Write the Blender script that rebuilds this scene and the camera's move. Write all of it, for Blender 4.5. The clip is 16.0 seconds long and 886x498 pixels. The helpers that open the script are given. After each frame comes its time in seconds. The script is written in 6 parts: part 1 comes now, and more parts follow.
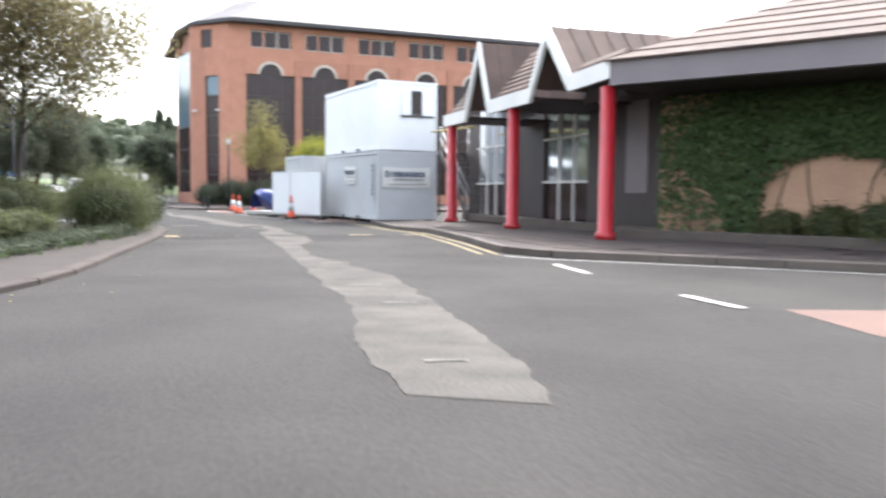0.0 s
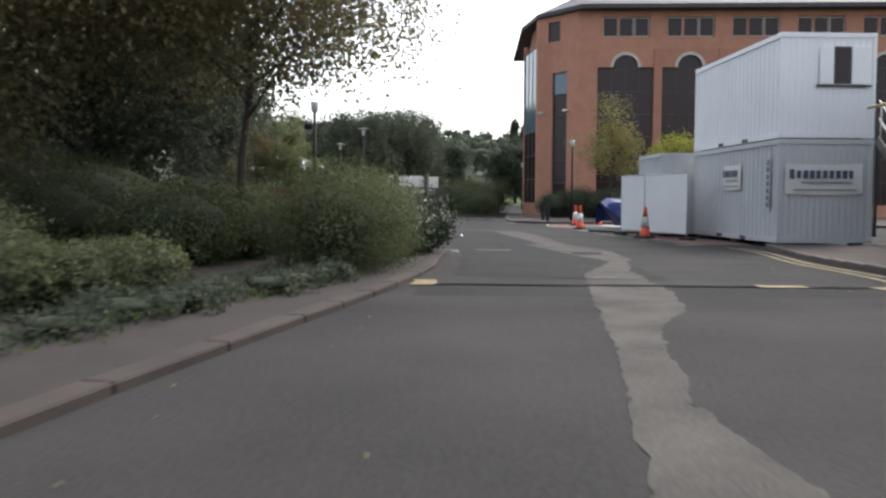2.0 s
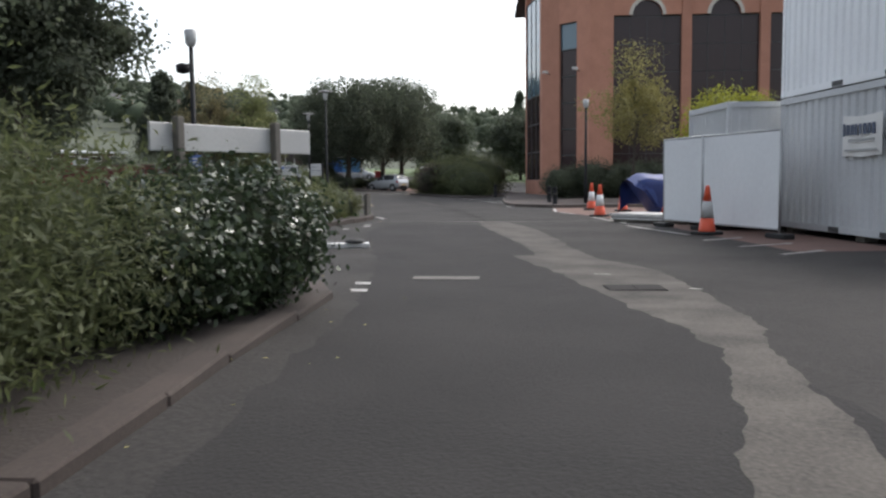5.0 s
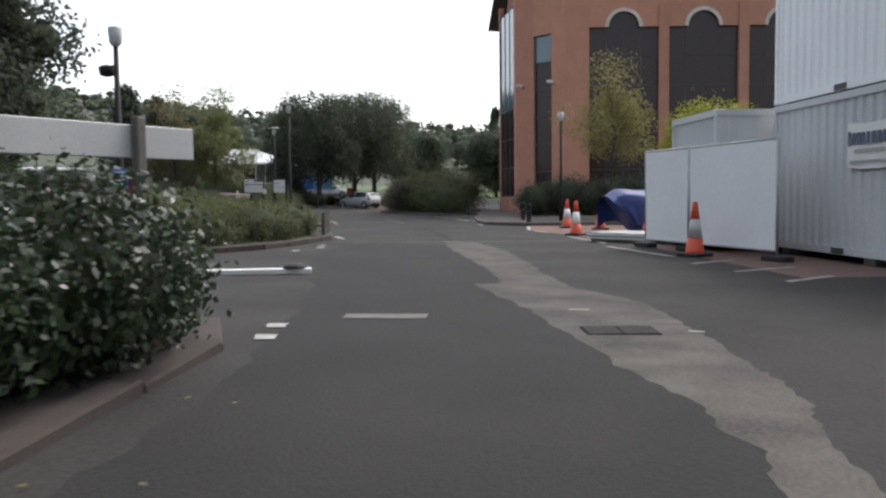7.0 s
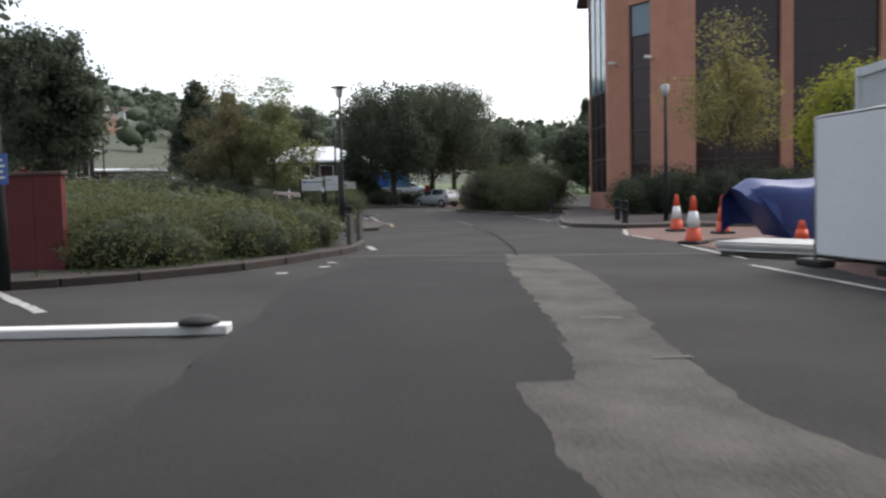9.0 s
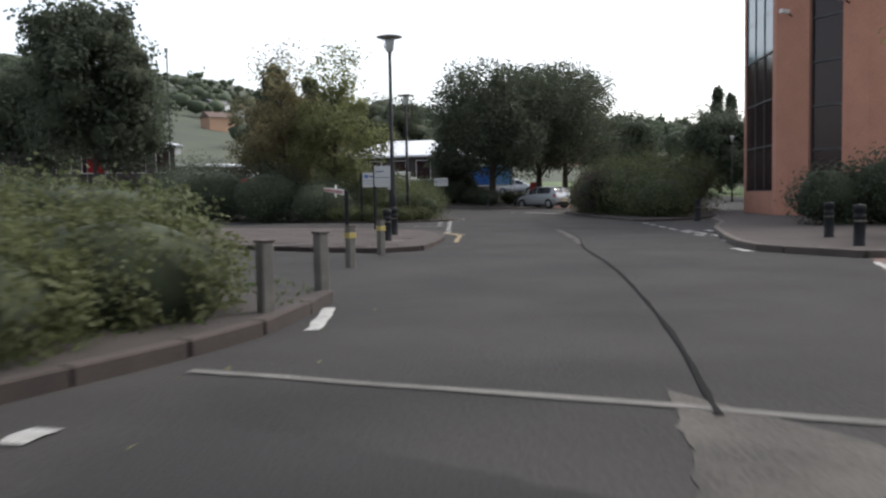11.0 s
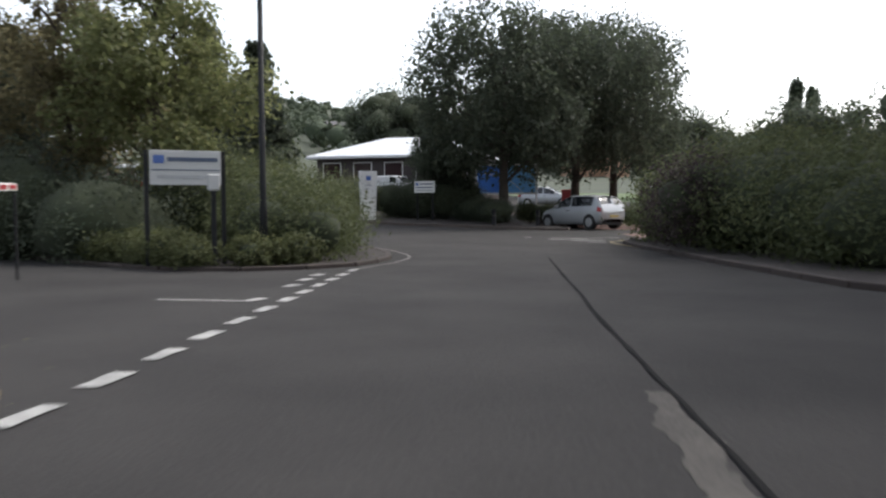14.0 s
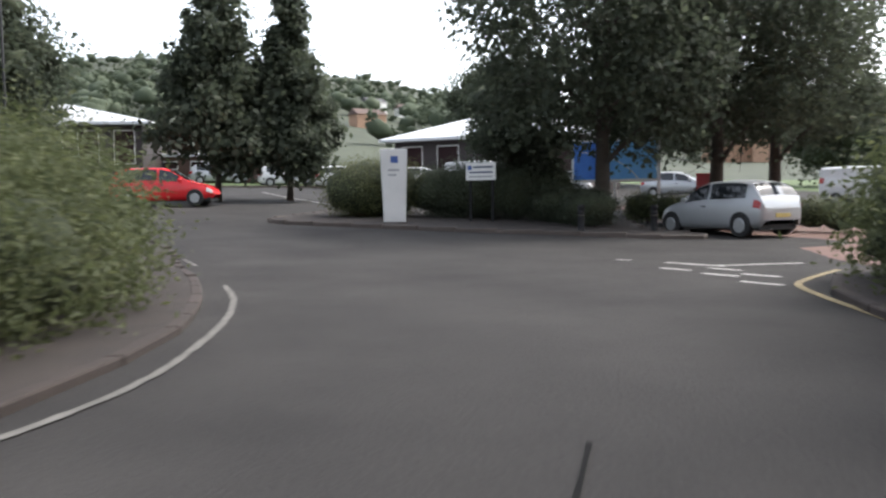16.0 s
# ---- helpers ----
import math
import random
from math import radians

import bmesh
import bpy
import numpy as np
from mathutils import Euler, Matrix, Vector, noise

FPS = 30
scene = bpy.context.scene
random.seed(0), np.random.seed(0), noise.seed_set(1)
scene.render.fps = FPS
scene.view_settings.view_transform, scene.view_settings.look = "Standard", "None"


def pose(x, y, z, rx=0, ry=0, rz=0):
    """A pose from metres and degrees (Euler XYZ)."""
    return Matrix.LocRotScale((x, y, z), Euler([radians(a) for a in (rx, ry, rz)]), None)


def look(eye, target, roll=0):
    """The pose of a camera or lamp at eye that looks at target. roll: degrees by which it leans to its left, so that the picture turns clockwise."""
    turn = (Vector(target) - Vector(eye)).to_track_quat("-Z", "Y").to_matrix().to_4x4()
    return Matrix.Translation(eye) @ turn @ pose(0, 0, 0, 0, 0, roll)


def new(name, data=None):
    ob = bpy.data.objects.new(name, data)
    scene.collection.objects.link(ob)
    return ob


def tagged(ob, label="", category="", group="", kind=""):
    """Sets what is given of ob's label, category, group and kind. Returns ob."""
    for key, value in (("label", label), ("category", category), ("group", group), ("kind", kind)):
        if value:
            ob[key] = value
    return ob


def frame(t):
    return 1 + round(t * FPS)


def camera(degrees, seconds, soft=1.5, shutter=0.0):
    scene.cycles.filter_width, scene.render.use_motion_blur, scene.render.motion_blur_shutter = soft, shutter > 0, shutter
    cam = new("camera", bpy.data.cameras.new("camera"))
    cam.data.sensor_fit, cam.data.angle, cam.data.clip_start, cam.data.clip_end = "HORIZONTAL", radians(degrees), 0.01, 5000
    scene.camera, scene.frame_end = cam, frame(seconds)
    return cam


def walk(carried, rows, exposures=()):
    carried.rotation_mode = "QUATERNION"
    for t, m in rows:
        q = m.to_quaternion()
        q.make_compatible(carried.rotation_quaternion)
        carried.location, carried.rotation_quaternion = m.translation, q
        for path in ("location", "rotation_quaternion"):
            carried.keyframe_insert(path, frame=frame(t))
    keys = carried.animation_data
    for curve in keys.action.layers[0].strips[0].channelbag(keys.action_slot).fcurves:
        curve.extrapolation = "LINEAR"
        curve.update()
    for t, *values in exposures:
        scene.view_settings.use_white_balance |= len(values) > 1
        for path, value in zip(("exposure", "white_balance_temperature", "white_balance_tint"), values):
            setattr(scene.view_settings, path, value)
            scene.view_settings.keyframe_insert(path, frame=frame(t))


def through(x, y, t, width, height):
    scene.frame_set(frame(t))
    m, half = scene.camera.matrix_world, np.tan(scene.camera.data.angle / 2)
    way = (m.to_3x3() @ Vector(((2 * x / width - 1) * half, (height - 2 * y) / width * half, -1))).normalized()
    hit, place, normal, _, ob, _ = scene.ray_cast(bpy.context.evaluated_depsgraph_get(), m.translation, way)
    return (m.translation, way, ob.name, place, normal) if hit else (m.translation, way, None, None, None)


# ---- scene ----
cam = camera(56.0, 16.0, soft=2.4, shutter=0.4)
PATH = [
    (0, (4.747, -0.049, 1.178), (4.431, 1.921, 1.042), 0.5),
    (0.5, (4.391, 1.975, 1.169), (3.768, 3.873, 1.059), -0.1),
    (1, (3.703, 4.131, 1.175), (2.831, 5.928, 1.068), 0.1),
    (1.5, (2.801, 6.329, 1.163), (1.769, 8.038, 1.037), 0.1),
    (2, (1.805, 8.453, 1.165), (0.711, 10.124, 1.048), 0.2),
    (2.5, (0.861, 10.518, 1.182), (-0.274, 12.162, 1.072), -0.6),
    (3, (-0.134, 12.5, 1.187), (-1.292, 14.124, 1.042), -0.7),
    (3.5, (-1.016, 14.285, 1.156), (-2.164, 15.914, 0.995), -0.9),
    (4, (-1.662, 15.62, 1.19), (-2.794, 17.259, 1.009), -0.8),
    (6.5, (-2.811, 18.12, 1.174), (-3.89, 19.798, 1.033), -0.8),
    (7, (-3.083, 18.787, 1.154), (-4.148, 20.475, 1.025), -0.7),
    (7.5, (-3.496, 19.695, 1.126), (-4.551, 21.393, 1.046), -0.5),
    (8, (-4.036, 20.869, 1.126), (-5.115, 22.549, 1.0), -0.8),
    (8.5, (-4.799, 22.348, 1.091), (-5.946, 23.981, 0.964), -0.9),
    (9, (-5.819, 24.095, 1.102), (-7.061, 25.656, 0.971), -1.4),
    (9.5, (-7.141, 26.086, 1.113), (-8.475, 27.571, 0.991), -0.5),
    (10, (-8.605, 28.284, 1.134), (-10.016, 29.695, 0.996), -0.8),
    (10.2, (-9.221, 29.138, 1.12), (-10.649, 30.532, 0.984), -0.8),
    (12.3, (-17.036, 38.894, 1.041), (-18.489, 40.262, 0.918), -1.0),
    (12.5, (-17.918, 39.970, 1.047), (-19.374, 41.336, 0.930), -0.7),
    (13, (-20.120, 42.719, 1.039), (-21.591, 44.070, 0.926), -0.4),
    (13.5, (-22.356, 45.447, 1.050), (-23.841, 46.782, 0.937), -0.1),
    (14, (-24.683, 48.142, 1.027), (-26.188, 49.456, 0.929), -0.4),
    (14.5, (-26.851, 50.796, 1.039), (-28.391, 52.068, 0.938), -2.2),
    (15, (-28.91, 53.208, 1.12), (-30.48, 54.442, 1.022), -2.0),
    (15.5, (-30.997, 55.522, 1.17), (-32.614, 56.694, 1.053), -1.6),
    (16, (-32.952, 58.147, 1.162), (-34.649, 59.200, 1.044), -0.9),
]
LIGHTING = [(0, 2.6), (0.5, 2.15), (1.0, 1.7), (1.5, 1.42), (2.5, 1.22), (4.0, 1.15), (10.0, 1.07), (13.0, 1.02), (14.5, 1.3), (16.0, 1.72)]
walk(cam, [(t, look(eye, target, roll)) for t, eye, target, roll in PATH], LIGHTING)

# ---------- world and light ----------
world = bpy.data.worlds.new("sky")
scene.world = world
world.use_nodes = True
wn = world.node_tree
wn.nodes.clear()
sky = wn.nodes.new("ShaderNodeTexSky")
sky.sky_type = "NISHITA"
sky.sun_disc = False
sky.sun_elevation = radians(52)
sky.sun_rotation = radians(8)
sky.air_density, sky.dust_density, sky.ozone_density = 1.0, 3.0, 1.0
pale = wn.nodes.new("ShaderNodeHueSaturation")
pale.inputs["Saturation"].default_value = 0.45
bg = wn.nodes.new("ShaderNodeBackground")
bg.inputs["Strength"].default_value = 0.15
wo = wn.nodes.new("ShaderNodeOutputWorld")
wn.links.new(sky.outputs[0], pale.inputs["Color"])
wn.links.new(pale.outputs[0], bg.inputs["Color"])
wn.links.new(bg.outputs[0], wo.inputs["Surface"])
sun = new("sun", bpy.data.lights.new("sun", "SUN"))
sun.data.energy, sun.data.angle, sun.data.color = 0.9, radians(11), (1.0, 0.98, 0.95)
sun.matrix_world = look((8, 44, 57), (0, 0, 0))


# ---------- materials ----------
def nodes_of(m):
    m.use_nodes = True
    nt = m.node_tree
    return nt, nt.nodes["Principled BSDF"]


def surface(name, color, dark=None, rough=0.7, metal=0.0, scale=3.0, fine=60.0, bump=0.15, spec=0.5, island=0.0, amount=1.0):
    """Two-scale mottled paint, stone, asphalt and the like, in object space."""
    m = bpy.data.materials.new(name)
    nt, b = nodes_of(m)
    dark = dark or tuple(c * 0.7 for c in color)
    co = nt.nodes.new("ShaderNodeNewGeometry")
    n1 = nt.nodes.new("ShaderNodeTexNoise")
    n1.inputs["Scale"].default_value, n1.inputs["Detail"].default_value = scale, 6
    n2 = nt.nodes.new("ShaderNodeTexNoise")
    n2.inputs["Scale"].default_value, n2.inputs["Detail"].default_value = fine, 4
    nt.links.new(co.outputs["Position"], n1.inputs["Vector"])
    nt.links.new(co.outputs["Position"], n2.inputs["Vector"])
    add = nt.nodes.new("ShaderNodeMath")
    add.operation = "MULTIPLY_ADD"
    add.inputs[1].default_value = 0.55
    nt.links.new(n1.outputs["Fac"], add.inputs[0])
    half = nt.nodes.new("ShaderNodeMath")
    half.operation = "MULTIPLY"
    half.inputs[1].default_value = 0.45
    nt.links.new(n2.outputs["Fac"], half.inputs[0])
    nt.links.new(half.outputs[0], add.inputs[2])
    ramp = nt.nodes.new("ShaderNodeValToRGB")
    ramp.color_ramp.elements[0].position, ramp.color_ramp.elements[1].position = 0.5 - 0.2 * amount, 0.5 + 0.2 * amount
    ramp.color_ramp.elements[0].color, ramp.color_ramp.elements[1].color = (*dark, 1), (*color, 1)
    nt.links.new(add.outputs[0], ramp.inputs[0])
    last = ramp.outputs["Color"]
    if island:
        info = nt.nodes.new("ShaderNodeObjectInfo")
        geo = co.outputs["Random Per Island"]
        hsv = nt.nodes.new("ShaderNodeHueSaturation")
        mix = nt.nodes.new("ShaderNodeMath")
        mix.operation = "ADD"
        nt.links.new(info.outputs["Random"], mix.inputs[0])
        nt.links.new(geo, mix.inputs[1])
        fr = nt.nodes.new("ShaderNodeMath")
        fr.operation = "FRACT"
        nt.links.new(mix.outputs[0], fr.inputs[0])
        mr = nt.nodes.new("ShaderNodeMapRange")
        mr.inputs["To Min"].default_value, mr.inputs["To Max"].default_value = 1 - island, 1 + island
        nt.links.new(fr.outputs[0], mr.inputs["Value"])
        nt.links.new(mr.outputs[0], hsv.inputs["Value"])
        nt.links.new(last, hsv.inputs["Color"])
        last = hsv.outputs["Color"]
    nt.links.new(last, b.inputs["Base Color"])
    b.inputs["Roughness"].default_value, b.inputs["Metallic"].default_value = rough, metal
    b.inputs["Specular IOR Level"].default_value = spec
    if bump:
        bp = nt.nodes.new("ShaderNodeBump")
        bp.inputs["Strength"].default_value, bp.inputs["Distance"].default_value = bump, 0.01
        nt.links.new(n2.outputs["Fac"], bp.inputs["Height"])
        nt.links.new(bp.outputs[0], b.inputs["Normal"])
    return m


def leafy(name, color, bright, gloss=0.45, through=0.3):
    """Leaves: hue and value vary from leaf to leaf, light shines through."""
    m = bpy.data.materials.new(name)
    nt, b = nodes_of(m)
    geo = nt.nodes.new("ShaderNodeNewGeometry")
    ramp = nt.nodes.new("ShaderNodeValToRGB")
    ramp.color_ramp.elements[0].color, ramp.color_ramp.elements[1].color = (*[c * 0.6 for c in color], 1), (*bright, 1)
    mid = ramp.color_ramp.elements.new(0.6)
    mid.color = (*color, 1)
    n1 = nt.nodes.new("ShaderNodeTexNoise")
    n1.inputs["Scale"].default_value = 0.9
    nt.links.new(geo.outputs["Position"], n1.inputs["Vector"])
    ma = nt.nodes.new("ShaderNodeMath")
    ma.operation = "MULTIPLY_ADD"
    ma.inputs[1].default_value = 0.45
    nt.links.new(geo.outputs["Random Per Island"], ma.inputs[0])
    sub = nt.nodes.new("ShaderNodeMath")
    sub.operation = "MULTIPLY"
    sub.inputs[1].default_value = 0.66
    nt.links.new(n1.outputs["Fac"], sub.inputs[0])
    nt.links.new(sub.outputs[0], ma.inputs[2])
    nt.links.new(ma.outputs[0], ramp.inputs[0])
    nt.links.new(ramp.outputs[0], b.inputs["Base Color"])
    b.inputs["Roughness"].default_value = min(0.9, gloss + 0.15)
    b.inputs["Specular IOR Level"].default_value = 0.3
    tr = nt.nodes.new("ShaderNodeBsdfTranslucent")
    nt.links.new(ramp.outputs[0], tr.inputs["Color"])
    mx = nt.nodes.new("ShaderNodeMixShader")
    mx.inputs[0].default_value = through + 0.08
    out = nt.nodes["Material Output"]
    nt.links.new(b.outputs[0], mx.inputs[1])
    nt.links.new(tr.outputs[0], mx.inputs[2])
    nt.links.new(mx.outputs[0], out.inputs["Surface"])
    return m


def glass_dark(name, color, rough=0.06, ior=1.55):
    """Tinted office glazing: dark body with a clear mirror coat."""
    m = bpy.data.materials.new(name)
    nt, b = nodes_of(m)
    geo = nt.nodes.new("ShaderNodeNewGeometry")
    n1 = nt.nodes.new("ShaderNodeTexNoise")
    n1.inputs["Scale"].default_value = 0.5
    nt.links.new(geo.outputs["Position"], n1.inputs["Vector"])
    bp = nt.nodes.new("ShaderNodeBump")
    bp.inputs["Strength"].default_value, bp.inputs["Distance"].default_value = 0.12, 0.05
    nt.links.new(n1.outputs["Fac"], bp.inputs["Height"])
    nt.links.new(bp.outputs[0], b.inputs["Normal"])
    b.inputs["Base Color"].default_value = (*color, 1)
    b.inputs["Roughness"].default_value = rough
    b.inputs["IOR"].default_value = ior
    return m


ASPHALT = surface("asphalt", (0.0485, 0.0455, 0.0425), (0.0205, 0.0193, 0.0187), 0.95, scale=0.5, fine=34, bump=0.9, spec=0.2, amount=0.85)
ASPHALT_NEW = surface("asphalt_dark", (0.033, 0.0312, 0.0302), (0.0195, 0.0186, 0.0183), 0.95, scale=0.8, fine=42, bump=0.9, spec=0.2, amount=0.85)
PATCH = surface("worn_concrete_patch", (0.108, 0.099, 0.087), (0.04, 0.0375, 0.035), 0.95, scale=1.6, fine=40, bump=0.5, spec=0.2, amount=0.8)
PALEPATCH = surface("pale_cement_patch", (0.19, 0.18, 0.165), (0.09, 0.086, 0.08), 0.95, scale=3, fine=50, spec=0.2)
TAR = surface("tar", (0.014, 0.013, 0.013), (0.008, 0.008, 0.008), 0.95, scale=4, spec=0.1)
KERBBROWN = surface("soiled_kerb", (0.056, 0.042, 0.035), (0.024, 0.018, 0.016), 0.95, scale=2, fine=50, island=0.15)
KERB = surface("kerb_concrete", (0.12, 0.097, 0.082), (0.058, 0.047, 0.04), 0.9, scale=2, fine=70, island=0.15)
PAVING = surface("paving", (0.06, 0.04, 0.034), (0.024, 0.0165, 0.014), 0.9, scale=1.1, fine=60, island=0.14)
BLOCKRED = surface("red_block_paving", (0.16, 0.085, 0.064), (0.09, 0.052, 0.042), 0.9, scale=1.2, fine=50, island=0.2)
SOIL = surface("soil", (0.037, 0.028, 0.023), (0.017, 0.0132, 0.0112), 0.95, scale=2.2, fine=40, bump=0.8)
GRASS = surface("grass_ground", (0.10, 0.14, 0.045), (0.045, 0.07, 0.022), 0.95, scale=0.5, fine=30, bump=0.8)
WHITELINE = surface("worn_white_paint", (0.5, 0.49, 0.46), (0.12, 0.117, 0.11), 0.8, scale=5, fine=60, amount=1.3)
YELLOWLINE = surface("worn_yellow_paint", (0.36, 0.275, 0.12), (0.07, 0.057, 0.04), 0.8, scale=6, fine=60, amount=1.2)
BRICK = surface("red_brick", (0.48, 0.23, 0.155), (0.36, 0.165, 0.11), 0.85, scale=1.4, fine=14, island=0.1)
BRICK_PALE = surface("buff_brick", (0.42, 0.26, 0.17), (0.3, 0.18, 0.12), 0.85, scale=1.4, fine=14)
STONE = surface("pale_stone_trim", (0.62, 0.57, 0.5), (0.42, 0.38, 0.33), 0.8, scale=2)
ROOFTILE = surface("brown_roof_tile", (0.125, 0.082, 0.066), (0.065, 0.044, 0.037), 0.85, scale=1.2, fine=25, island=0.2)
SLATE = surface("dark_slate", (0.075, 0.07, 0.075), (0.045, 0.042, 0.045), 0.7, scale=1.2)
BOX = surface("pale_grey_container_paint", (0.54, 0.555, 0.56), (0.44, 0.45, 0.455), 0.5, scale=0.8, fine=18, bump=0.05)
BOXWHITE = surface("white_container_paint", (0.84, 0.85, 0.855), (0.74, 0.75, 0.755), 0.45, scale=0.7, fine=18, bump=0.05)
BOXDARK = surface("container_dark_steel", (0.06, 0.06, 0.06), (0.03, 0.03, 0.03), 0.6)
PANELWHITE = surface("white_hoarding_sheet", (0.76, 0.775, 0.78), (0.68, 0.69, 0.695), 0.55, scale=0.9, fine=12, bump=0.03)
GALV = surface("galvanised_steel", (0.42, 0.43, 0.43), (0.3, 0.3, 0.3), 0.45, metal=0.6, scale=6)
REDPAINT = surface("red_gloss_paint", (0.42, 0.022, 0.03), (0.26, 0.012, 0.018), 0.3, scale=1.5, bump=0.03)
DARKRED = surface("dark_red_stain", (0.15, 0.022, 0.022), (0.08, 0.012, 0.013), 0.75, scale=2.5)
WHITEPAINT = surface("white_paint", (0.74, 0.73, 0.7), (0.6, 0.59, 0.56), 0.5, scale=1.5, bump=0.03)
GREYPAINT = surface("mauve_grey_fascia", (0.2, 0.17, 0.175), (0.14, 0.12, 0.125), 0.55, scale=1.2, bump=0.03)
BROWNPAINT = surface("dark_brown_cladding", (0.036, 0.024, 0.022), (0.02, 0.0135, 0.013), 0.55, scale=1.2)
BLACKPAINT = surface("black_iron_paint", (0.014, 0.014, 0.015), (0.008, 0.008, 0.009), 0.65, scale=5, spec=0.25)
RUBBER = surface("black_rubber", (0.02, 0.02, 0.02), (0.012, 0.012, 0.012), 0.8)
ORANGE = surface("faded_orange_plastic", (0.72, 0.10, 0.035), (0.55, 0.07, 0.03), 0.5, scale=4)
REFLECT = surface("white_reflective_sleeve", (0.78, 0.78, 0.76), (0.6, 0.6, 0.58), 0.4, scale=8)
TARP = surface("blue_tarpaulin", (0.024, 0.05, 0.2), (0.011, 0.024, 0.1), 0.5, scale=2, bump=0.2)
SKIPBLUE = surface("blue_skip_paint", (0.03, 0.07, 0.25), (0.02, 0.04, 0.14), 0.5, scale=2)
BOARDGREY = surface("pale_board", (0.5, 0.5, 0.48), (0.38, 0.38, 0.37), 0.6, scale=1.5)
POSTGREY = surface("weathered_post", (0.17, 0.155, 0.135), (0.09, 0.083, 0.07), 0.9, scale=5)
SIGNBLUE = surface("sign_blue", (0.06, 0.12, 0.34), (0.05, 0.1, 0.28), 0.5)
SIGNINK = surface("sign_ink", (0.07, 0.09, 0.14), (0.05, 0.07, 0.11), 0.6)
BARK = surface("bark", (0.065, 0.052, 0.041), (0.03, 0.024, 0.019), 0.95, scale=6, fine=40, bump=0.8)
GLASS = glass_dark("dark_tinted_glass", (0.034, 0.02, 0.021), 0.12, 1.33)
GLASSBLUE = glass_dark("blue_mirror_glass", (0.10, 0.16, 0.2), 0.08)
GLASSMIRROR = surface("mirror_coated_glass", (0.5, 0.53, 0.56), (0.46, 0.49, 0.52), 0.05, metal=0.8, scale=0.6, bump=0.0)
CARGLASS = glass_dark("car_glass", (0.012, 0.014, 0.016), 0.03)
SILVER = surface("silver_car_paint", (0.4, 0.41, 0.42), (0.36, 0.37, 0.38), 0.3, metal=0.45, scale=2, bump=0.0)
CARRED = surface("red_car_paint", (0.62, 0.02, 0.025), (0.55, 0.016, 0.02), 0.25, scale=2, bump=0.0)
CARWHITE = surface("white_car_paint", (0.62, 0.62, 0.61), (0.55, 0.55, 0.55), 0.3, scale=2, bump=0.0)
TAILRED = surface("tail_lamp_red", (0.35, 0.012, 0.012), (0.28, 0.01, 0.01), 0.2)
ROOFWHITE = surface("pale_metal_roof", (0.62, 0.63, 0.64), (0.5, 0.51, 0.52), 0.45, scale=0.6)
LEAF_HEDGE = leafy("hedge_leaf", (0.084, 0.1, 0.045), (0.175, 0.185, 0.088), 0.5, 0.4)
LEAF_GRASSY = leafy("fine_green_leaf", (0.094, 0.106, 0.045), (0.165, 0.168, 0.078), 0.55, 0.4)
LEAF_PURPLE = leafy("dark_purple_leaf", (0.052, 0.036, 0.037), (0.085, 0.062, 0.058), 0.5, 0.25)
LEAF_LAUREL = leafy("glossy_laurel_leaf", (0.036, 0.054, 0.028), (0.115, 0.14, 0.075), 0.1, 0.22)
LEAF_DARK = leafy("dark_tree_leaf", (0.066, 0.08, 0.054), (0.12, 0.138, 0.085), 0.55, 0.45)
LEAF_OLIVE = leafy("olive_tree_leaf", (0.165, 0.145, 0.08), (0.25, 0.22, 0.115), 0.6, 0.68)
LEAF_YELLOW = leafy("yellowing_leaf", (0.21, 0.19, 0.07), (0.36, 0.32, 0.12), 0.5, 0.45)
LEAF_LIME = leafy("yellow_green_leaf", (0.26, 0.27, 0.03), (0.42, 0.42, 0.06), 0.5, 0.35)
LEAF_IVY = leafy("ivy_leaf", (0.06, 0.095, 0.035), (0.155, 0.2, 0.08), 0.35, 0.3)
LEAF_FAR = leafy("far_wood_leaf", (0.07, 0.088, 0.056), (0.1, 0.118, 0.072), 0.9, 0.1)
GRASSBLADE = leafy("grass_blade", (0.07, 0.11, 0.03), (0.17, 0.2, 0.07), 0.5, 0.3)
HILLSIDE = surface("hill_pasture", (0.058, 0.066, 0.036), (0.03, 0.038, 0.023), 0.95, scale=0.02, fine=0.15, bump=0.0)
LEAF_AIRY = leafy("airy_green_leaf", (0.15, 0.165, 0.07), (0.3, 0.3, 0.14), 0.5, 0.5)
BILLBLUE = surface("printed_blue_sheet", (0.28, 0.62, 0.9), (0.08, 0.32, 0.75), 0.45, scale=0.5, fine=3, amount=1.4)
YELLOWPAINT = surface("yellow_paint", (0.46, 0.36, 0.1), (0.3, 0.22, 0.06), 0.5, scale=3)
BUFFBOARD = surface("buff_plywood", (0.5, 0.33, 0.19), (0.38, 0.24, 0.13), 0.8, scale=2)
LENS = surface("lamp_glass", (0.45, 0.45, 0.44), (0.36, 0.36, 0.35), 0.2, scale=4, bump=0.0)
BRICKDARK = surface("dark_brown_brick", (0.12, 0.07, 0.056), (0.07, 0.042, 0.035), 0.9, scale=2, fine=20)
# Dark colour standing in for the shade inside shrubs and crowns.
CORE = surface("foliage_shade_core", (0.04, 0.05, 0.022), (0.022, 0.028, 0.014), 0.95, scale=3)


# ---------- building helpers ----------
def thing(name, label, category, m=None, group="", kind=""):
    ob = new(name)
    ob.empty_display_size = 0.2
    if m is not None:
        ob.matrix_world = m
    return tagged(ob, label, category, group, kind)


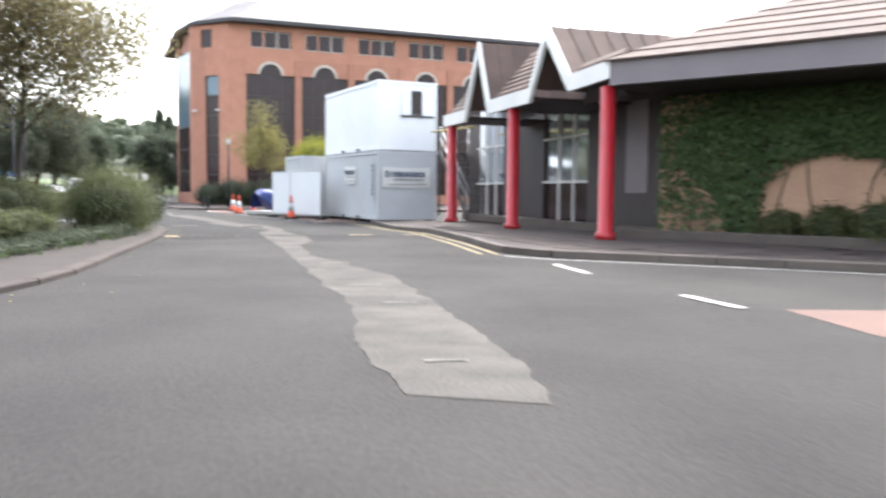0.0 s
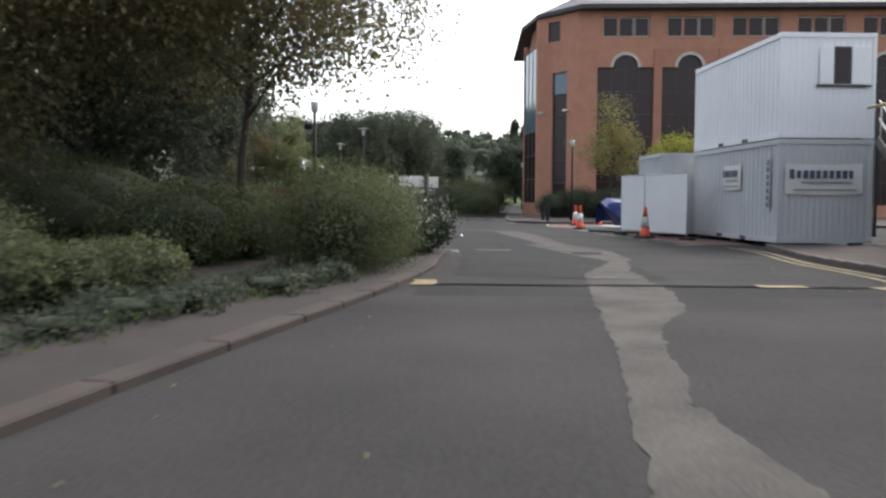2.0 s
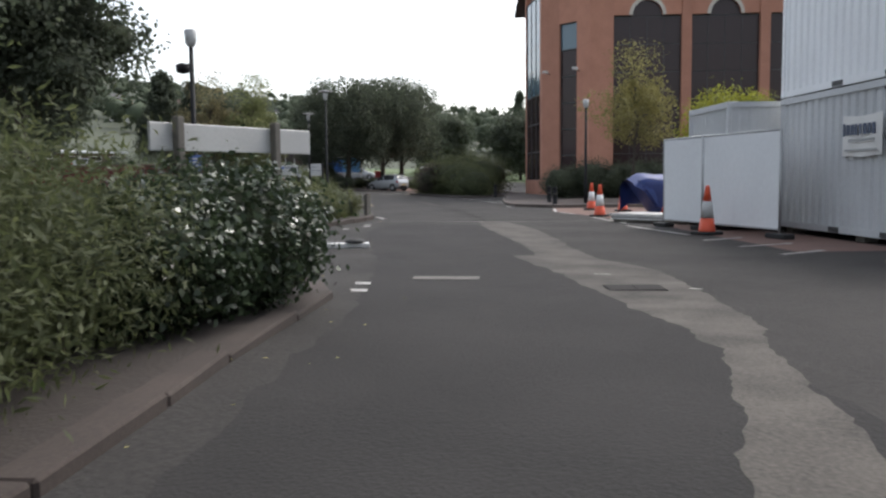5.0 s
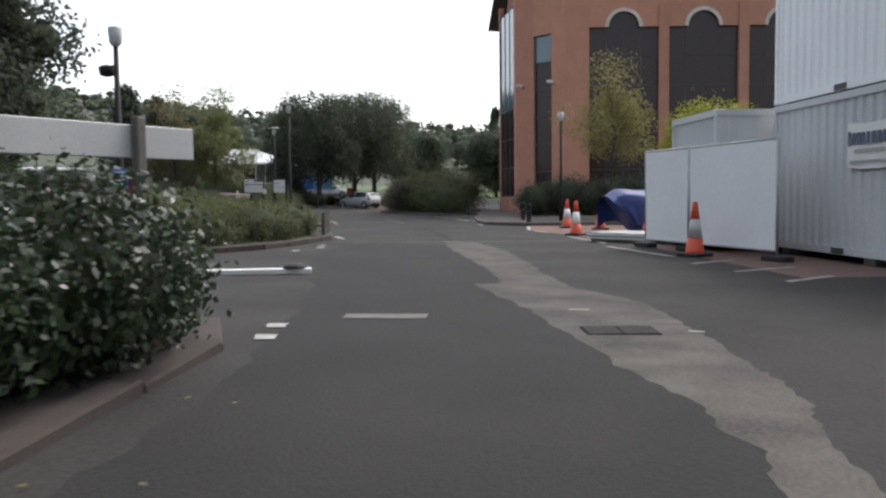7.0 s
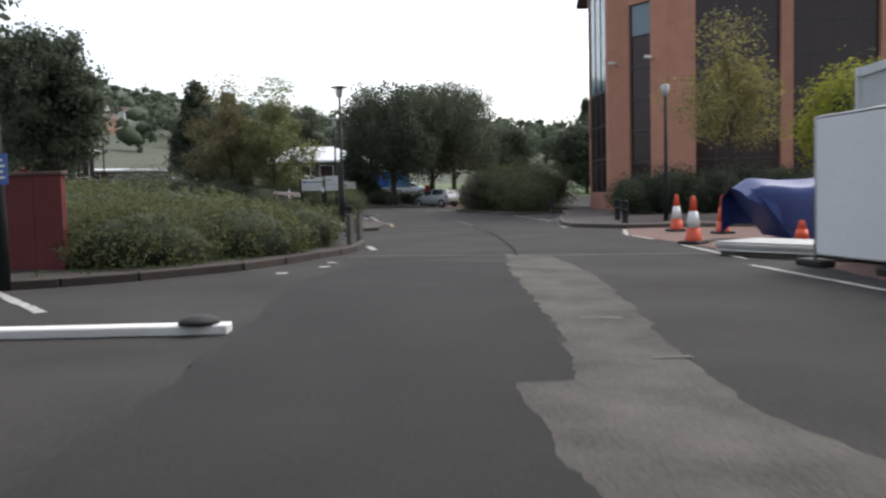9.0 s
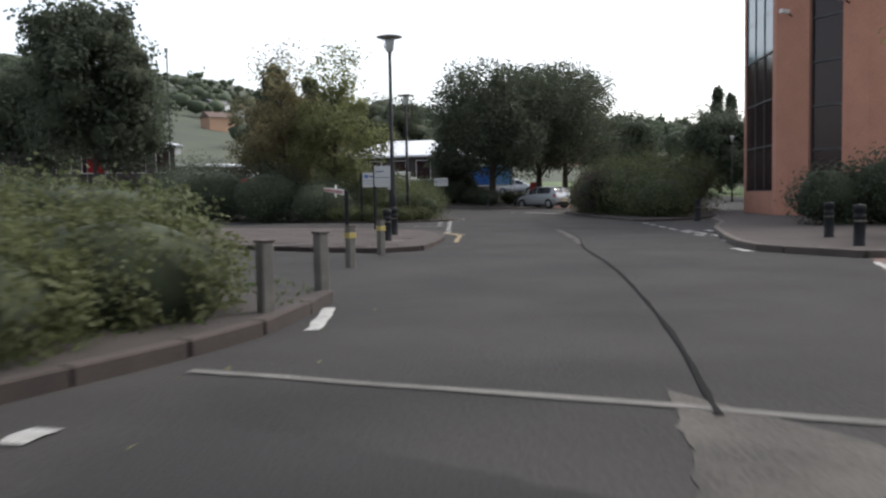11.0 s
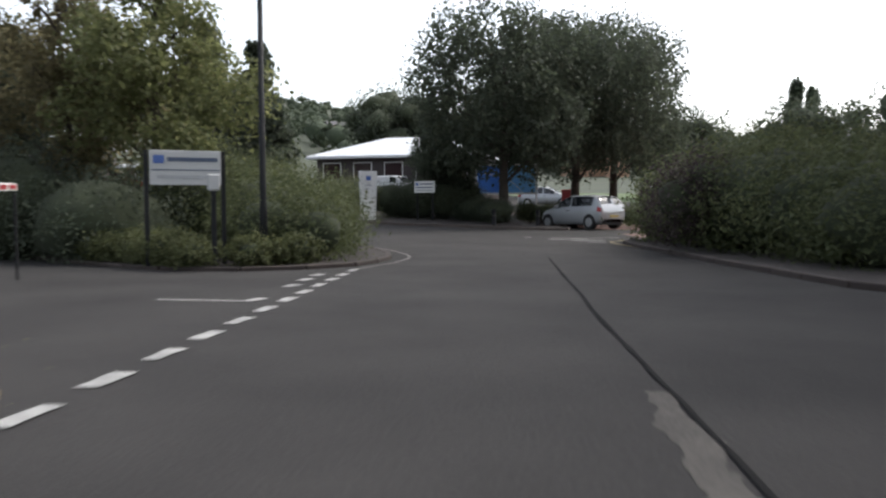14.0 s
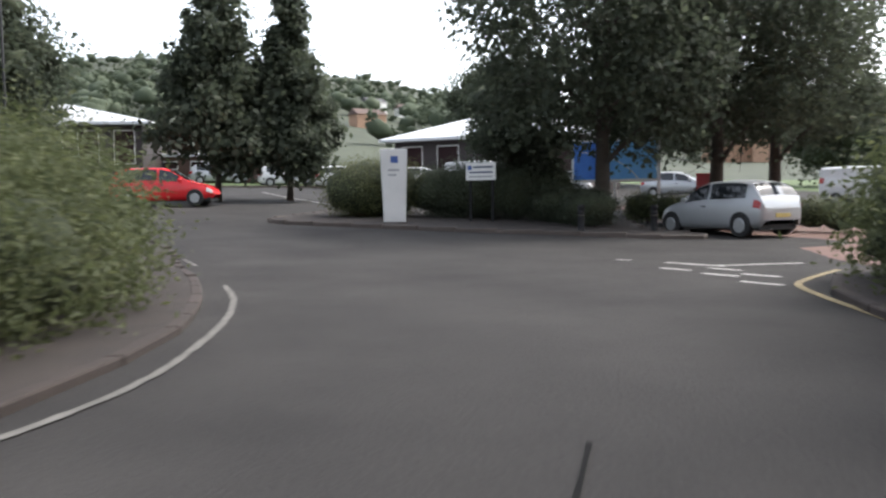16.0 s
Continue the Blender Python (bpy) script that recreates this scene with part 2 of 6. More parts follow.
def mesh_ob(name, bm, material):
    me = bpy.data.meshes.new(name)
    bm.to_mesh(me)
    bm.free()
    for mt in material if isinstance(material, (list, tuple)) else [material]:
        me.materials.append(mt)
    return new(name, me)


def part(name, bm, material, parent, label="", m=None):
    ob = mesh_ob(name, bm, material)
    ob.parent = parent
    if m is not None:
        ob.matrix_local = m
    return tagged(ob, label) if label else ob


def solo(name, bm, material, label="", category="", kind="", group="", m=None):
    ob = mesh_ob(name, bm, material)
    if m is not None:
        ob.matrix_world = m
    return tagged(ob, label, category, group, kind)


def box(bm, x0, x1, y0, y1, z0, z1, bevel=0.0, m=None, mat=0):
    r = bmesh.ops.create_cube(bm, size=1)
    vs = r["verts"]
    for v in vs:
        v.co = Vector(((x0 + x1) / 2 + v.co.x * (x1 - x0), (y0 + y1) / 2 + v.co.y * (y1 - y0), (z0 + z1) / 2 + v.co.z * (z1 - z0)))
    fs = {f for v in vs for f in v.link_faces}
    for f in fs:
        f.material_index = mat
    if bevel:
        es = list({e for v in vs for e in v.link_edges})
        r2 = bmesh.ops.bevel(bm, geom=es, offset=bevel, segments=1, affect="EDGES")
        vs = list({v for f in r2["faces"] for v in f.verts} | {v for v in vs if v.is_valid})
    if m is not None:
        bmesh.ops.transform(bm, matrix=m, verts=[v for v in vs if v.is_valid])
    return bm


def boxed(*a, **k):
    return box(bmesh.new(), *a, **k)


def tube(bm, a, b, r0, r1=None, seg=10, caps=True):
    a, b = Vector(a), Vector(b)
    r1 = r0 if r1 is None else r1
    q = (b - a).to_track_quat("Z", "Y").to_matrix()
    rings = []
    for p, r in ((a, r0), (b, r1)):
        rings.append([bm.verts.new(p + q @ Vector((r * math.cos(2 * math.pi * i / seg), r * math.sin(2 * math.pi * i / seg), 0))) for i in range(seg)])
    for i in range(seg):
        f = bm.faces.new((rings[0][i], rings[0][(i + 1) % seg], rings[1][(i + 1) % seg], rings[1][i]))
        f.smooth = True
    if caps:
        bm.faces.new(rings[0][::-1])
        bm.faces.new(rings[1])
    return bm


def lathe(bm, profile, seg=16, at=(0, 0, 0)):
    """Profile of (radius, height), turned round z."""
    rows = []
    for r, z in profile:
        rows.append([bm.verts.new((at[0] + r * math.cos(2 * math.pi * i / seg), at[1] + r * math.sin(2 * math.pi * i / seg), at[2] + z)) for i in range(seg)])
    for a, b in zip(rows, rows[1:]):
        for i in range(seg):
            f = bm.faces.new((a[i], a[(i + 1) % seg], b[(i + 1) % seg], b[i]))
            f.smooth = True
    if profile[0][0] > 1e-4:
        bm.faces.new(rows[0][::-1])
    if profile[-1][0] > 1e-4:
        bm.faces.new(rows[-1])
    return bm


def slab(bm, pts, z0, z1, mat=0):
    """A flat prism over a plan outline."""
    lo = [bm.verts.new((x, y, z0)) for x, y in pts]
    hi = [bm.verts.new((x, y, z1)) for x, y in pts]
    f = bm.faces.new(hi)
    if f.normal.z == 0:
        f.normal_update()
    bm.faces.new(lo[::-1])
    n = len(pts)
    for i in range(n):
        bm.faces.new((lo[i], lo[(i + 1) % n], hi[(i + 1) % n], hi[i]))
    bmesh.ops.recalc_face_normals(bm, faces=bm.faces)
    for f in bm.faces:
        f.material_index = mat
    return bm


def ground_z(x, y):
    s = min(1.0, max(0.0, (y - 18) / 9))
    far = min(60.0, max(0.0, -x - 45.2))
    return 0.17 * (1 - s * s * (3 - 2 * s)) + 0.055 * far * far / (far + 1.9)


def rounded(pts, step=0.7):
    """A Catmull-Rom line through plan points."""
    out = []
    n = len(pts)
    for i in range(n - 1):
        p0, p1, p2, p3 = (Vector(pts[max(0, min(n - 1, i + k))]) for k in (-1, 0, 1, 2))
        k = max(1, int((p2 - p1).length / step))
        for j in range(k):
            t = j / k
            out.append(0.5 * (2 * p1 + (p2 - p0) * t + (2 * p0 - 5 * p1 + 4 * p2 - p3) * t * t + (3 * p1 - p0 - 3 * p2 + p3) * t ** 3))
    out.append(Vector(pts[-1]))
    return [(p.x, p.y) for p in out]


def quads_object(name, verts, faces, material, smooth=False):
    me = bpy.data.meshes.new(name)
    me.from_pydata(verts, [], faces)
    if smooth:
        me.polygons.foreach_set("use_smooth", [True] * len(me.polygons))
    me.materials.append(material)
    me.update()
    return me


def ribbon(line, half0, half1=None, lift=0.006, wobble=0.0, rng=None):
    """A strip on the ground along a plan line: vertices and faces."""
    half1 = half0 if half1 is None else half1
    vs, fs = [], []
    n = len(line)
    for i, (x, y) in enumerate(line):
        a, b = Vector(line[max(0, i - 1)]), Vector(line[min(n - 1, i + 1)])
        d = (b - a).normalized()
        s = Vector((-d.y, d.x))
        w0 = half0 * (1 + (rng.uniform(-wobble, wobble) if rng else 0))
        w1 = half1 * (1 + (rng.uniform(-wobble, wobble) if rng else 0))
        for q in (Vector((x, y)) + s * w0, Vector((x, y)) - s * w1):
            vs.append((q.x, q.y, ground_z(q.x, q.y) + lift))
        if i:
            k = 2 * i
            fs.append((k - 2, k - 1, k + 1, k))
    return vs, fs


def paint(name, line, half, material, label, category, lift=0.006, wobble=0.06, kind=""):
    rng = random.Random(len(line) * 7 + int(line[0][0] * 10))
    vs, fs = ribbon(line, half, None, lift, wobble, rng)
    return tagged(new(name, quads_object(name, vs, fs, material)), label, category, "", kind)


# ---------- foliage ----------
def leaf_mesh(name, centres, normals, size, material, rng, long=1.6, spread=0.5):
    """Bent four-cornered leaves at the given places."""
    n = len(centres)
    c = np.asarray(centres, dtype=np.float32)
    nrm = np.asarray(normals, dtype=np.float32) + rng.normal(0, spread, (n, 3)).astype(np.float32)
    nrm /= np.linalg.norm(nrm, axis=1, keepdims=True) + 1e-6
    r = rng.normal(size=(n, 3)).astype(np.float32)
    t = np.cross(nrm, r)
    t /= np.linalg.norm(t, axis=1, keepdims=True) + 1e-6
    b = np.cross(nrm, t)
    s = (size * rng.uniform(0.55, 1.35, (n, 1))).astype(np.float32)
    v = np.stack([c - t * s * long * 0.5, c + b * s * 0.5 + nrm * s * 0.12, c + t * s * long * 0.5, c - b * s * 0.5 + nrm * s * 0.12], axis=1).reshape(-1, 3)
    me = bpy.data.meshes.new(name)
    me.vertices.add(4 * n)
    me.vertices.foreach_set("co", v.ravel())
    me.loops.add(4 * n)
    me.loops.foreach_set("vertex_index", np.arange(4 * n, dtype=np.int32))
    me.polygons.add(n)
    me.polygons.foreach_set("loop_start", np.arange(0, 4 * n, 4, dtype=np.int32))
    me.polygons.foreach_set("loop_total", np.full(n, 4, dtype=np.int32))
    me.update(calc_edges=True)
    me.materials.append(material)
    return me


def clump_points(blobs, n, rng, shell=0.55, hollow=None, clumps=0.16):
    """Places and outward normals for leaves, gathered into small clumps in the outer shell of several ellipsoids."""
    vol = np.array([max(b[1]) ** 2 for b in blobs], dtype=float)
    pick = rng.choice(len(blobs), size=max(1, n // 12), p=vol / vol.sum())
    d = rng.normal(size=(len(pick), 3))
    d /= np.linalg.norm(d, axis=1, keepdims=True)
    rad = shell + (1 - shell) * rng.random((len(pick), 1)) ** 0.6
    rad *= 1 + rng.normal(0, 0.07, rad.shape)
    cen = np.array([blobs[i][0] for i in pick])
    rr = np.array([blobs[i][1] for i in pick])
    hub = cen + d * rad * rr
    k = rng.integers(0, len(hub), n)
    reach = clumps * np.min(rr, axis=1)[k][:, None]
    p = hub[k] + rng.normal(size=(n, 3)) * reach
    nn = d[k] * 0.6 + np.array([0, 0, 0.45])
    return p, nn


# Filler solids added inside foliage to stop light passing through.
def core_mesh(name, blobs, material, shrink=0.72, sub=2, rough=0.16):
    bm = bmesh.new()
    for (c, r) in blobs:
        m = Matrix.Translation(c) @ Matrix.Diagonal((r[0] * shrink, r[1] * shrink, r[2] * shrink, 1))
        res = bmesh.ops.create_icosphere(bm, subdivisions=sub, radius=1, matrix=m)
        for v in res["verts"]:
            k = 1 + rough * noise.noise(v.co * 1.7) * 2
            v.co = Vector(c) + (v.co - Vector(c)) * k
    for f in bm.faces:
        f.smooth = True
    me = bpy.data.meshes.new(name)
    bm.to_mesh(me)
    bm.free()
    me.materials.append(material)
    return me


def child(name, me, parent, label=""):
    ob = new(name, me)
    ob.parent = parent
    return tagged(ob, label) if label else ob


def shrub(name, label, category, blobs, n, size, material, seed, floor=None, shell=0.6, spread=0.6, group="", stems=True, long=1.6, clumps=0.16, shrink=0.72):
    """A bush or hedge of leaf clumps over an added core coloured dark as shade, with a few stems."""
    rng = np.random.default_rng(seed)
    base = blobs[0][0]
    root = thing(name, label, category, Matrix.Identity(4), group)
    root.location = (base[0], base[1], floor if floor is not None else ground_z(base[0], base[1]))
    off = Vector(root.location)
    local = [((c[0] - off.x, c[1] - off.y, c[2] - off.z), r) for c, r in blobs]
    p, nn = clump_points(local, n, rng, shell, clumps=clumps)
    keep = p[:, 2] > 0.02
    child("leaves", leaf_mesh("leaves", p[keep], nn[keep], size, material, rng, long, spread), root)
    # Added core blocks light through the leaves; its dark colour paints the inner shade.
    tagged(child("inside", core_mesh("inside", local, CORE, shrink), root, "added dark core, inner shade painted in"), kind="stuff")
    if stems:
        bm = bmesh.new()
        for c, r in local:
            for k in range(3):
                a = rng.uniform(0, 6.28)
                tube(bm, (c[0] + 0.3 * r[0] * math.cos(a), c[1] + 0.3 * r[1] * math.sin(a), -0.02), (c[0] + 0.5 * r[0] * math.cos(a), c[1] + 0.5 * r[1] * math.sin(a), max(0.2, c[2])), 0.03, 0.012, 5)
        tagged(part("stems", bm, BARK, root), kind="stuff")
    return root


def dome(radius, z, rise, k, seed, blob=0.34):
    """Leaf masses filling a broad rounded crown."""
    rng = np.random.default_rng(seed)
    out = []
    for i in range(k):
        u = (i + 0.5) / k
        h = -0.75 + 1.6 * u
        h = max(-0.8, min(0.82, h))
        w = math.sqrt(max(0.05, 1 - h * h))
        a = i * 2.4 + rng.uniform(-0.3, 0.3)
        f = rng.uniform(0.55, 0.78)
        b = radius * blob * rng.uniform(0.8, 1.2)
        out.append(((radius * w * f * math.cos(a), radius * w * f * math.sin(a), z + rise * h * 0.8), (b, b, b * 0.8)))
    return out


def spire(spread, height, k, seed):
    """Leaf masses of a ragged crown that tapers towards its tip."""
    rng = np.random.default_rng(seed)
    out = []
    for i in range(k):
        u = (i + 0.5) / k
        w = spread * (1.02 - u) ** 0.75 * rng.uniform(0.5, 0.8)
        a = i * 2.4 + rng.uniform(-0.4, 0.4)
        b = spread * (0.5 - 0.28 * u) * rng.uniform(0.75, 1.2)
        out.append(((w * math.cos(a), w * math.sin(a), height * (0.2 + 0.76 * u)), (b, b, b * 0.95)))
    return out


def tree(name, label, x, y, height, spread, trunk_r, material, seed, n=16000, leaf=0.16, bare=0.3, z=None, crown_blobs=None, shell=0.45, group="", limbs=9, squeeze=1.0, inner=0.0):
    """A tapered trunk, forking limbs and a crown of leaf clumps with gaps."""
    rng = np.random.default_rng(seed)
    z0 = ground_z(x, y) if z is None else z
    root = thing(name, label, "tree", Matrix.Translation((x, y, z0 - 0.03)), group)
    bm = bmesh.new()
    top = Vector((rng.normal(0, 0.15), rng.normal(0, 0.15), height * 0.72))
    prev, pr = Vector((0, 0, -0.05)), trunk_r * 1.25
    trunk = [(prev, pr)]
    for i in range(1, 7):
        t = i / 6
        q = Vector((top.x * t + rng.normal(0, 0.05), top.y * t + rng.normal(0, 0.05), top.z * t))
        r = trunk_r * (1 - 0.8 * t)
        tube(bm, prev, q, pr, r, 9, caps=i in (1, 6))
        trunk.append((q, r))
        prev, pr = q, r
    blobs = []
    for i in range(limbs):
        t = bare + (0.98 - bare) * (i + 0.5) / limbs
        k = min(5, int(t * 6))
        a0 = trunk[k][0].lerp(trunk[k + 1][0], t * 6 - k)
        ang = i * 2.4 + rng.uniform(-0.4, 0.4)
        prof = math.sin(math.pi * min(1, 0.18 + 0.72 * (t - bare) / (1 - bare) + 0.1)) * squeeze + (1 - squeeze) * (1 - t)
        ln = spread * max(0.3, prof) * rng.uniform(0.75, 1.05)
        tip = a0 + Vector((math.cos(ang) * ln * 0.75, math.sin(ang) * ln * 0.75, ln * 0.35 + height * 0.05))
        mid = a0.lerp(tip, 0.5) + Vector((0, 0, ln * 0.06))
        tube(bm, a0, mid, trunk_r * 0.34, trunk_r * 0.2, 6, caps=False)
        tube(bm, mid, tip, trunk_r * 0.2, trunk_r * 0.06, 6, caps=True)
        for s in range(4):
            b = a0.lerp(tip, 0.45 + 0.15 * s)
            e = b + Vector(rng.normal(0, 1, 3)) * ln * 0.3
            tube(bm, b, e, trunk_r * 0.08, trunk_r * 0.02, 4, caps=False)
        br = ln * rng.uniform(0.38, 0.55)
        blobs.append(((tip.x, tip.y, tip.z), (br, br, br * 0.8)))
        blobs.append(((mid.x, mid.y, mid.z + br * 0.3), (br * 0.85, br * 0.85, br * 0.7)))
    tr = part("trunk", bm, BARK, root)
    blobs.append(((top.x, top.y, height * 0.84), (spread * 0.4 * squeeze + 0.2, spread * 0.4 * squeeze + 0.2, height * 0.16)))
    if crown_blobs:
        blobs = crown_blobs
    p, nn = clump_points(blobs, n, rng, shell, clumps=0.22)
    child("crown", leaf_mesh("crown", p, nn, leaf, material, rng), root)
    # Optional filler blobs, coloured dark to paint shade into the crown and close gaps.
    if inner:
        tagged(child("inside", core_mesh("inside", blobs, CORE, inner, 2, 0.25), root, "added dark core with crown shade painted in"), kind="stuff")
    return root


# ---------- ground, roads, verges ----------
def ground_sheet():
    xs = sorted({-2600, -1400, -700, -350, -200, *range(-154, 61, 6), 120, 300, 700, 1500, 2600})
    ys = sorted({-2600, -1200, -500, -200, -80, -40, -20, 0, 6, 12, *[16 + 1.0 * i for i in range(14)], 34, 42, 60, 80, 100, 120, 160, 240, 400, 800, 1500, 2600})
    vs = [(x, y, ground_z(x, y) - 0.03) for y in ys for x in xs]
    w = len(xs)
    fs = [(j * w + i, j * w + i + 1, (j + 1) * w + i + 1, (j + 1) * w + i) for j in range(len(ys) - 1) for i in range(w - 1)]
    return tagged(new("ground", quads_object("ground", vs, fs, GRASS, True)), "rough grass ground reaching to the horizon", "ground", "", "structure")


def road_sheet():
    xs = [-152 + 4 * i for i in range(52)]
    ys = [-24 + 1.5 * i for i in range(94)]
    vs = [(x, y, ground_z(x, y)) for y in ys for x in xs]
    w = len(xs)
    fs = [(j * w + i, j * w + i + 1, (j + 1) * w + i + 1, (j + 1) * w + i) for j in range(len(ys) - 1) for i in range(w - 1)]
    return tagged(new("road", quads_object("road", vs, fs, ASPHALT, True)), "worn dark grey asphalt roadway", "road", "", "structure")


def island(name, kerb, back, top, label, category, rise=0.11, width=0.14, kind="structure", lift=0.0, stone=None):
    """A raised verge or pavement: a row of kerb stones along the plan line kerb, closed by the points of back."""
    line = rounded(kerb, 0.9)
    pts = line + list(back)
    bm = bmesh.new()
    low = [bm.verts.new((x, y, ground_z(x, y) - 0.02)) for x, y in pts]
    high = [bm.verts.new((x, y, ground_z(x, y) + rise + lift)) for x, y in pts]
    bm.faces.new(high)
    n = len(pts)
    for i in range(n):
        bm.faces.new((low[i], low[(i + 1) % n], high[(i + 1) % n], high[i]))
    bmesh.ops.recalc_face_normals(bm, faces=bm.faces)
    bmesh.ops.triangulate(bm, faces=[f for f in bm.faces if len(f.verts) > 4])
    base = solo(name, bm, top, label, category, kind)
    row = thing("kerb", "row of weathered concrete kerb stones edging the " + category, "kerb", Matrix.Identity(4), "", "structure")
    area = sum(pts[i][0] * pts[(i + 1) % n][1] - pts[(i + 1) % n][0] * pts[i][1] for i in range(n))
    out = 1 if area > 0 else -1
    for a, b in zip(line, line[1:]):
        a, b = Vector(a), Vector(b)
        d = (b - a).normalized()
        s = Vector((d.y, -d.x)) * out
        ln = (b - a).length
        c = (a + b) / 2
        z = ground_z(c.x, c.y)
        st = bmesh.new()
        box(st, -ln / 2 + 0.006, ln / 2 - 0.006, -width * 0.5, width * 0.5, -0.05, rise + 0.012, 0.015)
        m = Matrix.Translation((c.x + s.x * 0.02, c.y + s.y * 0.02, z)) @ Matrix.Rotation(math.atan2(d.y, d.x), 4, "Z")
        part("kerb_stone", st, stone or KERB, row, m=m)
    return base


ground_sheet()
road_sheet()
KERB_L1 = [(-0.2, 2.0), (-0.7, 6.5), (-1.2, 8.9), (-2.0, 11.0), (-2.9, 13.4), (-3.9, 16.0), (-5.0, 18.4), (-6.1, 20.2), (-6.9, 21.6), (-7.6, 22.8), (-8.6, 23.7), (-9.9, 23.9), (-13, 22.0), (-22, 15.5), (-40, 3)]
island("verge", KERB_L1, [(-40, -20), (0.5, -20)], SOIL, "bare soil verge with clipped shrubs beside the road", "verge", 0.055, 0.2, stone=KERBBROWN)
KERB_L2 = [(-40, 17), (-26, 24.5), (-19.5, 27.2), (-17.2, 28.6), (-16.4, 30.5), (-16.3, 32.2), (-16.9, 34.3), (-17.6, 36.0), (-18.9, 37.6)]
island("verge", KERB_L2, [(-22.5, 36.5), (-40, 30)], SOIL, "low hedge bed on a kerbed verge", "verge", stone=KERBBROWN)
KERB_L3 = [(-46.63, 37.88), (-31.63, 41.38), (-27.75, 41.76), (-25.63, 42.13), (-24.13, 42.63), (-24, 43.51), (-24.7, 44.4), (-26.05, 46.0), (-27.5, 47.42), (-28.5, 48.2), (-29.3, 48.6), (-30.4, 48.92), (-32.2, 49.05), (-34.13, 48.8), (-49.13, 42.9)]
island("pavement", KERB_L3, [], PAVING, "brownish paved footway corner with bollards", "pavement", 0.09, stone=KERBBROWN)
KERB_L4 = [(-71.63, 42.63), (-54.13, 50.38), (-45.38, 53.1), (-41.0, 53.5), (-38.5, 53.85), (-37.35, 54.7), (-36.95, 55.7), (-36.95, 56.7), (-37.4, 57.5), (-38.1, 58.35), (-39.3, 59.25), (-40.5, 59.95), (-42.2, 60.6), (-44.1, 61.15), (-47.0, 61.7), (-55.0, 62.3), (-84.1, 60.1)]
island("verge", KERB_L4, [], SOIL, "shrub bed between two roads", "verge", 0.06, stone=KERBBROWN)
KERB_R0 = [(30, 4.5), (14, 9.6), (8.8, 11.7), (6.0, 12.6), (4.4, 13.1), (3.6, 13.9), (2.8, 16.2), (1.9, 18.6), (1.0, 21.3), (-0.5, 24.7), (-1.9, 28.0), (-2.7, 30.0)]
island("pavement", KERB_R0, [(-2.2, 30.2), (-0.2, 31.4), (10, 37.0), (34, 40)], PAVING, "worn concrete pavement before the entrance", "pavement")
KERB_R1 = [(-12.6, 47.9), (-15.3, 46.9), (-16.6, 46.0), (-18.0, 46.4), (-19.4, 47.6), (-22.9, 53.2), (-24.4, 56.4), (-26.6, 59.9), (-27.5, 62.0), (-29.7, 65.6)]
island("pavement", KERB_R1, [(-33, 71), (-20, 82), (6, 62), (0, 50)], PAVING, "paved apron at the foot of the brick office building", "pavement")
KERB_R2 = [(-28.5, 63.8), (-28.0, 61.0), (-28.38, 58.51), (-30.88, 60.26), (-32.13, 61.26), (-34.88, 63.63), (-37.51, 65.89), (-38.63, 67.01), (-39.51, 68.39), (-39.88, 69.76), (-39.13, 71.39), (-34.76, 75.76)]
island("verge", KERB_R2, [(-31.5, 68.5)], SOIL, "shrub bed on a kerbed verge", "verge", 0.08, stone=KERBBROWN)
KERB_FAR = [(-53.5, 78.0), (-51.6, 76.6), (-50.2, 75.55), (-48.3, 75.35), (-47.5, 75.05), (-47.25, 74.6), (-47.9, 73.9), (-49.51, 72.7), (-52.01, 70.39), (-54.51, 68.51), (-56.13, 67.14), (-57.13, 67.01), (-58.63, 68.39), (-62.88, 73.26), (-71.63, 80.76)]
island("verge", KERB_FAR, [(-66.63, 85.14), (-55.38, 80.76)], SOIL, "shrub bed beyond the junction", "verge", 0.1)
KERB_GRASS = [(-111.63, 68.89), (-96.63, 68.26), (-88.5, 72.14), (-86, 78.26), (-85.38, 83.89)]
island("grass_strip", KERB_GRASS, [(-90.38, 88.89), (-101.63, 86.39), (-111.63, 73.89)], GRASS, "mown grass strip with a pale kerb", "grass verge")


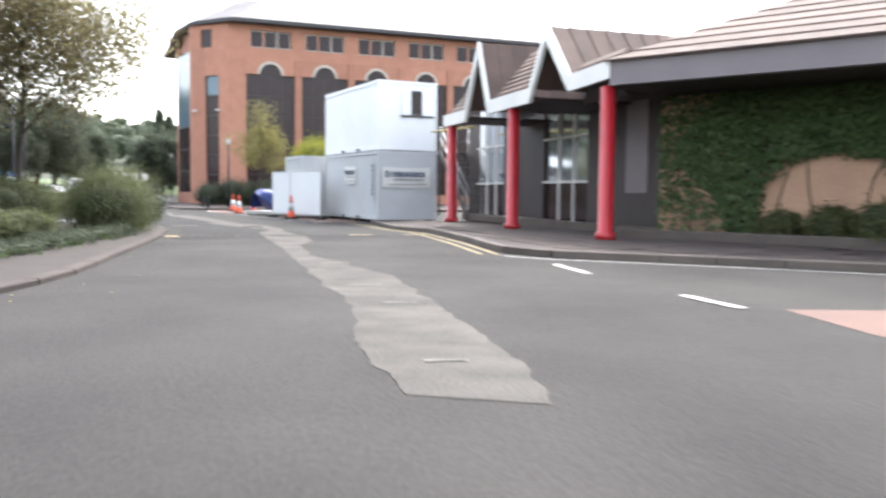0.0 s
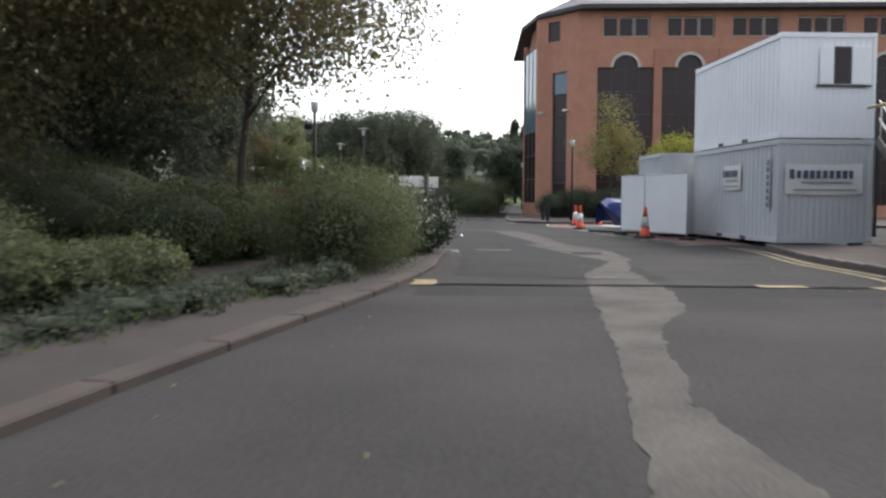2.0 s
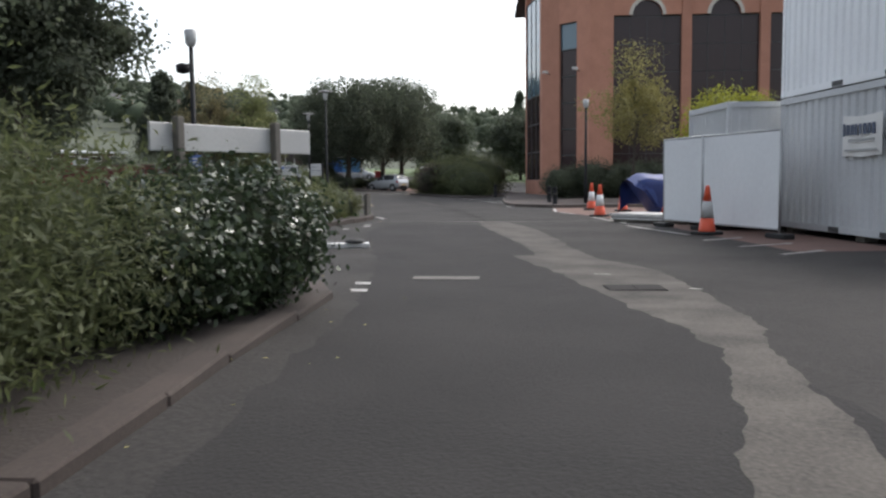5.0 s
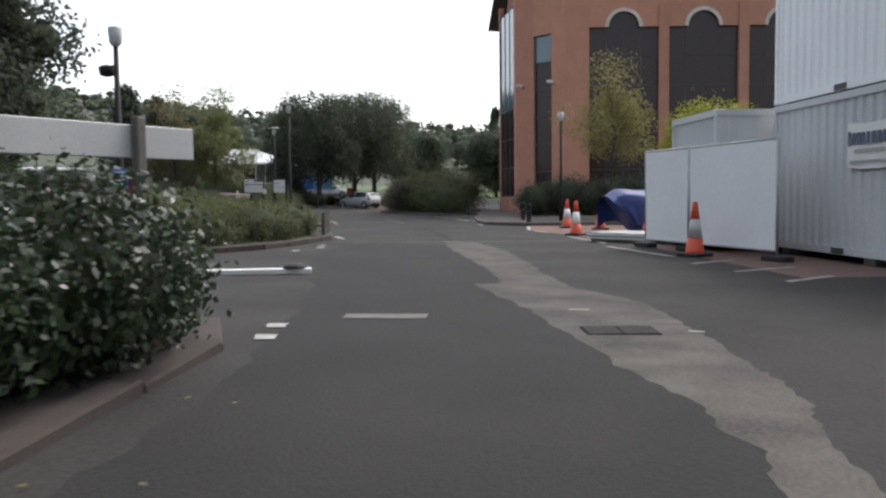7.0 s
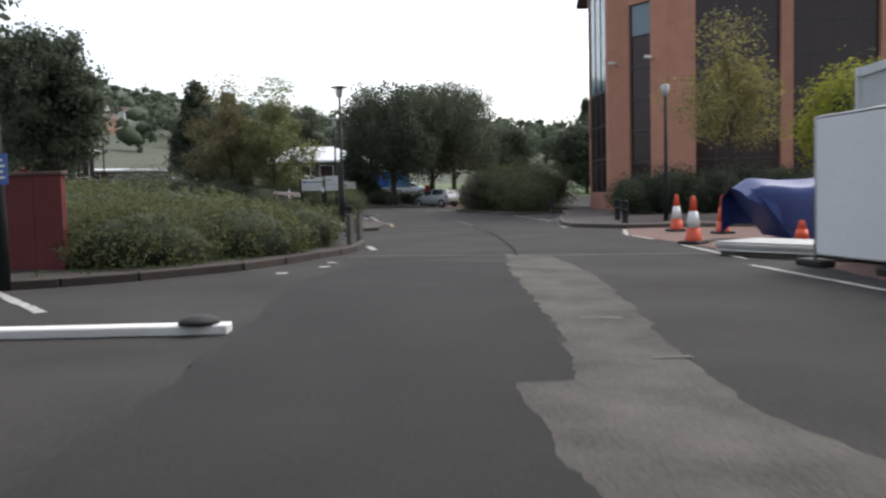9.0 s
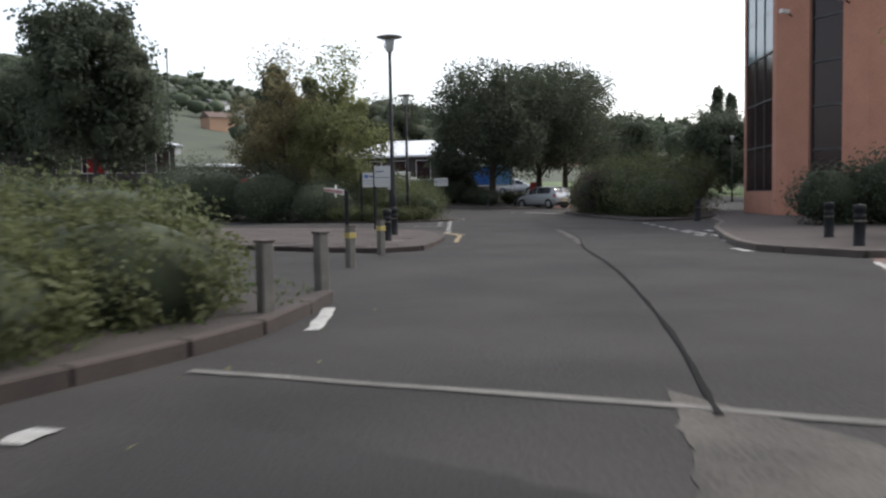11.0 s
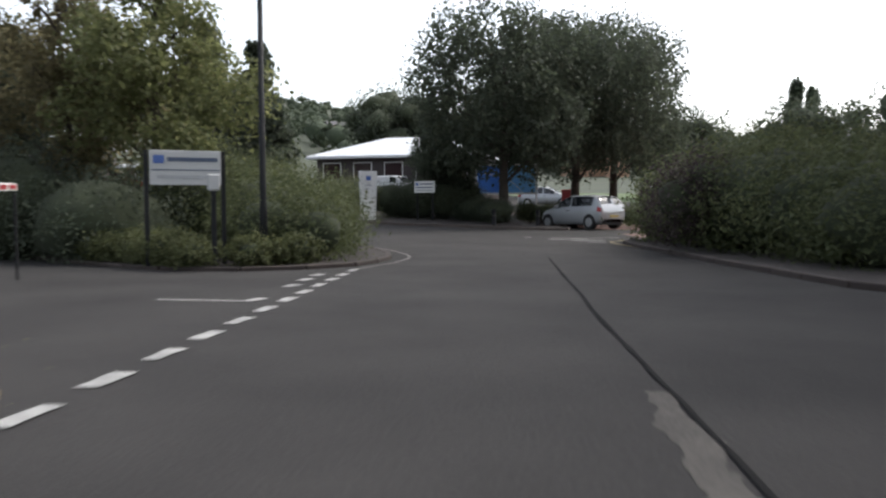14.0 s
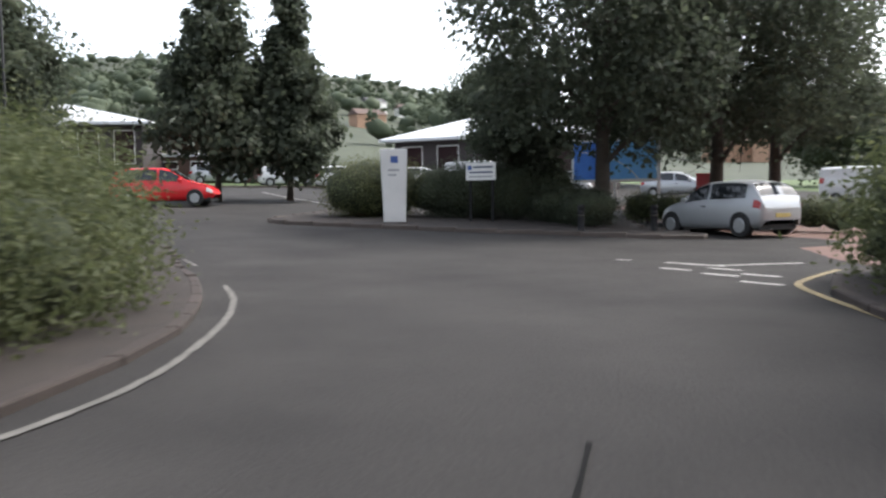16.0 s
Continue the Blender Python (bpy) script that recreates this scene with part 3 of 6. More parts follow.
# ---------- paving slabs ----------
def pave(pts, rise, x0, x1, y0, y1, yaw, size=0.6, label="worn paving slabs laid in a grid", keep=None):
    """Separate slabs over the part of an island inside the box, all on one mesh."""
    bm = boxed(-size / 2 + 0.006, size / 2 - 0.006, -size / 2 + 0.006, size / 2 - 0.006, -0.03, 0.006, 0.006)
    me = bpy.data.meshes.new("paving_slab")
    bm.to_mesh(me)
    bm.free()
    me.materials.append(PAVING)
    root = thing("paving", label, "paving", Matrix.Identity(4), "", "structure")
    c, s_ = math.cos(yaw), math.sin(yaw)

    def inside(x, y):
        hit = False
        n = len(pts)
        for i in range(n):
            (xa, ya), (xb, yb) = pts[i], pts[(i + 1) % n]
            if (ya > y) != (yb > y) and x < (xb - xa) * (y - ya) / (yb - ya) + xa:
                hit = not hit
        return hit

    rr = random.Random(9)
    count = 0
    k = int(max(x1 - x0, y1 - y0) / size) + 2
    for i in range(-k, k):
        for j in range(-k, k):
            u, v = (i + 0.5 * (j % 2)) * size, j * size
            x, y = (x0 + x1) / 2 + u * c - v * s_, (y0 + y1) / 2 + u * s_ + v * c
            if not (x0 < x < x1 and y0 < y < y1) or count >= 300:
                continue
            h = size * 0.5 + 0.09
            if not all(inside(x + dx * h * c - dy * h * s_, y + dx * h * s_ + dy * h * c) for dx in (-1, 1) for dy in (-1, 1)):
                continue
            ob = new("paving_slab", me)
            ob.parent = root
            ob.matrix_local = Matrix.Translation((x, y, ground_z(x, y) + rise + rr.uniform(-0.002, 0.004))) @ Matrix.Rotation(yaw, 4, "Z") @ Matrix.Rotation(rr.uniform(-0.006, 0.006), 4, "X")
            count += 1
    return root


# ---------- site cabins, hoarding ----------
U, V = Vector((0.857, 0.515)).normalized(), Vector((-0.515, 0.857)).normalized()
YAW = math.atan2(U.y, U.x)


def container(name, label, m, length=6.06, width=2.44, height=2.6, window=False, banner_side=False, long_waves=22, paint=None):
    """A steel site cabin: x across the end, y along the side, front corner at the origin."""
    paint = paint or BOX
    root = thing(name, label, "site cabin", m)
    r = 0.09
    fr = bmesh.new()
    for x in (0, width - r):
        for y in (0, length - r):
            box(fr, x, x + r, y, y + r, 0, height, 0.008)
    for z in (0, height - 0.12):
        box(fr, r, width - r, 0.004, 0.07, z, z + 0.12)
        box(fr, r, width - r, length - 0.07, length - 0.004, z, z + 0.12)
        box(fr, 0.004, 0.07, r, length - r, z, z + 0.12)
        box(fr, width - 0.07, width - 0.004, r, length - r, z, z + 0.12)
    part("frame", fr, paint, root)
    for x in (0, width - 0.17):
        for y in (0, length - 0.17):
            for z in (0, height - 0.12):
                c = bmesh.new()
                box(c, x - 0.006, x + 0.176, y - 0.006, y + 0.176, z - 0.002, z + 0.122, 0.01)
                part("corner_casting", c, paint, root)

    def waves(n, span, depth, z0, z1):
        bm = bmesh.new()
        step = span / n
        xs = []
        for i in range(n):
            for f, d in ((0.0, 0), (0.34, 0), (0.5, depth), (0.84, depth)):
                xs.append(((i + f) * step, d))
        xs.append((span, 0))
        lo = [bm.verts.new((a, d, z0)) for a, d in xs]
        hi = [bm.verts.new((a, d, z1)) for a, d in xs]
        for i in range(len(xs) - 1):
            bm.faces.new((lo[i], lo[i + 1], hi[i + 1], hi[i]))
        return bm

    for x, turn in ((0.03, 1), (width - 0.03, -1)):
        bm = waves(long_waves, length - 2 * r, 0.036, 0.12, height - 0.12)
        mm = Matrix.Translation((x, r if turn == -1 else length - r, 0)) @ Matrix.Rotation(radians(90 * (1 if turn == -1 else -1)), 4, "Z")
        part("side_panel", bm, paint, root, m=mm)
    for y, turn in ((0.02, 0), (length - 0.02, 180)):
        bm = waves(14, width - 2 * r, 0.012, 0.12, height - 0.12)
        mm = Matrix.Translation((r if turn == 0 else width - r, y, 0)) @ Matrix.Rotation(radians(turn), 4, "Z")
        part("end_panel", bm, paint, root, m=mm)
    part("roof", boxed(0.05, width - 0.05, 0.05, length - 0.05, height - 0.05, height - 0.012), paint, root)
    part("floor_frame", boxed(0.05, width - 0.05, 0.05, length - 0.05, 0.02, 0.1), BOXDARK, root)
    for y in (1.9, 3.6):
        if length > 5:
            part("fork_pocket", boxed(-0.012, 0.0, y, y + 0.36, 0.012, 0.105), BOXDARK, root)
    if window:
        w = part("window", boxed(1.36, 1.78, -0.02, 0.03, 1.35, 2.26), BOXDARK, root, "dark narrow window")
        part("pane", boxed(1.41, 1.73, -0.026, -0.021, 1.4, 2.21), GLASS, w)
        sh = bmesh.new()
        box(sh, 0.98, 1.34, -0.03, 0.0, 1.33, 2.28, 0.006)
        box(sh, 1.8, 2.3, -0.03, 0.0, 1.33, 2.28, 0.006)
        part("shutter", sh, BOXWHITE, root, "folded back white steel shutter leaves")
        part("sill", boxed(0.9, 2.3, -0.05, 0.0, 1.27, 1.31), BOXDARK, root)
    return root


C0 = Vector((-2.64, 30.5, 0.0))
MC = Matrix.Translation(C0) @ Matrix.Rotation(radians(36.0), 4, "Z")
container("site_cabin", "pale grey corrugated steel site cabin at ground level, banners on it", MC @ Matrix.Translation((0, 0, 0.12)))
container("site_cabin", "pale grey corrugated steel site cabin stacked on another", MC @ Matrix.Translation((0, 0, 2.75)), window=True, paint=BOXWHITE)
container("site_cabin", "lower pale grey storage cabin behind the stacked pair", MC @ Matrix.Translation((-1.0, 6.35, 0.1)), length=2.44, width=6.06, height=2.62)
for i, (a, b) in enumerate(((0.1, 0.2), (2.1, 0.2), (0.1, 2.9), (0.1, 5.6), (2.1, 5.6))):
    solo("bearer_block", boxed(a, a + 0.25, b, b + 0.3, 0, 0.12, 0.008), POSTGREY, "short timber bearer under the site cabin", "block", group="cabin bearers", m=MC)


def banner(name, label, m, w, h, letters, seed):
    """A printed sheet tied up by its corners, a little slack, with dark bars for its print."""
    root = thing(name, label, "banner", m)
    rr = random.Random(seed)
    bm = bmesh.new()
    nx, nz = 16, 8
    g = [[bm.verts.new((w * i / nx, -0.012 - 0.02 * math.sin(9.3 * i / nx) * math.sin(math.pi * j / nz), h * j / nz - 0.05 * h * math.sin(math.pi * i / nx) * (1 if j == nz else 0.8))) for i in range(nx + 1)] for j in range(nz + 1)]
    for j in range(nz):
        for i in range(nx):
            bm.faces.new((g[j][i], g[j][i + 1], g[j + 1][i + 1], g[j + 1][i])).smooth = True
    part("sheet", bm, WHITEPAINT, root)
    part("mark", boxed(w * 0.05, w * 0.11, -0.045, -0.041, h * 0.48, h * 0.8, 0.002), SIGNINK, root)
    step = w * 0.76 / letters
    for k in range(letters):
        x = w * 0.14 + k * step
        part("printed_bar", boxed(x, x + step * rr.uniform(0.6, 0.8), -0.045, -0.041, h * 0.5, h * 0.76), SIGNINK, root)
    part("printed_bar", boxed(w * 0.2, w * 0.86, -0.045, -0.041, h * 0.33, h * 0.4), GALV, root)
    part("printed_bar", boxed(w * 0.1, w * 0.92, -0.045, -0.041, h * 0.1, h * 0.15), GALV, root)
    return root


banner("banner", "white printed banner tied to the cabin end", MC @ Matrix.Translation((0.18, -0.01, 1.36)), 1.98, 0.76, 9, 1)
SIDE = MC @ Matrix.Rotation(radians(-90), 4, "Z")
banner("banner", "white printed banner tied to the cabin side", SIDE @ Matrix.Translation((-3.5, -0.01, 1.5)), 1.25, 0.7, 7, 2)
strip = thing("name_strip", "narrow upright grey strip with dark marks on the cabin side", "sign", SIDE @ Matrix.Translation((-0.62, -0.01, 0.95)))
part("backing", boxed(0, 0.2, -0.012, 0.0, 0, 1.35), BOX, strip)
for k in range(7):
    part("printed_bar", boxed(0.04, 0.16, -0.018, -0.013, 0.06 + 0.18 * k, 0.18 + 0.18 * k), SIGNINK, strip)


# ---------- hoarding beside the cabin ----------
def hoarding(name, a, b, z0, h, label):
    a, b = Vector(a), Vector(b)
    d = (b - a)
    ln = d.length
    m = Matrix.Translation((a.x, a.y, 0)) @ Matrix.Rotation(math.atan2(d.y, d.x), 4, "Z")
    root = thing(name, label, "hoarding", m, "site hoarding panels")
    sh = bmesh.new()
    box(sh, 0.05, ln - 0.05, -0.012, 0.012, z0 + 0.05, z0 + h - 0.04)
    part("sheet", sh, PANELWHITE, root)
    for x in (0.02, ln - 0.02):
        p = bmesh.new()
        tube(p, (x, 0, 0.02), (x, 0, z0 + h), 0.022, None, 8)
        part("post", p, GALV, root)
    for z in (z0 + 0.04, z0 + h - 0.02):
        p = bmesh.new()
        tube(p, (0.02, 0, z), (ln - 0.02, 0, z), 0.02, None, 8)
        part("rail", p, GALV, root)
    part("foot", boxed(-0.28, 0.3, -0.12, 0.12, 0.0, 0.1, 0.02), RUBBER, root, "black rubber block foot")
    part("foot", boxed(ln - 0.3, ln + 0.28, -0.12, 0.12, 0.0, 0.1, 0.02), RUBBER, root, "black rubber block foot")
    return root


H0, H1 = Vector((-5.71, 33.23)), Vector((-8.91, 36.13))
HM = H0 + (H1 - H0) * 0.61
hoarding("hoarding_panel", H0, HM, 0.13, 1.9, "white sheeted temporary fence panel, leaning slightly, on rubber feet")
hoarding("hoarding_panel", HM, H1, 0.13, 1.9, "narrower white sheeted temporary fence panel on rubber feet")


# ---------- brick office building ----------
def office_building():
    root = thing("office_building", "four-storey red brick office block with tall dark glazed bays", "building", Matrix.Translation((-22.3, 62.2, 0)) @ Matrix.Rotation(YAW, 4, "Z"))
    EAVE = 14.2
    inv = root.matrix_world.inverted()

    def loc(x, y):
        q = inv @ Vector((x, y, 0))
        return q.x, q.y

    A, B = loc(-28.7, 66.5), loc(-25.9, 63.2)
    L, D = 30.0, 20.0
    # front bays: x along the facade, outward is -y
    BAY, W = 4.4, 3.85
    FIRST = 1.35

    def wall(name, x0, x1, z0, z1, y0=0.0, t=0.35, mt=BRICK):
        return part(name, boxed(x0, x1, y0, y0 + t, z0, z1), mt, root)

    wall("pier", 0.0, FIRST, 0, 11.6)
    n = 6
    for i in range(n):
        x = FIRST + BAY * i
        wall("pier", x + W, x + BAY, 0, 11.6, -0.12 if i < 5 else 0, 0.47)
        # arched brick head over the bay
        bm = bmesh.new()
        R, cx, sh = 0.85, x + W / 2, 10.35
        pts = [(x, sh), (cx - R, sh)] + [(cx - R * math.cos(math.pi * k / 14), sh + R * math.sin(math.pi * k / 14)) for k in range(1, 14)] + [(cx + R, sh), (x + W, sh), (x + W, 11.6), (x, 11.6)]
        f = [bm.verts.new((a, 0.0, b)) for a, b in pts]
        g = [bm.verts.new((a, 0.35, b)) for a, b in pts]
        bm.faces.new(f)
        bm.faces.new(g[::-1])
        for k in range(len(pts)):
            bm.faces.new((f[k], g[k], g[(k + 1) % len(pts)], f[(k + 1) % len(pts)]))
        bmesh.ops.recalc_face_normals(bm, faces=bm.faces)
        bmesh.ops.triangulate(bm, faces=[q for q in bm.faces if len(q.verts) > 4])
        part("arch_head", bm, BRICK, root)
        bm = bmesh.new()
        ring = []
        for k in range(15):
            c, s = math.cos(math.pi * k / 14), math.sin(math.pi * k / 14)
            ring.append([bm.verts.new((cx - rr * c, yy, sh + rr * s)) for rr, yy in ((R, -0.03), (R + 0.2, -0.03), (R + 0.2, 0.0), (R, 0.0))])
        for p, q in zip(ring, ring[1:]):
            for k in range(4):
                bm.faces.new((p[k], p[(k + 1) % 4], q[(k + 1) % 4], q[k]))
        part("arch_trim", bm, STONE, root, "pale stone arch trim")
        win = part("window", boxed(x, x + W, 0.2, 0.26, 0.9, 11.25), BOXDARK, root, "tall dark bronze framed glazing")
        cols, rows = 4, 6
        for r in range(rows):
            zz0, zz1 = 0.95 + r * (9.35 / rows), 0.95 + (r + 1) * (9.35 / rows) - 0.05
            part("pane", boxed(x + 0.03, x + W - 0.03, 0.185, 0.198, zz0, zz1), GLASS, win)
        part("pane", boxed(cx - R + 0.02, cx + R - 0.02, 0.185, 0.198, 10.32, 11.18), GLASS, win)
        mu = bmesh.new()
        for c in range(1, cols):
            box(mu, x + W * c / cols - 0.016, x + W * c / cols + 0.016, 0.168, 0.184, 0.95, 10.35)
        part("mullions", mu, BOXDARK, win)
        wall("plinth", x, x + W, 0, 0.9)
        # top storey: group of casements
        for k in range(3):
            wx = x + 0.35 + k * 1.08
            wd = part("window", boxed(wx, wx + 1.0, 0.12, 0.18, 12.45, 13.75), STONE, root, "top storey casement")
            part("pane", boxed(wx + 0.06, wx + 0.94, 0.105, 0.118, 12.51, 13.69), GLASS, wd)
        wall("top_band", x + 3.55, x + BAY + 0.35, 12.4, 13.8)
        wall("top_post", x + 1.33, x + 1.45, 12.4, 13.8)
    wall("top_band", 0, FIRST + 0.35, 12.4, 13.8)
    wall("string_course", 0, L, 11.6, 12.4)
    wall("string_course", 0, L, 13.8, EAVE)
    # chamfered corner bay with one strip window
    bx, by = B
    ln = math.hypot(bx, by)
    ang = math.atan2(-by, -bx)
    bay = part("corner_bay", bmesh.new(), BRICK, root)
    bay.matrix_local = Matrix.Translation((bx, by, 0)) @ Matrix.Rotation(ang, 4, "Z")

    def bwall(name, x0, x1, z0, z1, y0=0.0, t=0.35, mt=BRICK):
        return part(name, boxed(x0, x1, y0, y0 + t, z0, z1), mt, bay)

    s0, s1 = ln * 0.38, ln * 0.74
    bwall("pier", 0, s0, 0, 12.4)
    bwall("pier", s1, ln, 0, 12.4)
    bwall("head", s0, s1, 10.2, 12.4)
    bwall("sill", s0, s1, 0, 0.9)
    for r in range(6):
        zz = 0.9 + r * 1.55
        bwall("pane", s0 + 0.05, s1 - 0.05, zz + 0.04, zz + 1.5, 0.16, 0.03, GLASS if r != 5 else GLASSBLUE)
    fr = bmesh.new()
    for z in [0.9 + 1.55 * k for k in range(7)]:
        box(fr, s0 + 0.05, s1 - 0.05, 0.12, 0.2, z - 0.04, z + 0.04)
    for xx in (s0, s1 - 0.05):
        box(fr, xx, xx + 0.05, 0.12, 0.2, 0.9, 10.2)
    part("strip_frame", fr, BOXDARK, bay)
    bwall("pier", 0, s0 * 0.7, 12.4, EAVE)
    bwall("pier", s0 * 0.7 + 1.1, ln, 12.4, EAVE)
    bwall("head", s0 * 0.7, s0 * 0.7 + 1.1, 13.8, EAVE)
    bwall("pane", s0 * 0.7 + 0.04, s0 * 0.7 + 1.06, 12.42, 13.78, 0.12, 0.03, GLASS)
    # left flank: full height glazing with mirror panels above
    ax, ay = A
    lf = math.hypot(ax - bx, ay - by)
    af = math.atan2(by - ay, bx - ax)
    fl = part("flank", bmesh.new(), BRICK, root)
    fl.matrix_local = Matrix.Translation((ax, ay, 0)) @ Matrix.Rotation(af, 4, "Z")

    def fwall(name, x0, x1, z0, z1, y0=0.0, t=0.3, mt=BRICK):
        return part(name, boxed(x0, x1, y0, y0 + t, z0, z1), mt, fl)

    fwall("pier", lf - 0.45, lf, 0, EAVE)
    fwall("sill", 0, lf - 0.45, 0, 1.0)
    for c in range(3):
        w0 = c * (lf - 0.45) / 3
        w1 = (c + 1) * (lf - 0.45) / 3
        for r in range(3):
            fwall("pane", w0 + 0.04, w1 - 0.04, 1.04 + r * 1.75, 1.0 + (r + 1) * 1.75, 0.08, 0.03, GLASS)
        for r in range(4):
            fwall("pane", w0 + 0.02, w1 - 0.02, 6.32 + r * 1.5, 6.3 + (r + 1) * 1.5, 0.06, 0.03, GLASSBLUE)
    fr = bmesh.new()
    for c in range(4):
        xx = c * (lf - 0.45) / 3
        box(fr, xx - 0.03, xx + 0.03, 0.03, 0.12, 1.0, 12.3)
    for z in (1.0, 2.75, 4.5, 6.28, 12.3):
        box(fr, 0, lf - 0.45, 0.03, 0.12, z - 0.03, z + 0.03)
    part("flank_frame", fr, BOXDARK, fl)
    fwall("rear_jamb", -0.3, 0, 0, 13.0)
    # remaining body behind the facade, closing the volume
    bm = bmesh.new()
    back = [(0.5, 0.5), (L, 0.5), (L, D), (ax + 1.0, D), (ax + 0.6, ay + 0.4), (bx + 0.4, by + 0.6)]
    slab(bm, back, 0.0, EAVE - 0.1)
    part("rear_body", bm, BRICK, root)
    # hipped roof with deep eaves
    bm = bmesh.new()
    o = 0.9
    ring = [(0.2, -o), (L + o, -o), (L + o, D + o), (ax - 0.25, D + o), (ax - 0.25, ay - 0.1), (bx - 0.05, by - 0.35)]
    slab(bm, ring, EAVE, EAVE + 0.28)
    cx, cy = L / 2, D / 2
    top = [bm.verts.new((cx + (x - cx) * 0.72, cy + (y - cy) * 0.35, EAVE + 3.4)) for x, y in ring]
    low = [bm.verts.new((x, y, EAVE + 0.284)) for x, y in ring]
    for i in range(6):
        bm.faces.new((low[i], low[(i + 1) % 6], top[(i + 1) % 6], top[i]))
    bm.faces.new(top)
    part("roof", bm, SLATE, root, "dark hipped slate roof with deep eaves")
    return root


office_building()


# ---------- entrance building with red columns ----------
W2 = Vector((-0.455, 0.89)).normalized()
N2 = Vector((0.89, 0.455)).normalized()
K3 = Vector((5.3, 16.5))


def entrance_building():
    yaw = math.atan2(W2.y, W2.x)
    # local x runs along the column line away from the near corner, local y towards the road
    m = Matrix.Translation((K3.x, K3.y, 0)) @ Matrix.Rotation(yaw, 4, "Z")
    root = thing("entrance_building", "single-storey entrance building with red columns and white edged gables", "building", m)
    Z0 = 0.29
    front = 0.15
    back = -2.6
    wall = part("front_wall", boxed(1.3, 5.75, back - 0.2, back, Z0 - 0.1, 4.2), BROWNPAINT, root, "dark brown clad wall")
    part("wall_panel", boxed(8.55, 11.75, back - 0.2, back, Z0 - 0.1, 4.2), BROWNPAINT, root, "dark brown clad wall")
    part("panel", boxed(2.7, 3.7, back + 0.004, back + 0.03, 1.2, 3.4), GREYPAINT, root, "grey inset panel")
    for x0, x1 in ((5.75, 8.55), (11.75, 14.3)):
        w = part("window", boxed(x0, x1, back - 0.16, back - 0.12, Z0 - 0.05, 4.2), BOXDARK, root, "full height glazed screen with white bars")
        n = 3
        for k in range(n):
            a, b = x0 + (x1 - x0) * k / n, x0 + (x1 - x0) * (k + 1) / n
            for z0, z1, mt in ((Z0, 1.46, GLASS), (1.54, 2.72, GLASSMIRROR), (2.8, 4.15, GLASSMIRROR)):
                part("pane", boxed(a + 0.03, b - 0.03, back - 0.115, back - 0.1, z0, z1), mt, w)
            part("mullion", boxed(a - 0.025, a + 0.025, back - 0.1, back - 0.03, Z0, 4.18), WHITEPAINT, w)
        for z in (1.5, 2.76):
            part("transom", boxed(x0, x1, back - 0.028, back + 0.01, z - 0.03, z + 0.03), WHITEPAINT, w)
    part("dwarf_wall", boxed(0.4, 14.4, back + 0.25, back + 0.55, Z0 - 0.1, Z0 + 0.14, 0.02), KERB, root, "low pale concrete upstand")
    prof = [(-0.3, 3.36), (1.46, 3.3), (2.61, 4.55), (3.49, 3.26), (6.17, 3.24), (6.94, 4.9), (7.95, 3.17), (9.9, 3.16)]
    T = 0.34
    bm = bmesh.new()
    for i in range(len(prof) - 1):
        (xa, za), (xb, zb) = prof[i], prof[i + 1]
        q = [(xa, front, za), (xb, front, zb), (xb, front, zb + T), (xa, front, za + T)]
        f = [bm.verts.new(c) for c in q]
        g = [bm.verts.new((c[0], front - 0.09, c[2])) for c in q]
        bm.faces.new(f)
        bm.faces.new(g[::-1])
        for k in range(4):
            bm.faces.new((f[k], g[k], g[(k + 1) % 4], f[(k + 1) % 4]))
    bmesh.ops.recalc_face_normals(bm, faces=bm.faces)
    part("gable_trim", bm, WHITEPAINT, root, "white painted zigzag barge board")
    # tiled slopes: eave strips rise to the main ridge, gable strips run back level
    for i in range(len(prof) - 1):
        (xa, za), (xb, zb) = prof[i], prof[i + 1]
        flat = abs(za - zb) < 0.3
        rows = 9 if i else 2
        for r in range(rows):
            y0, y1 = front - 0.1 - r * 0.45, front - 0.1 - (r + 1) * 0.45 - 0.05
            up0, up1 = (0.15 * r, 0.15 * (r + 1)) if flat else (0.0, 0.0)
            if flat:
                y0, y1 = front - 0.1 - r * 0.13, front - 0.1 - (r + 1) * 0.13 - 0.02
            bm = bmesh.new()
            vs = [bm.verts.new(c) for c in ((xa, y0, za + T - 0.04 + up0 + 0.03), (xb, y0, zb + T - 0.04 + up0 + 0.03), (xb, y1, zb + T - 0.04 + up1), (xa, y1, za + T - 0.04 + up1), (xa, y0, za + T - 0.06 + up0), (xb, y0, zb + T - 0.06 + up0))]
            bm.faces.new(vs[:4])
            bm.faces.new((vs[4], vs[5], vs[1], vs[0]))
            part("tile_course", bm, ROOFTILE, root)
        if flat:
            part("soffit", boxed(xa, xb, back, front - 0.12, min(za, zb) + 0.1, min(za, zb) + 0.16), BROWNPAINT, root)
    for a, b, c in ((1, 2, 3), (4, 5, 6)):
        bm = bmesh.new()
        bm.faces.new([bm.verts.new((prof[k][0], front - 1.4, prof[k][1])) for k in (a, b, c)])
        part("gable_infill", bm, BROWNPAINT, root, "dark recessed gable infill")
    for x in (0.0, 4.7, 9.45):
        bm = bmesh.new()
        lathe(bm, [(0.2, 0.0), (0.2, 0.12), (0.15, 0.14), (0.145, 2.95)], 20, (x, 0, Z0))
        part("column", bm, REDPAINT, root, "glossy red painted round column")
    # rear mass so that the sky does not show under the roof
    part("rear_body", boxed(1.5, 16.0, -9.0, back - 0.3, 0.0, 4.1), BROWNPAINT, root)
    return root


entrance_building()


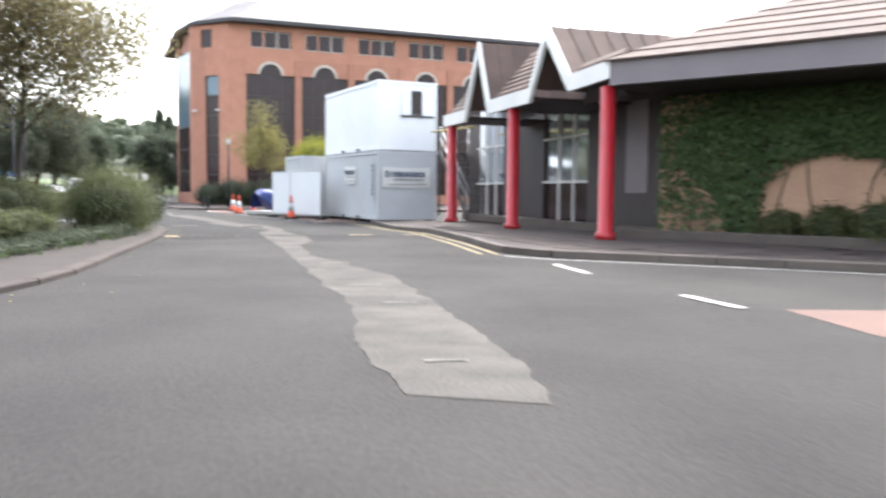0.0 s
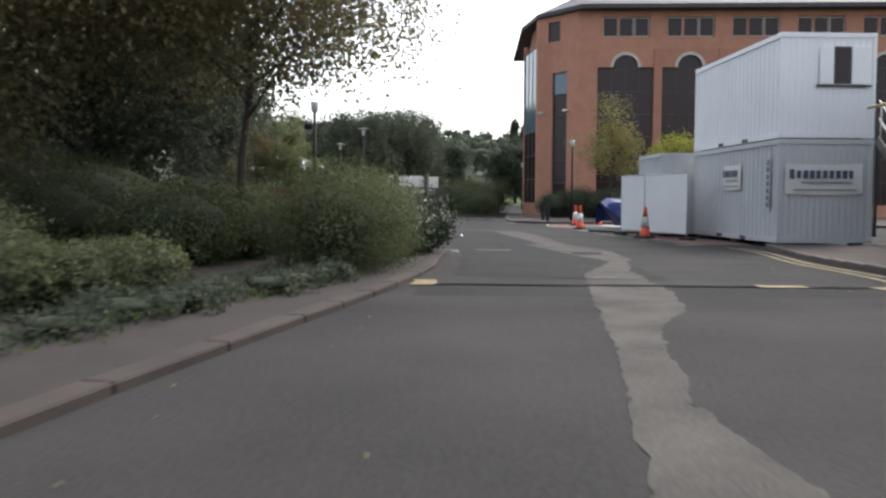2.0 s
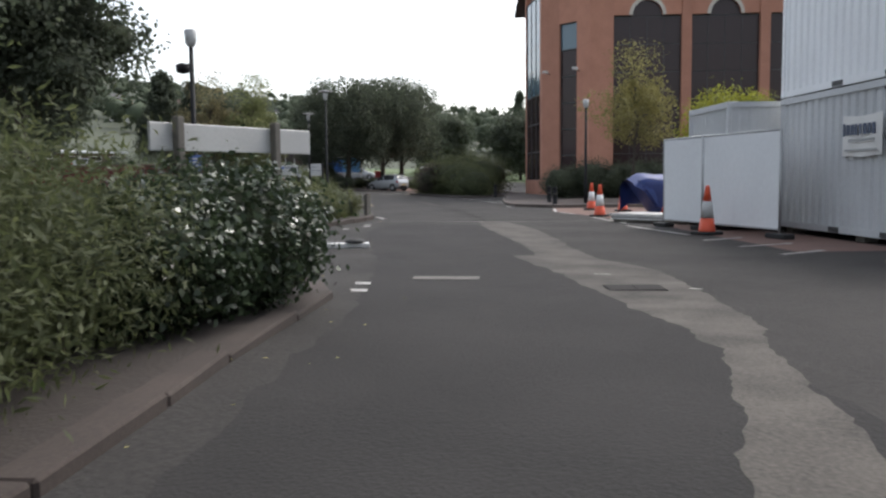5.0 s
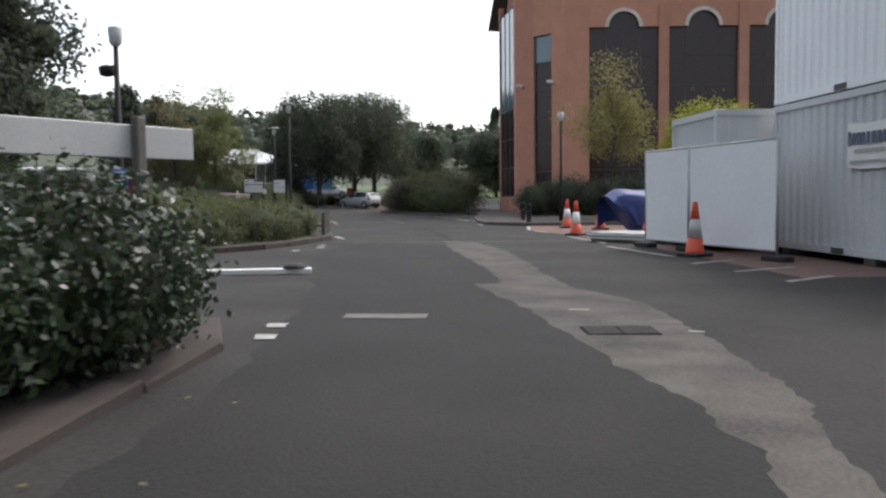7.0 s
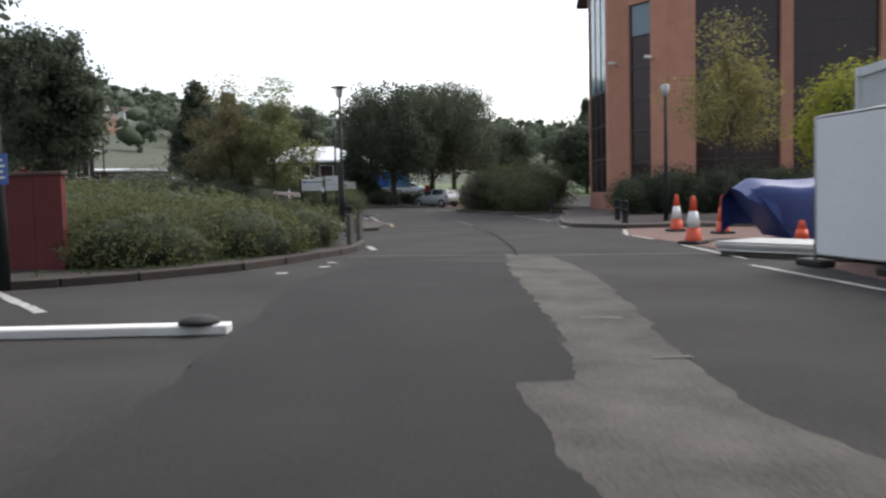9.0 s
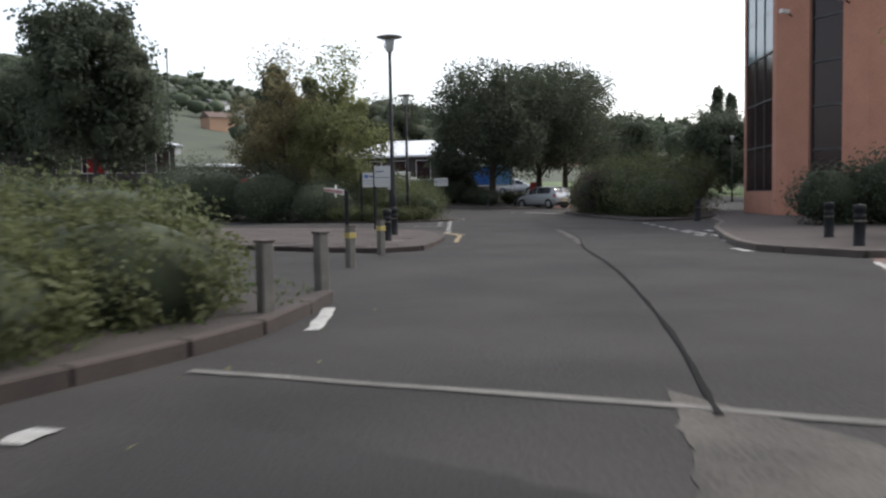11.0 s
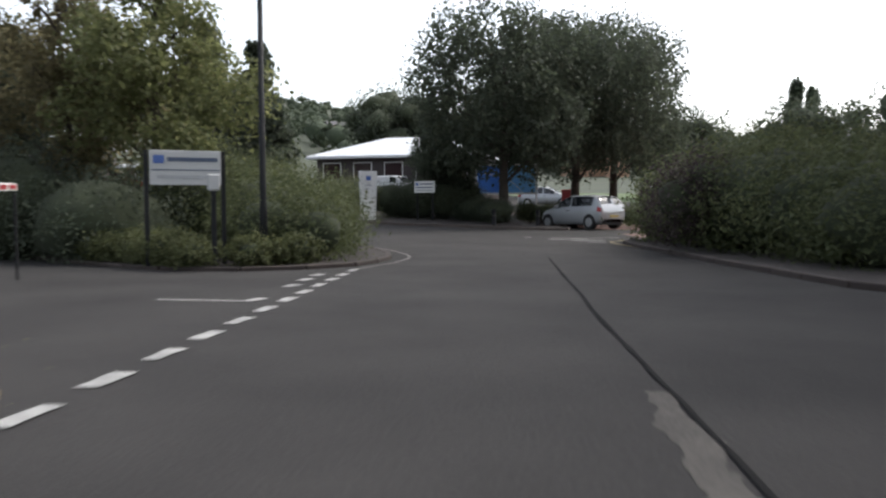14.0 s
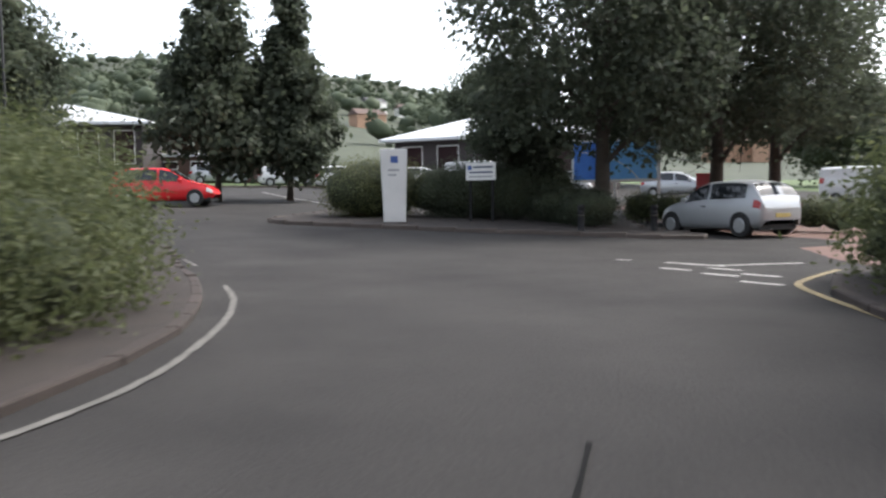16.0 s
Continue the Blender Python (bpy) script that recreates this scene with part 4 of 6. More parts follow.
def side_wing():
    """The wing that turns away from the corner: deep fascia, tiled roof, ivy-covered wall."""
    d = Vector((0.86, -0.5)).normalized()
    p = K3 - N2 * 0.15 - W2 * 0.3
    m = Matrix.Translation((p.x, p.y, 0)) @ Matrix.Rotation(math.atan2(d.y, d.x), 4, "Z")
    root = thing("wing_building", "low brick wing with deep mauve fascia and tiled roof", "building", m)
    part("fascia", boxed(0.0, 24, 0, 0.12, 3.22, 3.68), GREYPAINT, root)
    part("soffit", boxed(0.05, 24, 0.12, 2.1, 3.2, 3.26), BROWNPAINT, root)
    part("wall", boxed(0.1, 24, 2.1, 2.4, 0.1, 3.3), BRICK_PALE, root, "orange brick wall")
    part("upstand", boxed(-0.4, 24, 1.2, 1.45, 0.2, 0.46, 0.02), KERB, root, "low pale concrete upstand")
    rows = 14
    for r in range(rows):
        y0, y1 = -0.1 + r * 0.42, -0.1 + (r + 1) * 0.42 + 0.06
        z0 = 3.66 + r * 0.2
        bm = bmesh.new()
        vs = [bm.verts.new(c) for c in ((0.42 * r - 0.1, y0, z0 + 0.03), (24, y0, z0 + 0.03), (24, y1, z0 + 0.23), (0.42 * r + 0.3, y1, z0 + 0.23), (0.42 * r - 0.1, y0, z0), (24, y0, z0))]
        bm.faces.new(vs[:4])
        bm.faces.new((vs[4], vs[5], vs[1], vs[0]))
        part("tile_course", bm, ROOFTILE, root)
    bm = bmesh.new()
    vs = [bm.verts.new(c) for c in ((-0.1, -0.1, 3.69), (0.42 * rows, 0.42 * rows, 3.66 + 0.2 * rows), (0.0, 8, 3.9), (-3, 6, 3.69))]
    bm.faces.new(vs)
    part("hip_slope", bm, ROOFTILE, root)
    return root


WING = side_wing()


# ---------- planting ----------
def row_blobs(a, b, n, r, h, rng, z=0.1, jit=0.2):
    out = []
    for i in range(n):
        t = (i + 0.5) / n
        x, y = a[0] + (b[0] - a[0]) * t, a[1] + (b[1] - a[1]) * t
        k = 1 + rng.uniform(-0.12, 0.12)
        out.append(((x + rng.uniform(-jit, jit), y + rng.uniform(-jit, jit), z + ground_z(x, y) + h * 0.46 * k), (r * k, r * k, h * 0.54 * k)))
    return out


R = random.Random(4)
shrub("laurel_bush", "dense glossy laurel bush at the tip of the verge", "bush", row_blobs((-6.95, 20.2), (-8.3, 22.7), 5, 0.82, 1.0, R, jit=0.1), 48000, 0.038, LEAF_LAUREL, 11, clumps=0.13, shrink=0.8)
shrub("shrub", "tall loose olive green shrub on the verge", "bush", row_blobs((-5.35, 16.5), (-6.9, 19.8), 6, 0.66, 1.12, R), 80000, 0.016, LEAF_HEDGE, 12, long=4.2, clumps=0.3, shrink=0.66)
shrub("shrub", "low spreading olive green shrub further back on the verge", "bush", row_blobs((-7.9, 16.0), (-9.6, 20.0), 4, 0.95, 1.0, R), 40000, 0.03, LEAF_HEDGE, 19, long=2.2, clumps=0.2, shrink=0.78)
shrub("hedge", "low clipped pale green hedge on the verge", "hedge", row_blobs((-4.75, 9.6), (-5.05, 13.7), 6, 0.62, 0.55, R, jit=0.08), 42000, 0.028, LEAF_HEDGE, 13, clumps=0.12, shrink=0.82)
shrub("hedge", "broad low clipped hedge on the verge", "hedge", row_blobs((-4.6, 6.0), (-7.8, 13.0), 7, 1.3, 1.0, R), 65000, 0.032, LEAF_HEDGE, 14, clumps=0.12, shrink=0.82)
shrub("hedge", "low clipped hedge close behind the kerb", "hedge", row_blobs((-2.6, 4.5), (-3.6, 8.6), 5, 0.7, 0.55, R), 45000, 0.028, LEAF_HEDGE, 48, clumps=0.12, shrink=0.84)
shrub("hedge", "broad clipped hedge with a flat top behind the verge", "hedge", row_blobs((-9.6, 8.0), (-13.0, 19.0), 9, 1.9, 1.7, R, jit=0.1), 80000, 0.04, LEAF_HEDGE, 20, clumps=0.1, shrink=0.88, shell=0.85)
shrub("ground_cover", "low dark ragged ground cover along the kerb", "ground cover", row_blobs((-3.0, 9.4), (-4.75, 16.0), 10, 0.42, 0.22, R, 0.05, 0.12), 10000, 0.028, LEAF_DARK, 52, stems=False, clumps=0.3, shrink=0.5)
shrub("ground_cover", "low leafy plants at the foot of the name board", "ground cover", row_blobs((-41.6, 53.85), (-38.0, 54.35), 6, 0.5, 0.55, R, 0.05, 0.1) + row_blobs((-37.75, 54.9), (-37.6, 56.2), 3, 0.4, 0.5, R, 0.05, 0.05), 24000, 0.04, LEAF_GRASSY, 53, stems=False, clumps=0.2, shrink=0.6)
shrub("hedge", "broad low rounded hedge in a kerbed bed", "hedge", [((-17.9, 31.5, 0.38), (1.15, 1.2, 0.62)), ((-18.1, 33.6, 0.4), (1.15, 1.2, 0.63)), ((-18.9, 35.4, 0.4), (1.1, 1.1, 0.63)), ((-19.0, 32.6, 0.43), (1.5, 1.6, 0.68)), ((-20.1, 34.6, 0.43), (1.5, 1.5, 0.68)), ((-21.5, 30.8, 0.5), (2.1, 2.1, 0.78)), ((-23.5, 33.0, 0.6), (2.3, 2.3, 0.9)), ((-25.5, 29.8, 0.62), (2.4, 2.4, 0.9))], 130000, 0.036, LEAF_GRASSY, 15, clumps=0.09, shrink=0.84, long=2.0, shell=0.9)
shrub("hedge", "loose green hedge behind the kerbed bed", "hedge", row_blobs((-33, 27), (-27, 39), 7, 2.4, 1.5, R), 40000, 0.08, LEAF_HEDGE, 26, clumps=0.14, shrink=0.8)
shrub("shrub", "dense grey-green shrub on the bed corner", "bush", [((-40.01, 57.76, 0.688), (1.25, 1.188, 1.025)), ((-41.13, 58.76, 0.688), (1.125, 0.938, 1)), ((-42.88, 59.26, 0.75), (1.5, 1.062, 1.1)), ((-45.13, 59.51, 0.9), (1.75, 1.25, 1.25)), ((-42.13, 57.76, 1), (1.75, 1.5, 1.188)), ((-40.51, 56.88, 0.875), (1.375, 1.188, 1.062)), ((-44.63, 57.88, 1.062), (2, 1.75, 1.25)), ((-47.38, 58.63, 1.188), (2.375, 2, 1.5)), ((-38.26, 56.76, 0.562), (0.938, 0.938, 0.75)), ((-39.01, 56.13, 0.688), (1.125, 0.938, 0.938)), ((-42.76, 56.13, 1), (1.75, 1.125, 1.25))], 100000, 0.036, LEAF_HEDGE, 16, long=2.6, clumps=0.2, shrink=0.58)
shrub("shrub", "leafy shrub bank behind the name board", "bush", [((-42.13, 54.13, 0.75), (1.875, 1.5, 1.125)), ((-44.88, 53.13, 1.125), (2.25, 1.875, 1.5)), ((-48.51, 52.13, 1.25), (2.75, 2.125, 1.625)), ((-52.88, 53.26, 1.25), (3.25, 2.5, 1.75))], 50000, 0.05, LEAF_DARK, 27, long=2.0, shrink=0.8)
shrub("shrub", "large dense shrub mass on the kerbed bed", "bush", [((-38.51, 69.14, 0.875), (1.188, 1.25, 1.062)), ((-37.01, 67.64, 1), (1.5, 1.375, 1.188)), ((-35.01, 66.01, 1.188), (1.75, 1.625, 1.375)), ((-33.01, 64.51, 1.125), (1.75, 1.625, 1.312)), ((-31.13, 63.01, 0.938), (1.562, 1.5, 1.125)), ((-29.75, 61.63, 0.775), (1.25, 1.25, 1)), ((-35.13, 69.64, 1.312), (2.125, 2, 1.688)), ((-32.38, 67.14, 1.25), (1.875, 1.75, 1.438))], 80000, 0.048, LEAF_HEDGE, 17, long=2.3, clumps=0.2, shrink=0.78)
shrub("hedge", "dark clipped hedge beyond the junction", "hedge", row_blobs((-56.88, 72.14), (-53.63, 75.39), 5, 1.188, 1.875, R), 40000, 0.04, LEAF_DARK, 18, shrink=0.84)
shrub("hedge", "low dark clipped hedge beside the silver car", "hedge", row_blobs((-53.4, 74.6), (-50.9, 74.6), 4, 0.875, 1.062, R), 26000, 0.035, LEAF_DARK, 46, shrink=0.84)
shrub("hedge", "low grey-green hedge behind the silver car", "hedge", row_blobs((-52.6, 77.6), (-45.6, 80.0), 9, 0.6, 0.85, R, jit=0.08), 26000, 0.04, LEAF_HEDGE, 54, shrink=0.8)
shrub("hedge", "rounded grey-green clipped bush beyond the junction", "hedge", row_blobs((-57.63, 69.64), (-57.13, 71.39), 3, 1.188, 1.775, R), 30000, 0.035, LEAF_GRASSY, 28, shrink=0.86)
shrub("shrub", "dark purple-leaved shrub among the green bed", "bush", [((-34.75, 63.6, 1.15), (0.8, 0.75, 0.9)), ((-34.3, 63.9, 1.6), (0.7, 0.7, 0.7))], 6000, 0.04, LEAF_PURPLE, 49, shrink=0.5, stems=False)
shrub("hedge", "dark clipped hedge at the foot of the office", "hedge", row_blobs((-21.3, 55.6), (-12.5, 60.0), 8, 1.2, 1.75, R), 40000, 0.06, LEAF_DARK, 29, shrink=0.82)
shrub("shrub", "bright yellow-green shrub behind the site cabins", "bush", [((-11.26, 49.70, 2.77), (1.43, 1.43, 1.5)), ((-10.36, 50.40, 2.87), (1.0, 1.0, 1.3))], 22000, 0.07, LEAF_LIME, 41, shrink=0.75)
shrub("hedge", "dark low hedge under the ivy wall", "hedge", row_blobs((8.1, 16.45), (14.0, 13.02), 8, 0.42, 0.7, R, 0.1, 0.05), 22000, 0.045, LEAF_GRASSY, 42, shrink=0.82)

for x, y, h, rad, seed in ((-51.6, 75.3, 10, 4.73, 21), (-51.88, 80.89, 10.3, 4.73, 22), (-53.13, 85.51, 10.9, 4.73, 43)):
    tree("broad_tree", "broad dark round-crowned tree beyond the junction", x, y, h, 3.7, 0.27, LEAF_DARK, seed, 25000, 0.13, 0.22, limbs=11, crown_blobs=dome(rad * 0.98, h * 0.6, h * 0.47, 34, seed, 0.31))
tree("low_tree", "small dark spreading tree in front of the pavilion", -54.88, 74.39, 5.7, 2.0, 0.12, LEAF_DARK, 45, 18000, 0.08, 0.2, limbs=10, shell=0.3)
tree("verge_tree", "tall dark tree at the back of the low hedge bed", -21.2, 27.8, 8.6, 2.8, 0.2, LEAF_DARK, 47, 40000, 0.09, 0.38, limbs=13, inner=0.5)
tree("verge_tree", "tall olive leaved tree with fine twigs on the verge", -8.5, 18.2, 7.4, 3.5, 0.085, LEAF_OLIVE, 23, 52000, 0.05, 0.42, limbs=16, shell=0.3)
tree("verge_tree", "tall dark olive tree standing on the verge", -11.5, 14.5, 8.6, 4.2, 0.2, LEAF_OLIVE, 24, 75000, 0.062, 0.16, limbs=15, shell=0.3)
tree("verge_tree", "tall dark olive tree far back on the verge", -14.5, 19.5, 8.2, 3.8, 0.2, LEAF_DARK, 44, 42000, 0.08, 0.14, limbs=14, shell=0.3)
tree("young_tree", "slender yellowing tree before the office building", -16.2, 53.2, 7.2, 2.4, 0.08, LEAF_YELLOW, 25, 8000, 0.075, 0.36, limbs=11, shell=0.25)
for i, (x, y, h, s, mt, seed, inner) in enumerate((
        (-43.38, 55.63, 8.1, 2.6, LEAF_AIRY, 30, 0.0), (-45.5, 54.6, 8.2, 2.6, LEAF_OLIVE, 40, 0.0), (-62.2, 52.1, 13.2, 3.4, LEAF_DARK, 31, 0.6), (-79.13, 60.13, 10.6, 4.2, LEAF_DARK, 32, 0.5), (-74.13, 52.63, 10, 4, LEAF_DARK, 33, 0.5),
        (-69.5, 69.2, 10.6, 2.8, LEAF_DARK, 34, 0.3), (-69.4, 72.5, 9.8, 2.3, LEAF_DARK, 35, 0.3), (-99.13, 106.39, 11.9, 5.6, LEAF_DARK, 36, 0.6), (-84.13, 111.39, 12.5, 6.2, LEAF_DARK, 37, 0.6), (-42.88, 111.39, 10.6, 6.2, LEAF_DARK, 38, 0.6), (-34.13, 113.89, 10, 6.2, LEAF_DARK, 39, 0.6))):
    tree("car_park_tree", "leafy green tree among the car parks", x, y, h, s, 0.14, mt, seed, 14000, 0.09 if i < 2 else 0.2, 0.18, inner=inner, limbs=12, crown_blobs=(spire(s, h, 22, seed) if i in (5, 6) else dome(s * 1.05, h * 0.56, h * 0.44, 18, seed, 0.46)) if i > 1 else None)
tree("broad_tree", "rounded green tree far behind the poplars", -66.38, 148.26, 12, 4.0, 0.3, LEAF_FAR, 61, 9000, 0.3, 0.1, inner=0.5, limbs=10)
for i, (x, y, h) in enumerate(((-72.25, 145.51, 15.0), (-70.63, 146.38, 14.0))):
    col = [((0.15 * math.sin(3 * k), 0.15 * math.cos(5 * k), h * (0.12 + 0.11 * k)), (1.3 - 0.09 * k, 1.3 - 0.09 * k, h * 0.085)) for k in range(8)]
    tree("poplar", "tall narrow dark poplar in the distance", x, y, h, 1.0, 0.2, LEAF_FAR, 50 + i, 9000, 0.28, 0.05, inner=0.6, limbs=12, squeeze=0.75, crown_blobs=col)
for i, (x, y, h, sp) in enumerate(((-61.63, 126.39, 10, 5.25), (-50.38, 130.13, 11, 5.62), (-40.38, 125.14, 9.5, 5.25), (-30.38, 128.88, 10.625, 5.5), (-79.13, 131.38, 10.625, 5.62))):
    tree("far_tree", "rounded leafy tree in the belt behind the junction", x, y, h, 3.0, 0.2, LEAF_DARK, 70 + i, 12000, 0.22, 0.1, inner=0.5, limbs=8, crown_blobs=dome(sp, h * 0.5, h * 0.5, 16, 70 + i, 0.46))


def ivy(parent_m, x0, x1, y, z0, z1, n, seed, hole=None):
    """Leaves hugging a wall, with a bare patch."""
    rng = np.random.default_rng(seed)
    x = rng.uniform(x0, x1, n)
    z = z0 + (z1 - z0) * rng.random(n) ** 0.8
    ok = np.ones(n, bool)
    if hole:
        hx, hz, rx, rz = hole
        ok = ((x - hx) / rx) ** 2 + ((z - hz) / rz) ** 2 > 1 + rng.normal(0, 0.12, n)
    edge = x0 + 0.9 + 0.5 * np.sin(z * 2.3)
    ok &= (x > edge) | (rng.random(n) < 0.25)
    p = np.stack([x, y - 0.04 - 0.16 * rng.random(n) * (1 + 0.6 * np.sin(x * 1.7) * np.cos(z * 2.1)), z], axis=1)[ok]
    nn = np.tile(np.array([0, -1.0, 0.35]), (len(p), 1))
    root = thing("ivy", "ivy hanging over the brick wall", "climbing plant", parent_m)
    child("leaves", leaf_mesh("leaves", p, nn, 0.085, LEAF_IVY, rng, 1.2, 0.55), root)
    bm = bmesh.new()
    rr = random.Random(seed)
    for k in range(26):
        a = rr.uniform(x0 + 0.6, x1)
        prev = Vector((a, y - 0.02, z0))
        for s in range(5):
            q = Vector((prev.x + rr.uniform(-0.25, 0.25), y - 0.02, prev.z + (z1 - z0) / 5.2))
            tube(bm, prev, q, 0.016, 0.012, 5, caps=False)
            prev = q
    part("stems", bm, BARK, root)
    return root


ivy(WING.matrix_world.copy(), 0.1, 16.0, 2.1, 0.3, 3.2, 60000, 5, (3.55, 0.9, 1.4, 1.08))


# ---------- distant hill ----------
def hills():
    nx, nd = 90, 14
    vs, fs = [], []
    for i in range(nx + 1):
        a = radians(-80 + 170 * i / nx)  # bearing from +y towards -x
        for j in range(nd + 1):
            d = 150 + 60 * j
            t = j / nd
            h = (2 + 78 * t ** 1.2) * (0.75 + 0.3 * math.sin(a * 2.1 + 0.4) + 0.12 * math.sin(a * 7)) * max(0.25, min(1.0, 0.35 + 0.75 * math.sin(max(0.0, a + 0.35)))) * (1 + 0.55 * min(1.0, max(0.0, (a - 0.5) / 0.6)) + 0.85 * min(1.0, max(0.0, (a - 1.02) / 0.35)) + 0.6 * min(1.0, max(0.0, (a - 1.2) / 0.25)))
            h += 5 * noise.noise(Vector((a * 9, d * 0.012, 3))) * t
            vs.append((-math.sin(a) * d, 30 + math.cos(a) * d, h - 0.5))
    for i in range(nx):
        for j in range(nd):
            k = i * (nd + 1) + j
            fs.append((k, k + nd + 1, k + nd + 2, k + 1))
    ob = tagged(new("hillside", quads_object("hillside", vs, fs, HILLSIDE, True)), "wooded hillside with fields and houses", "backdrop", "", "structure")
    rng = np.random.default_rng(8)
    c, nn = [], []
    V_ = np.array(vs).reshape(nx + 1, nd + 1, 3)
    blobs = []
    for k in range(2600):
        i, j = rng.integers(0, nx), rng.integers(2, nd)
        u, w = rng.random(), rng.random()
        p = V_[i, j] * (1 - u) * (1 - w) + V_[i + 1, j] * u * (1 - w) + V_[i, j + 1] * (1 - u) * w + V_[i + 1, j + 1] * u * w
        if noise.noise(Vector((p[0] * 0.012, p[1] * 0.012, 1))) < -0.3:
            continue
        r = rng.uniform(5, 11)
        blobs.append(((p[0], p[1], p[2] + r * 0.6), (r, r, r * 0.7)))
    wood = thing("far_wood", "patches of woodland covering the far hillside", "woodland", Matrix.Identity(4), "", "stuff")
    p, nn = clump_points(blobs, 85000, rng, 0.6, clumps=0.14)
    tagged(child("leaves", leaf_mesh("leaves", p, nn, 1.6, LEAF_FAR, rng, 1.3), wood), kind="stuff")
    tagged(child("inside", core_mesh("inside", blobs, LEAF_FAR, 0.55, 1, 0.3), wood), kind="stuff")
    return V_


HILL = hills()


# ---------- road surface: patches, joints, paint ----------
def patch(name, pts, material, label, category, lift, wobble=0.08, seed=1):
    """A thin worn patch with a ragged outline, draped on the road."""
    rr = random.Random(seed)
    edge = []
    n = len(pts)
    for i in range(n):
        a, b = Vector(pts[i]), Vector(pts[(i + 1) % n])
        k = max(1, int((b - a).length / 0.09))
        d = (b - a).normalized()
        s = Vector((-d.y, d.x))
        for j in range(k):
            q = a.lerp(b, j / k)
            q += s * wobble * (1.6 * noise.noise(Vector((q.x * 2.2, q.y * 2.2, seed))) + 0.9 * noise.noise(Vector((q.x * 7, q.y * 7, seed))))
            edge.append(q)
    bm = bmesh.new()
    bm.faces.new([bm.verts.new((q.x, q.y, 0)) for q in edge])
    bmesh.ops.triangulate(bm, faces=bm.faces)
    bmesh.ops.recalc_face_normals(bm, faces=bm.faces)
    for v in bm.verts:
        v.co.z = ground_z(v.co.x, v.co.y) + lift
    if bm.faces[:] and bm.faces[:][0].normal.z < 0:
        bmesh.ops.reverse_faces(bm, faces=bm.faces)
    return solo(name, bm, material, label, category, "structure")


def strip_patch(left, right, material, label, lift, wobble, seed):
    """A long worn reinstatement between two ragged edges, draped on the road."""
    def edge(line, n, off):
        acc = [0.0]
        for p, q in zip(line, line[1:]):
            acc.append(acc[-1] + math.dist(p, q))
        out, k = [], 0
        for i in range(n + 1):
            t = acc[-1] * i / n
            while k < len(line) - 2 and acc[k + 1] < t:
                k += 1
            f = (t - acc[k]) / max(1e-6, acc[k + 1] - acc[k])
            x, y = (line[k][j] + (line[k + 1][j] - line[k][j]) * f for j in (0, 1))
            w = wobble * (1.6 * noise.noise(Vector((x * 2.2, y * 2.2, seed + off))) + noise.noise(Vector((x * 9, y * 9, seed + off))))
            out.append((x + w, y + w * 0.6))
        return out

    n = int(sum(math.dist(p, q) for p, q in zip(left, left[1:])) / 0.08)
    le, ri = edge(left, n, 0), edge(right, n, 5)
    vs, fs = [], []
    for i in range(n + 1):
        for k in range(4):
            x, y = (le[i][j] + (ri[i][j] - le[i][j]) * k / 3 for j in (0, 1))
            vs.append((x, y, ground_z(x, y) + lift))
        if i:
            fs += [(4 * i - 4 + k, 4 * i + k, 4 * i + k + 1, 4 * i - 3 + k) for k in range(3)]
    return tagged(new("road_patch", quads_object("road_patch", vs, fs, material)), label, "road patch", "", "structure")


strip_patch([(-14.25, 36.5), (-12.35, 33.8), (-9.9, 30.7), (-9.34, 30.04), (-8.2, 28.3), (-8.5, 28.05), (-7.2, 26.7), (-5.5, 24.6), (-4.9, 23.8), (-4.3, 23.1), (-3.8, 22.3), (-3.35, 21.1), (-2.8, 19.05), (-1.85, 17.0), (-1.0, 15.2), (-0.25, 13.7), (0.38, 12.3), (1.04, 10.8), (2.77, 7.1), (3.4, 5.05), (3.93, 3.95)],
            [(-13.1, 36.25), (-10.9, 33.65), (-8.94, 30.8), (-8.1, 29.5), (-7.2, 28.3), (-5.8, 27.1), (-4.3, 24.5), (-3.75, 23.3), (-3.45, 22.3), (-3.2, 21.8), (-2.5, 20.0), (-1.7, 18.5), (-1.0, 17.3), (-0.45, 15.9), (-0.34, 14.8), (0.34, 13.2), (0.63, 12.5), (1.2, 11.7), (2.63, 9.6), (3.76, 6.6), (4.33, 5.24), (4.66, 3.9)], PATCH, "pale worn concrete trench reinstatement crossing the road", 0.005, 0.035, 3)
strip_patch([(-27.4, 52.0), (-26.85, 51.35), (-25.95, 50.45), (-24.45, 48.8), (-23.75, 48.05), (-22.6, 46.7)], [(-27.3, 52.08), (-26.6, 51.35), (-25.6, 50.3), (-24.1, 48.75), (-23.4, 47.95), (-22.5, 46.8)], PATCH, "narrow pale strip along a crack in the road", 0.005, 0.05, 7)
for k, (x, y, w, h, a) in enumerate(((1.4, 11.2, 0.4, 0.06, 0.4), (-2.2, 18.6, 0.7, 0.1, 0.5), (2.5, 8.6, 0.35, 0.05, 0.3), (3.2, 7.3, 0.3, 0.05, 0.2), (4.0, 4.8, 0.25, 0.05, 0.2), (-5.3, 25.9, 0.3, 0.05, 0.7), (-9.2, 30.5, 0.35, 0.06, 0.5), (-8.0, 29.2, 0.25, 0.05, 0.7))):
    c, s = math.cos(a), math.sin(a)
    patch("scuffed_patch", [(x + (u * w * c - v * h * s) / 2, y + (u * w * s + v * h * c) / 2) for u, v in ((-1, -1), (1, -1), (1, 1), (-1, 1))], PALEPATCH, "pale scuffed streak of old paint on the concrete", "road mark", 0.012, 0.03, 20 + k)
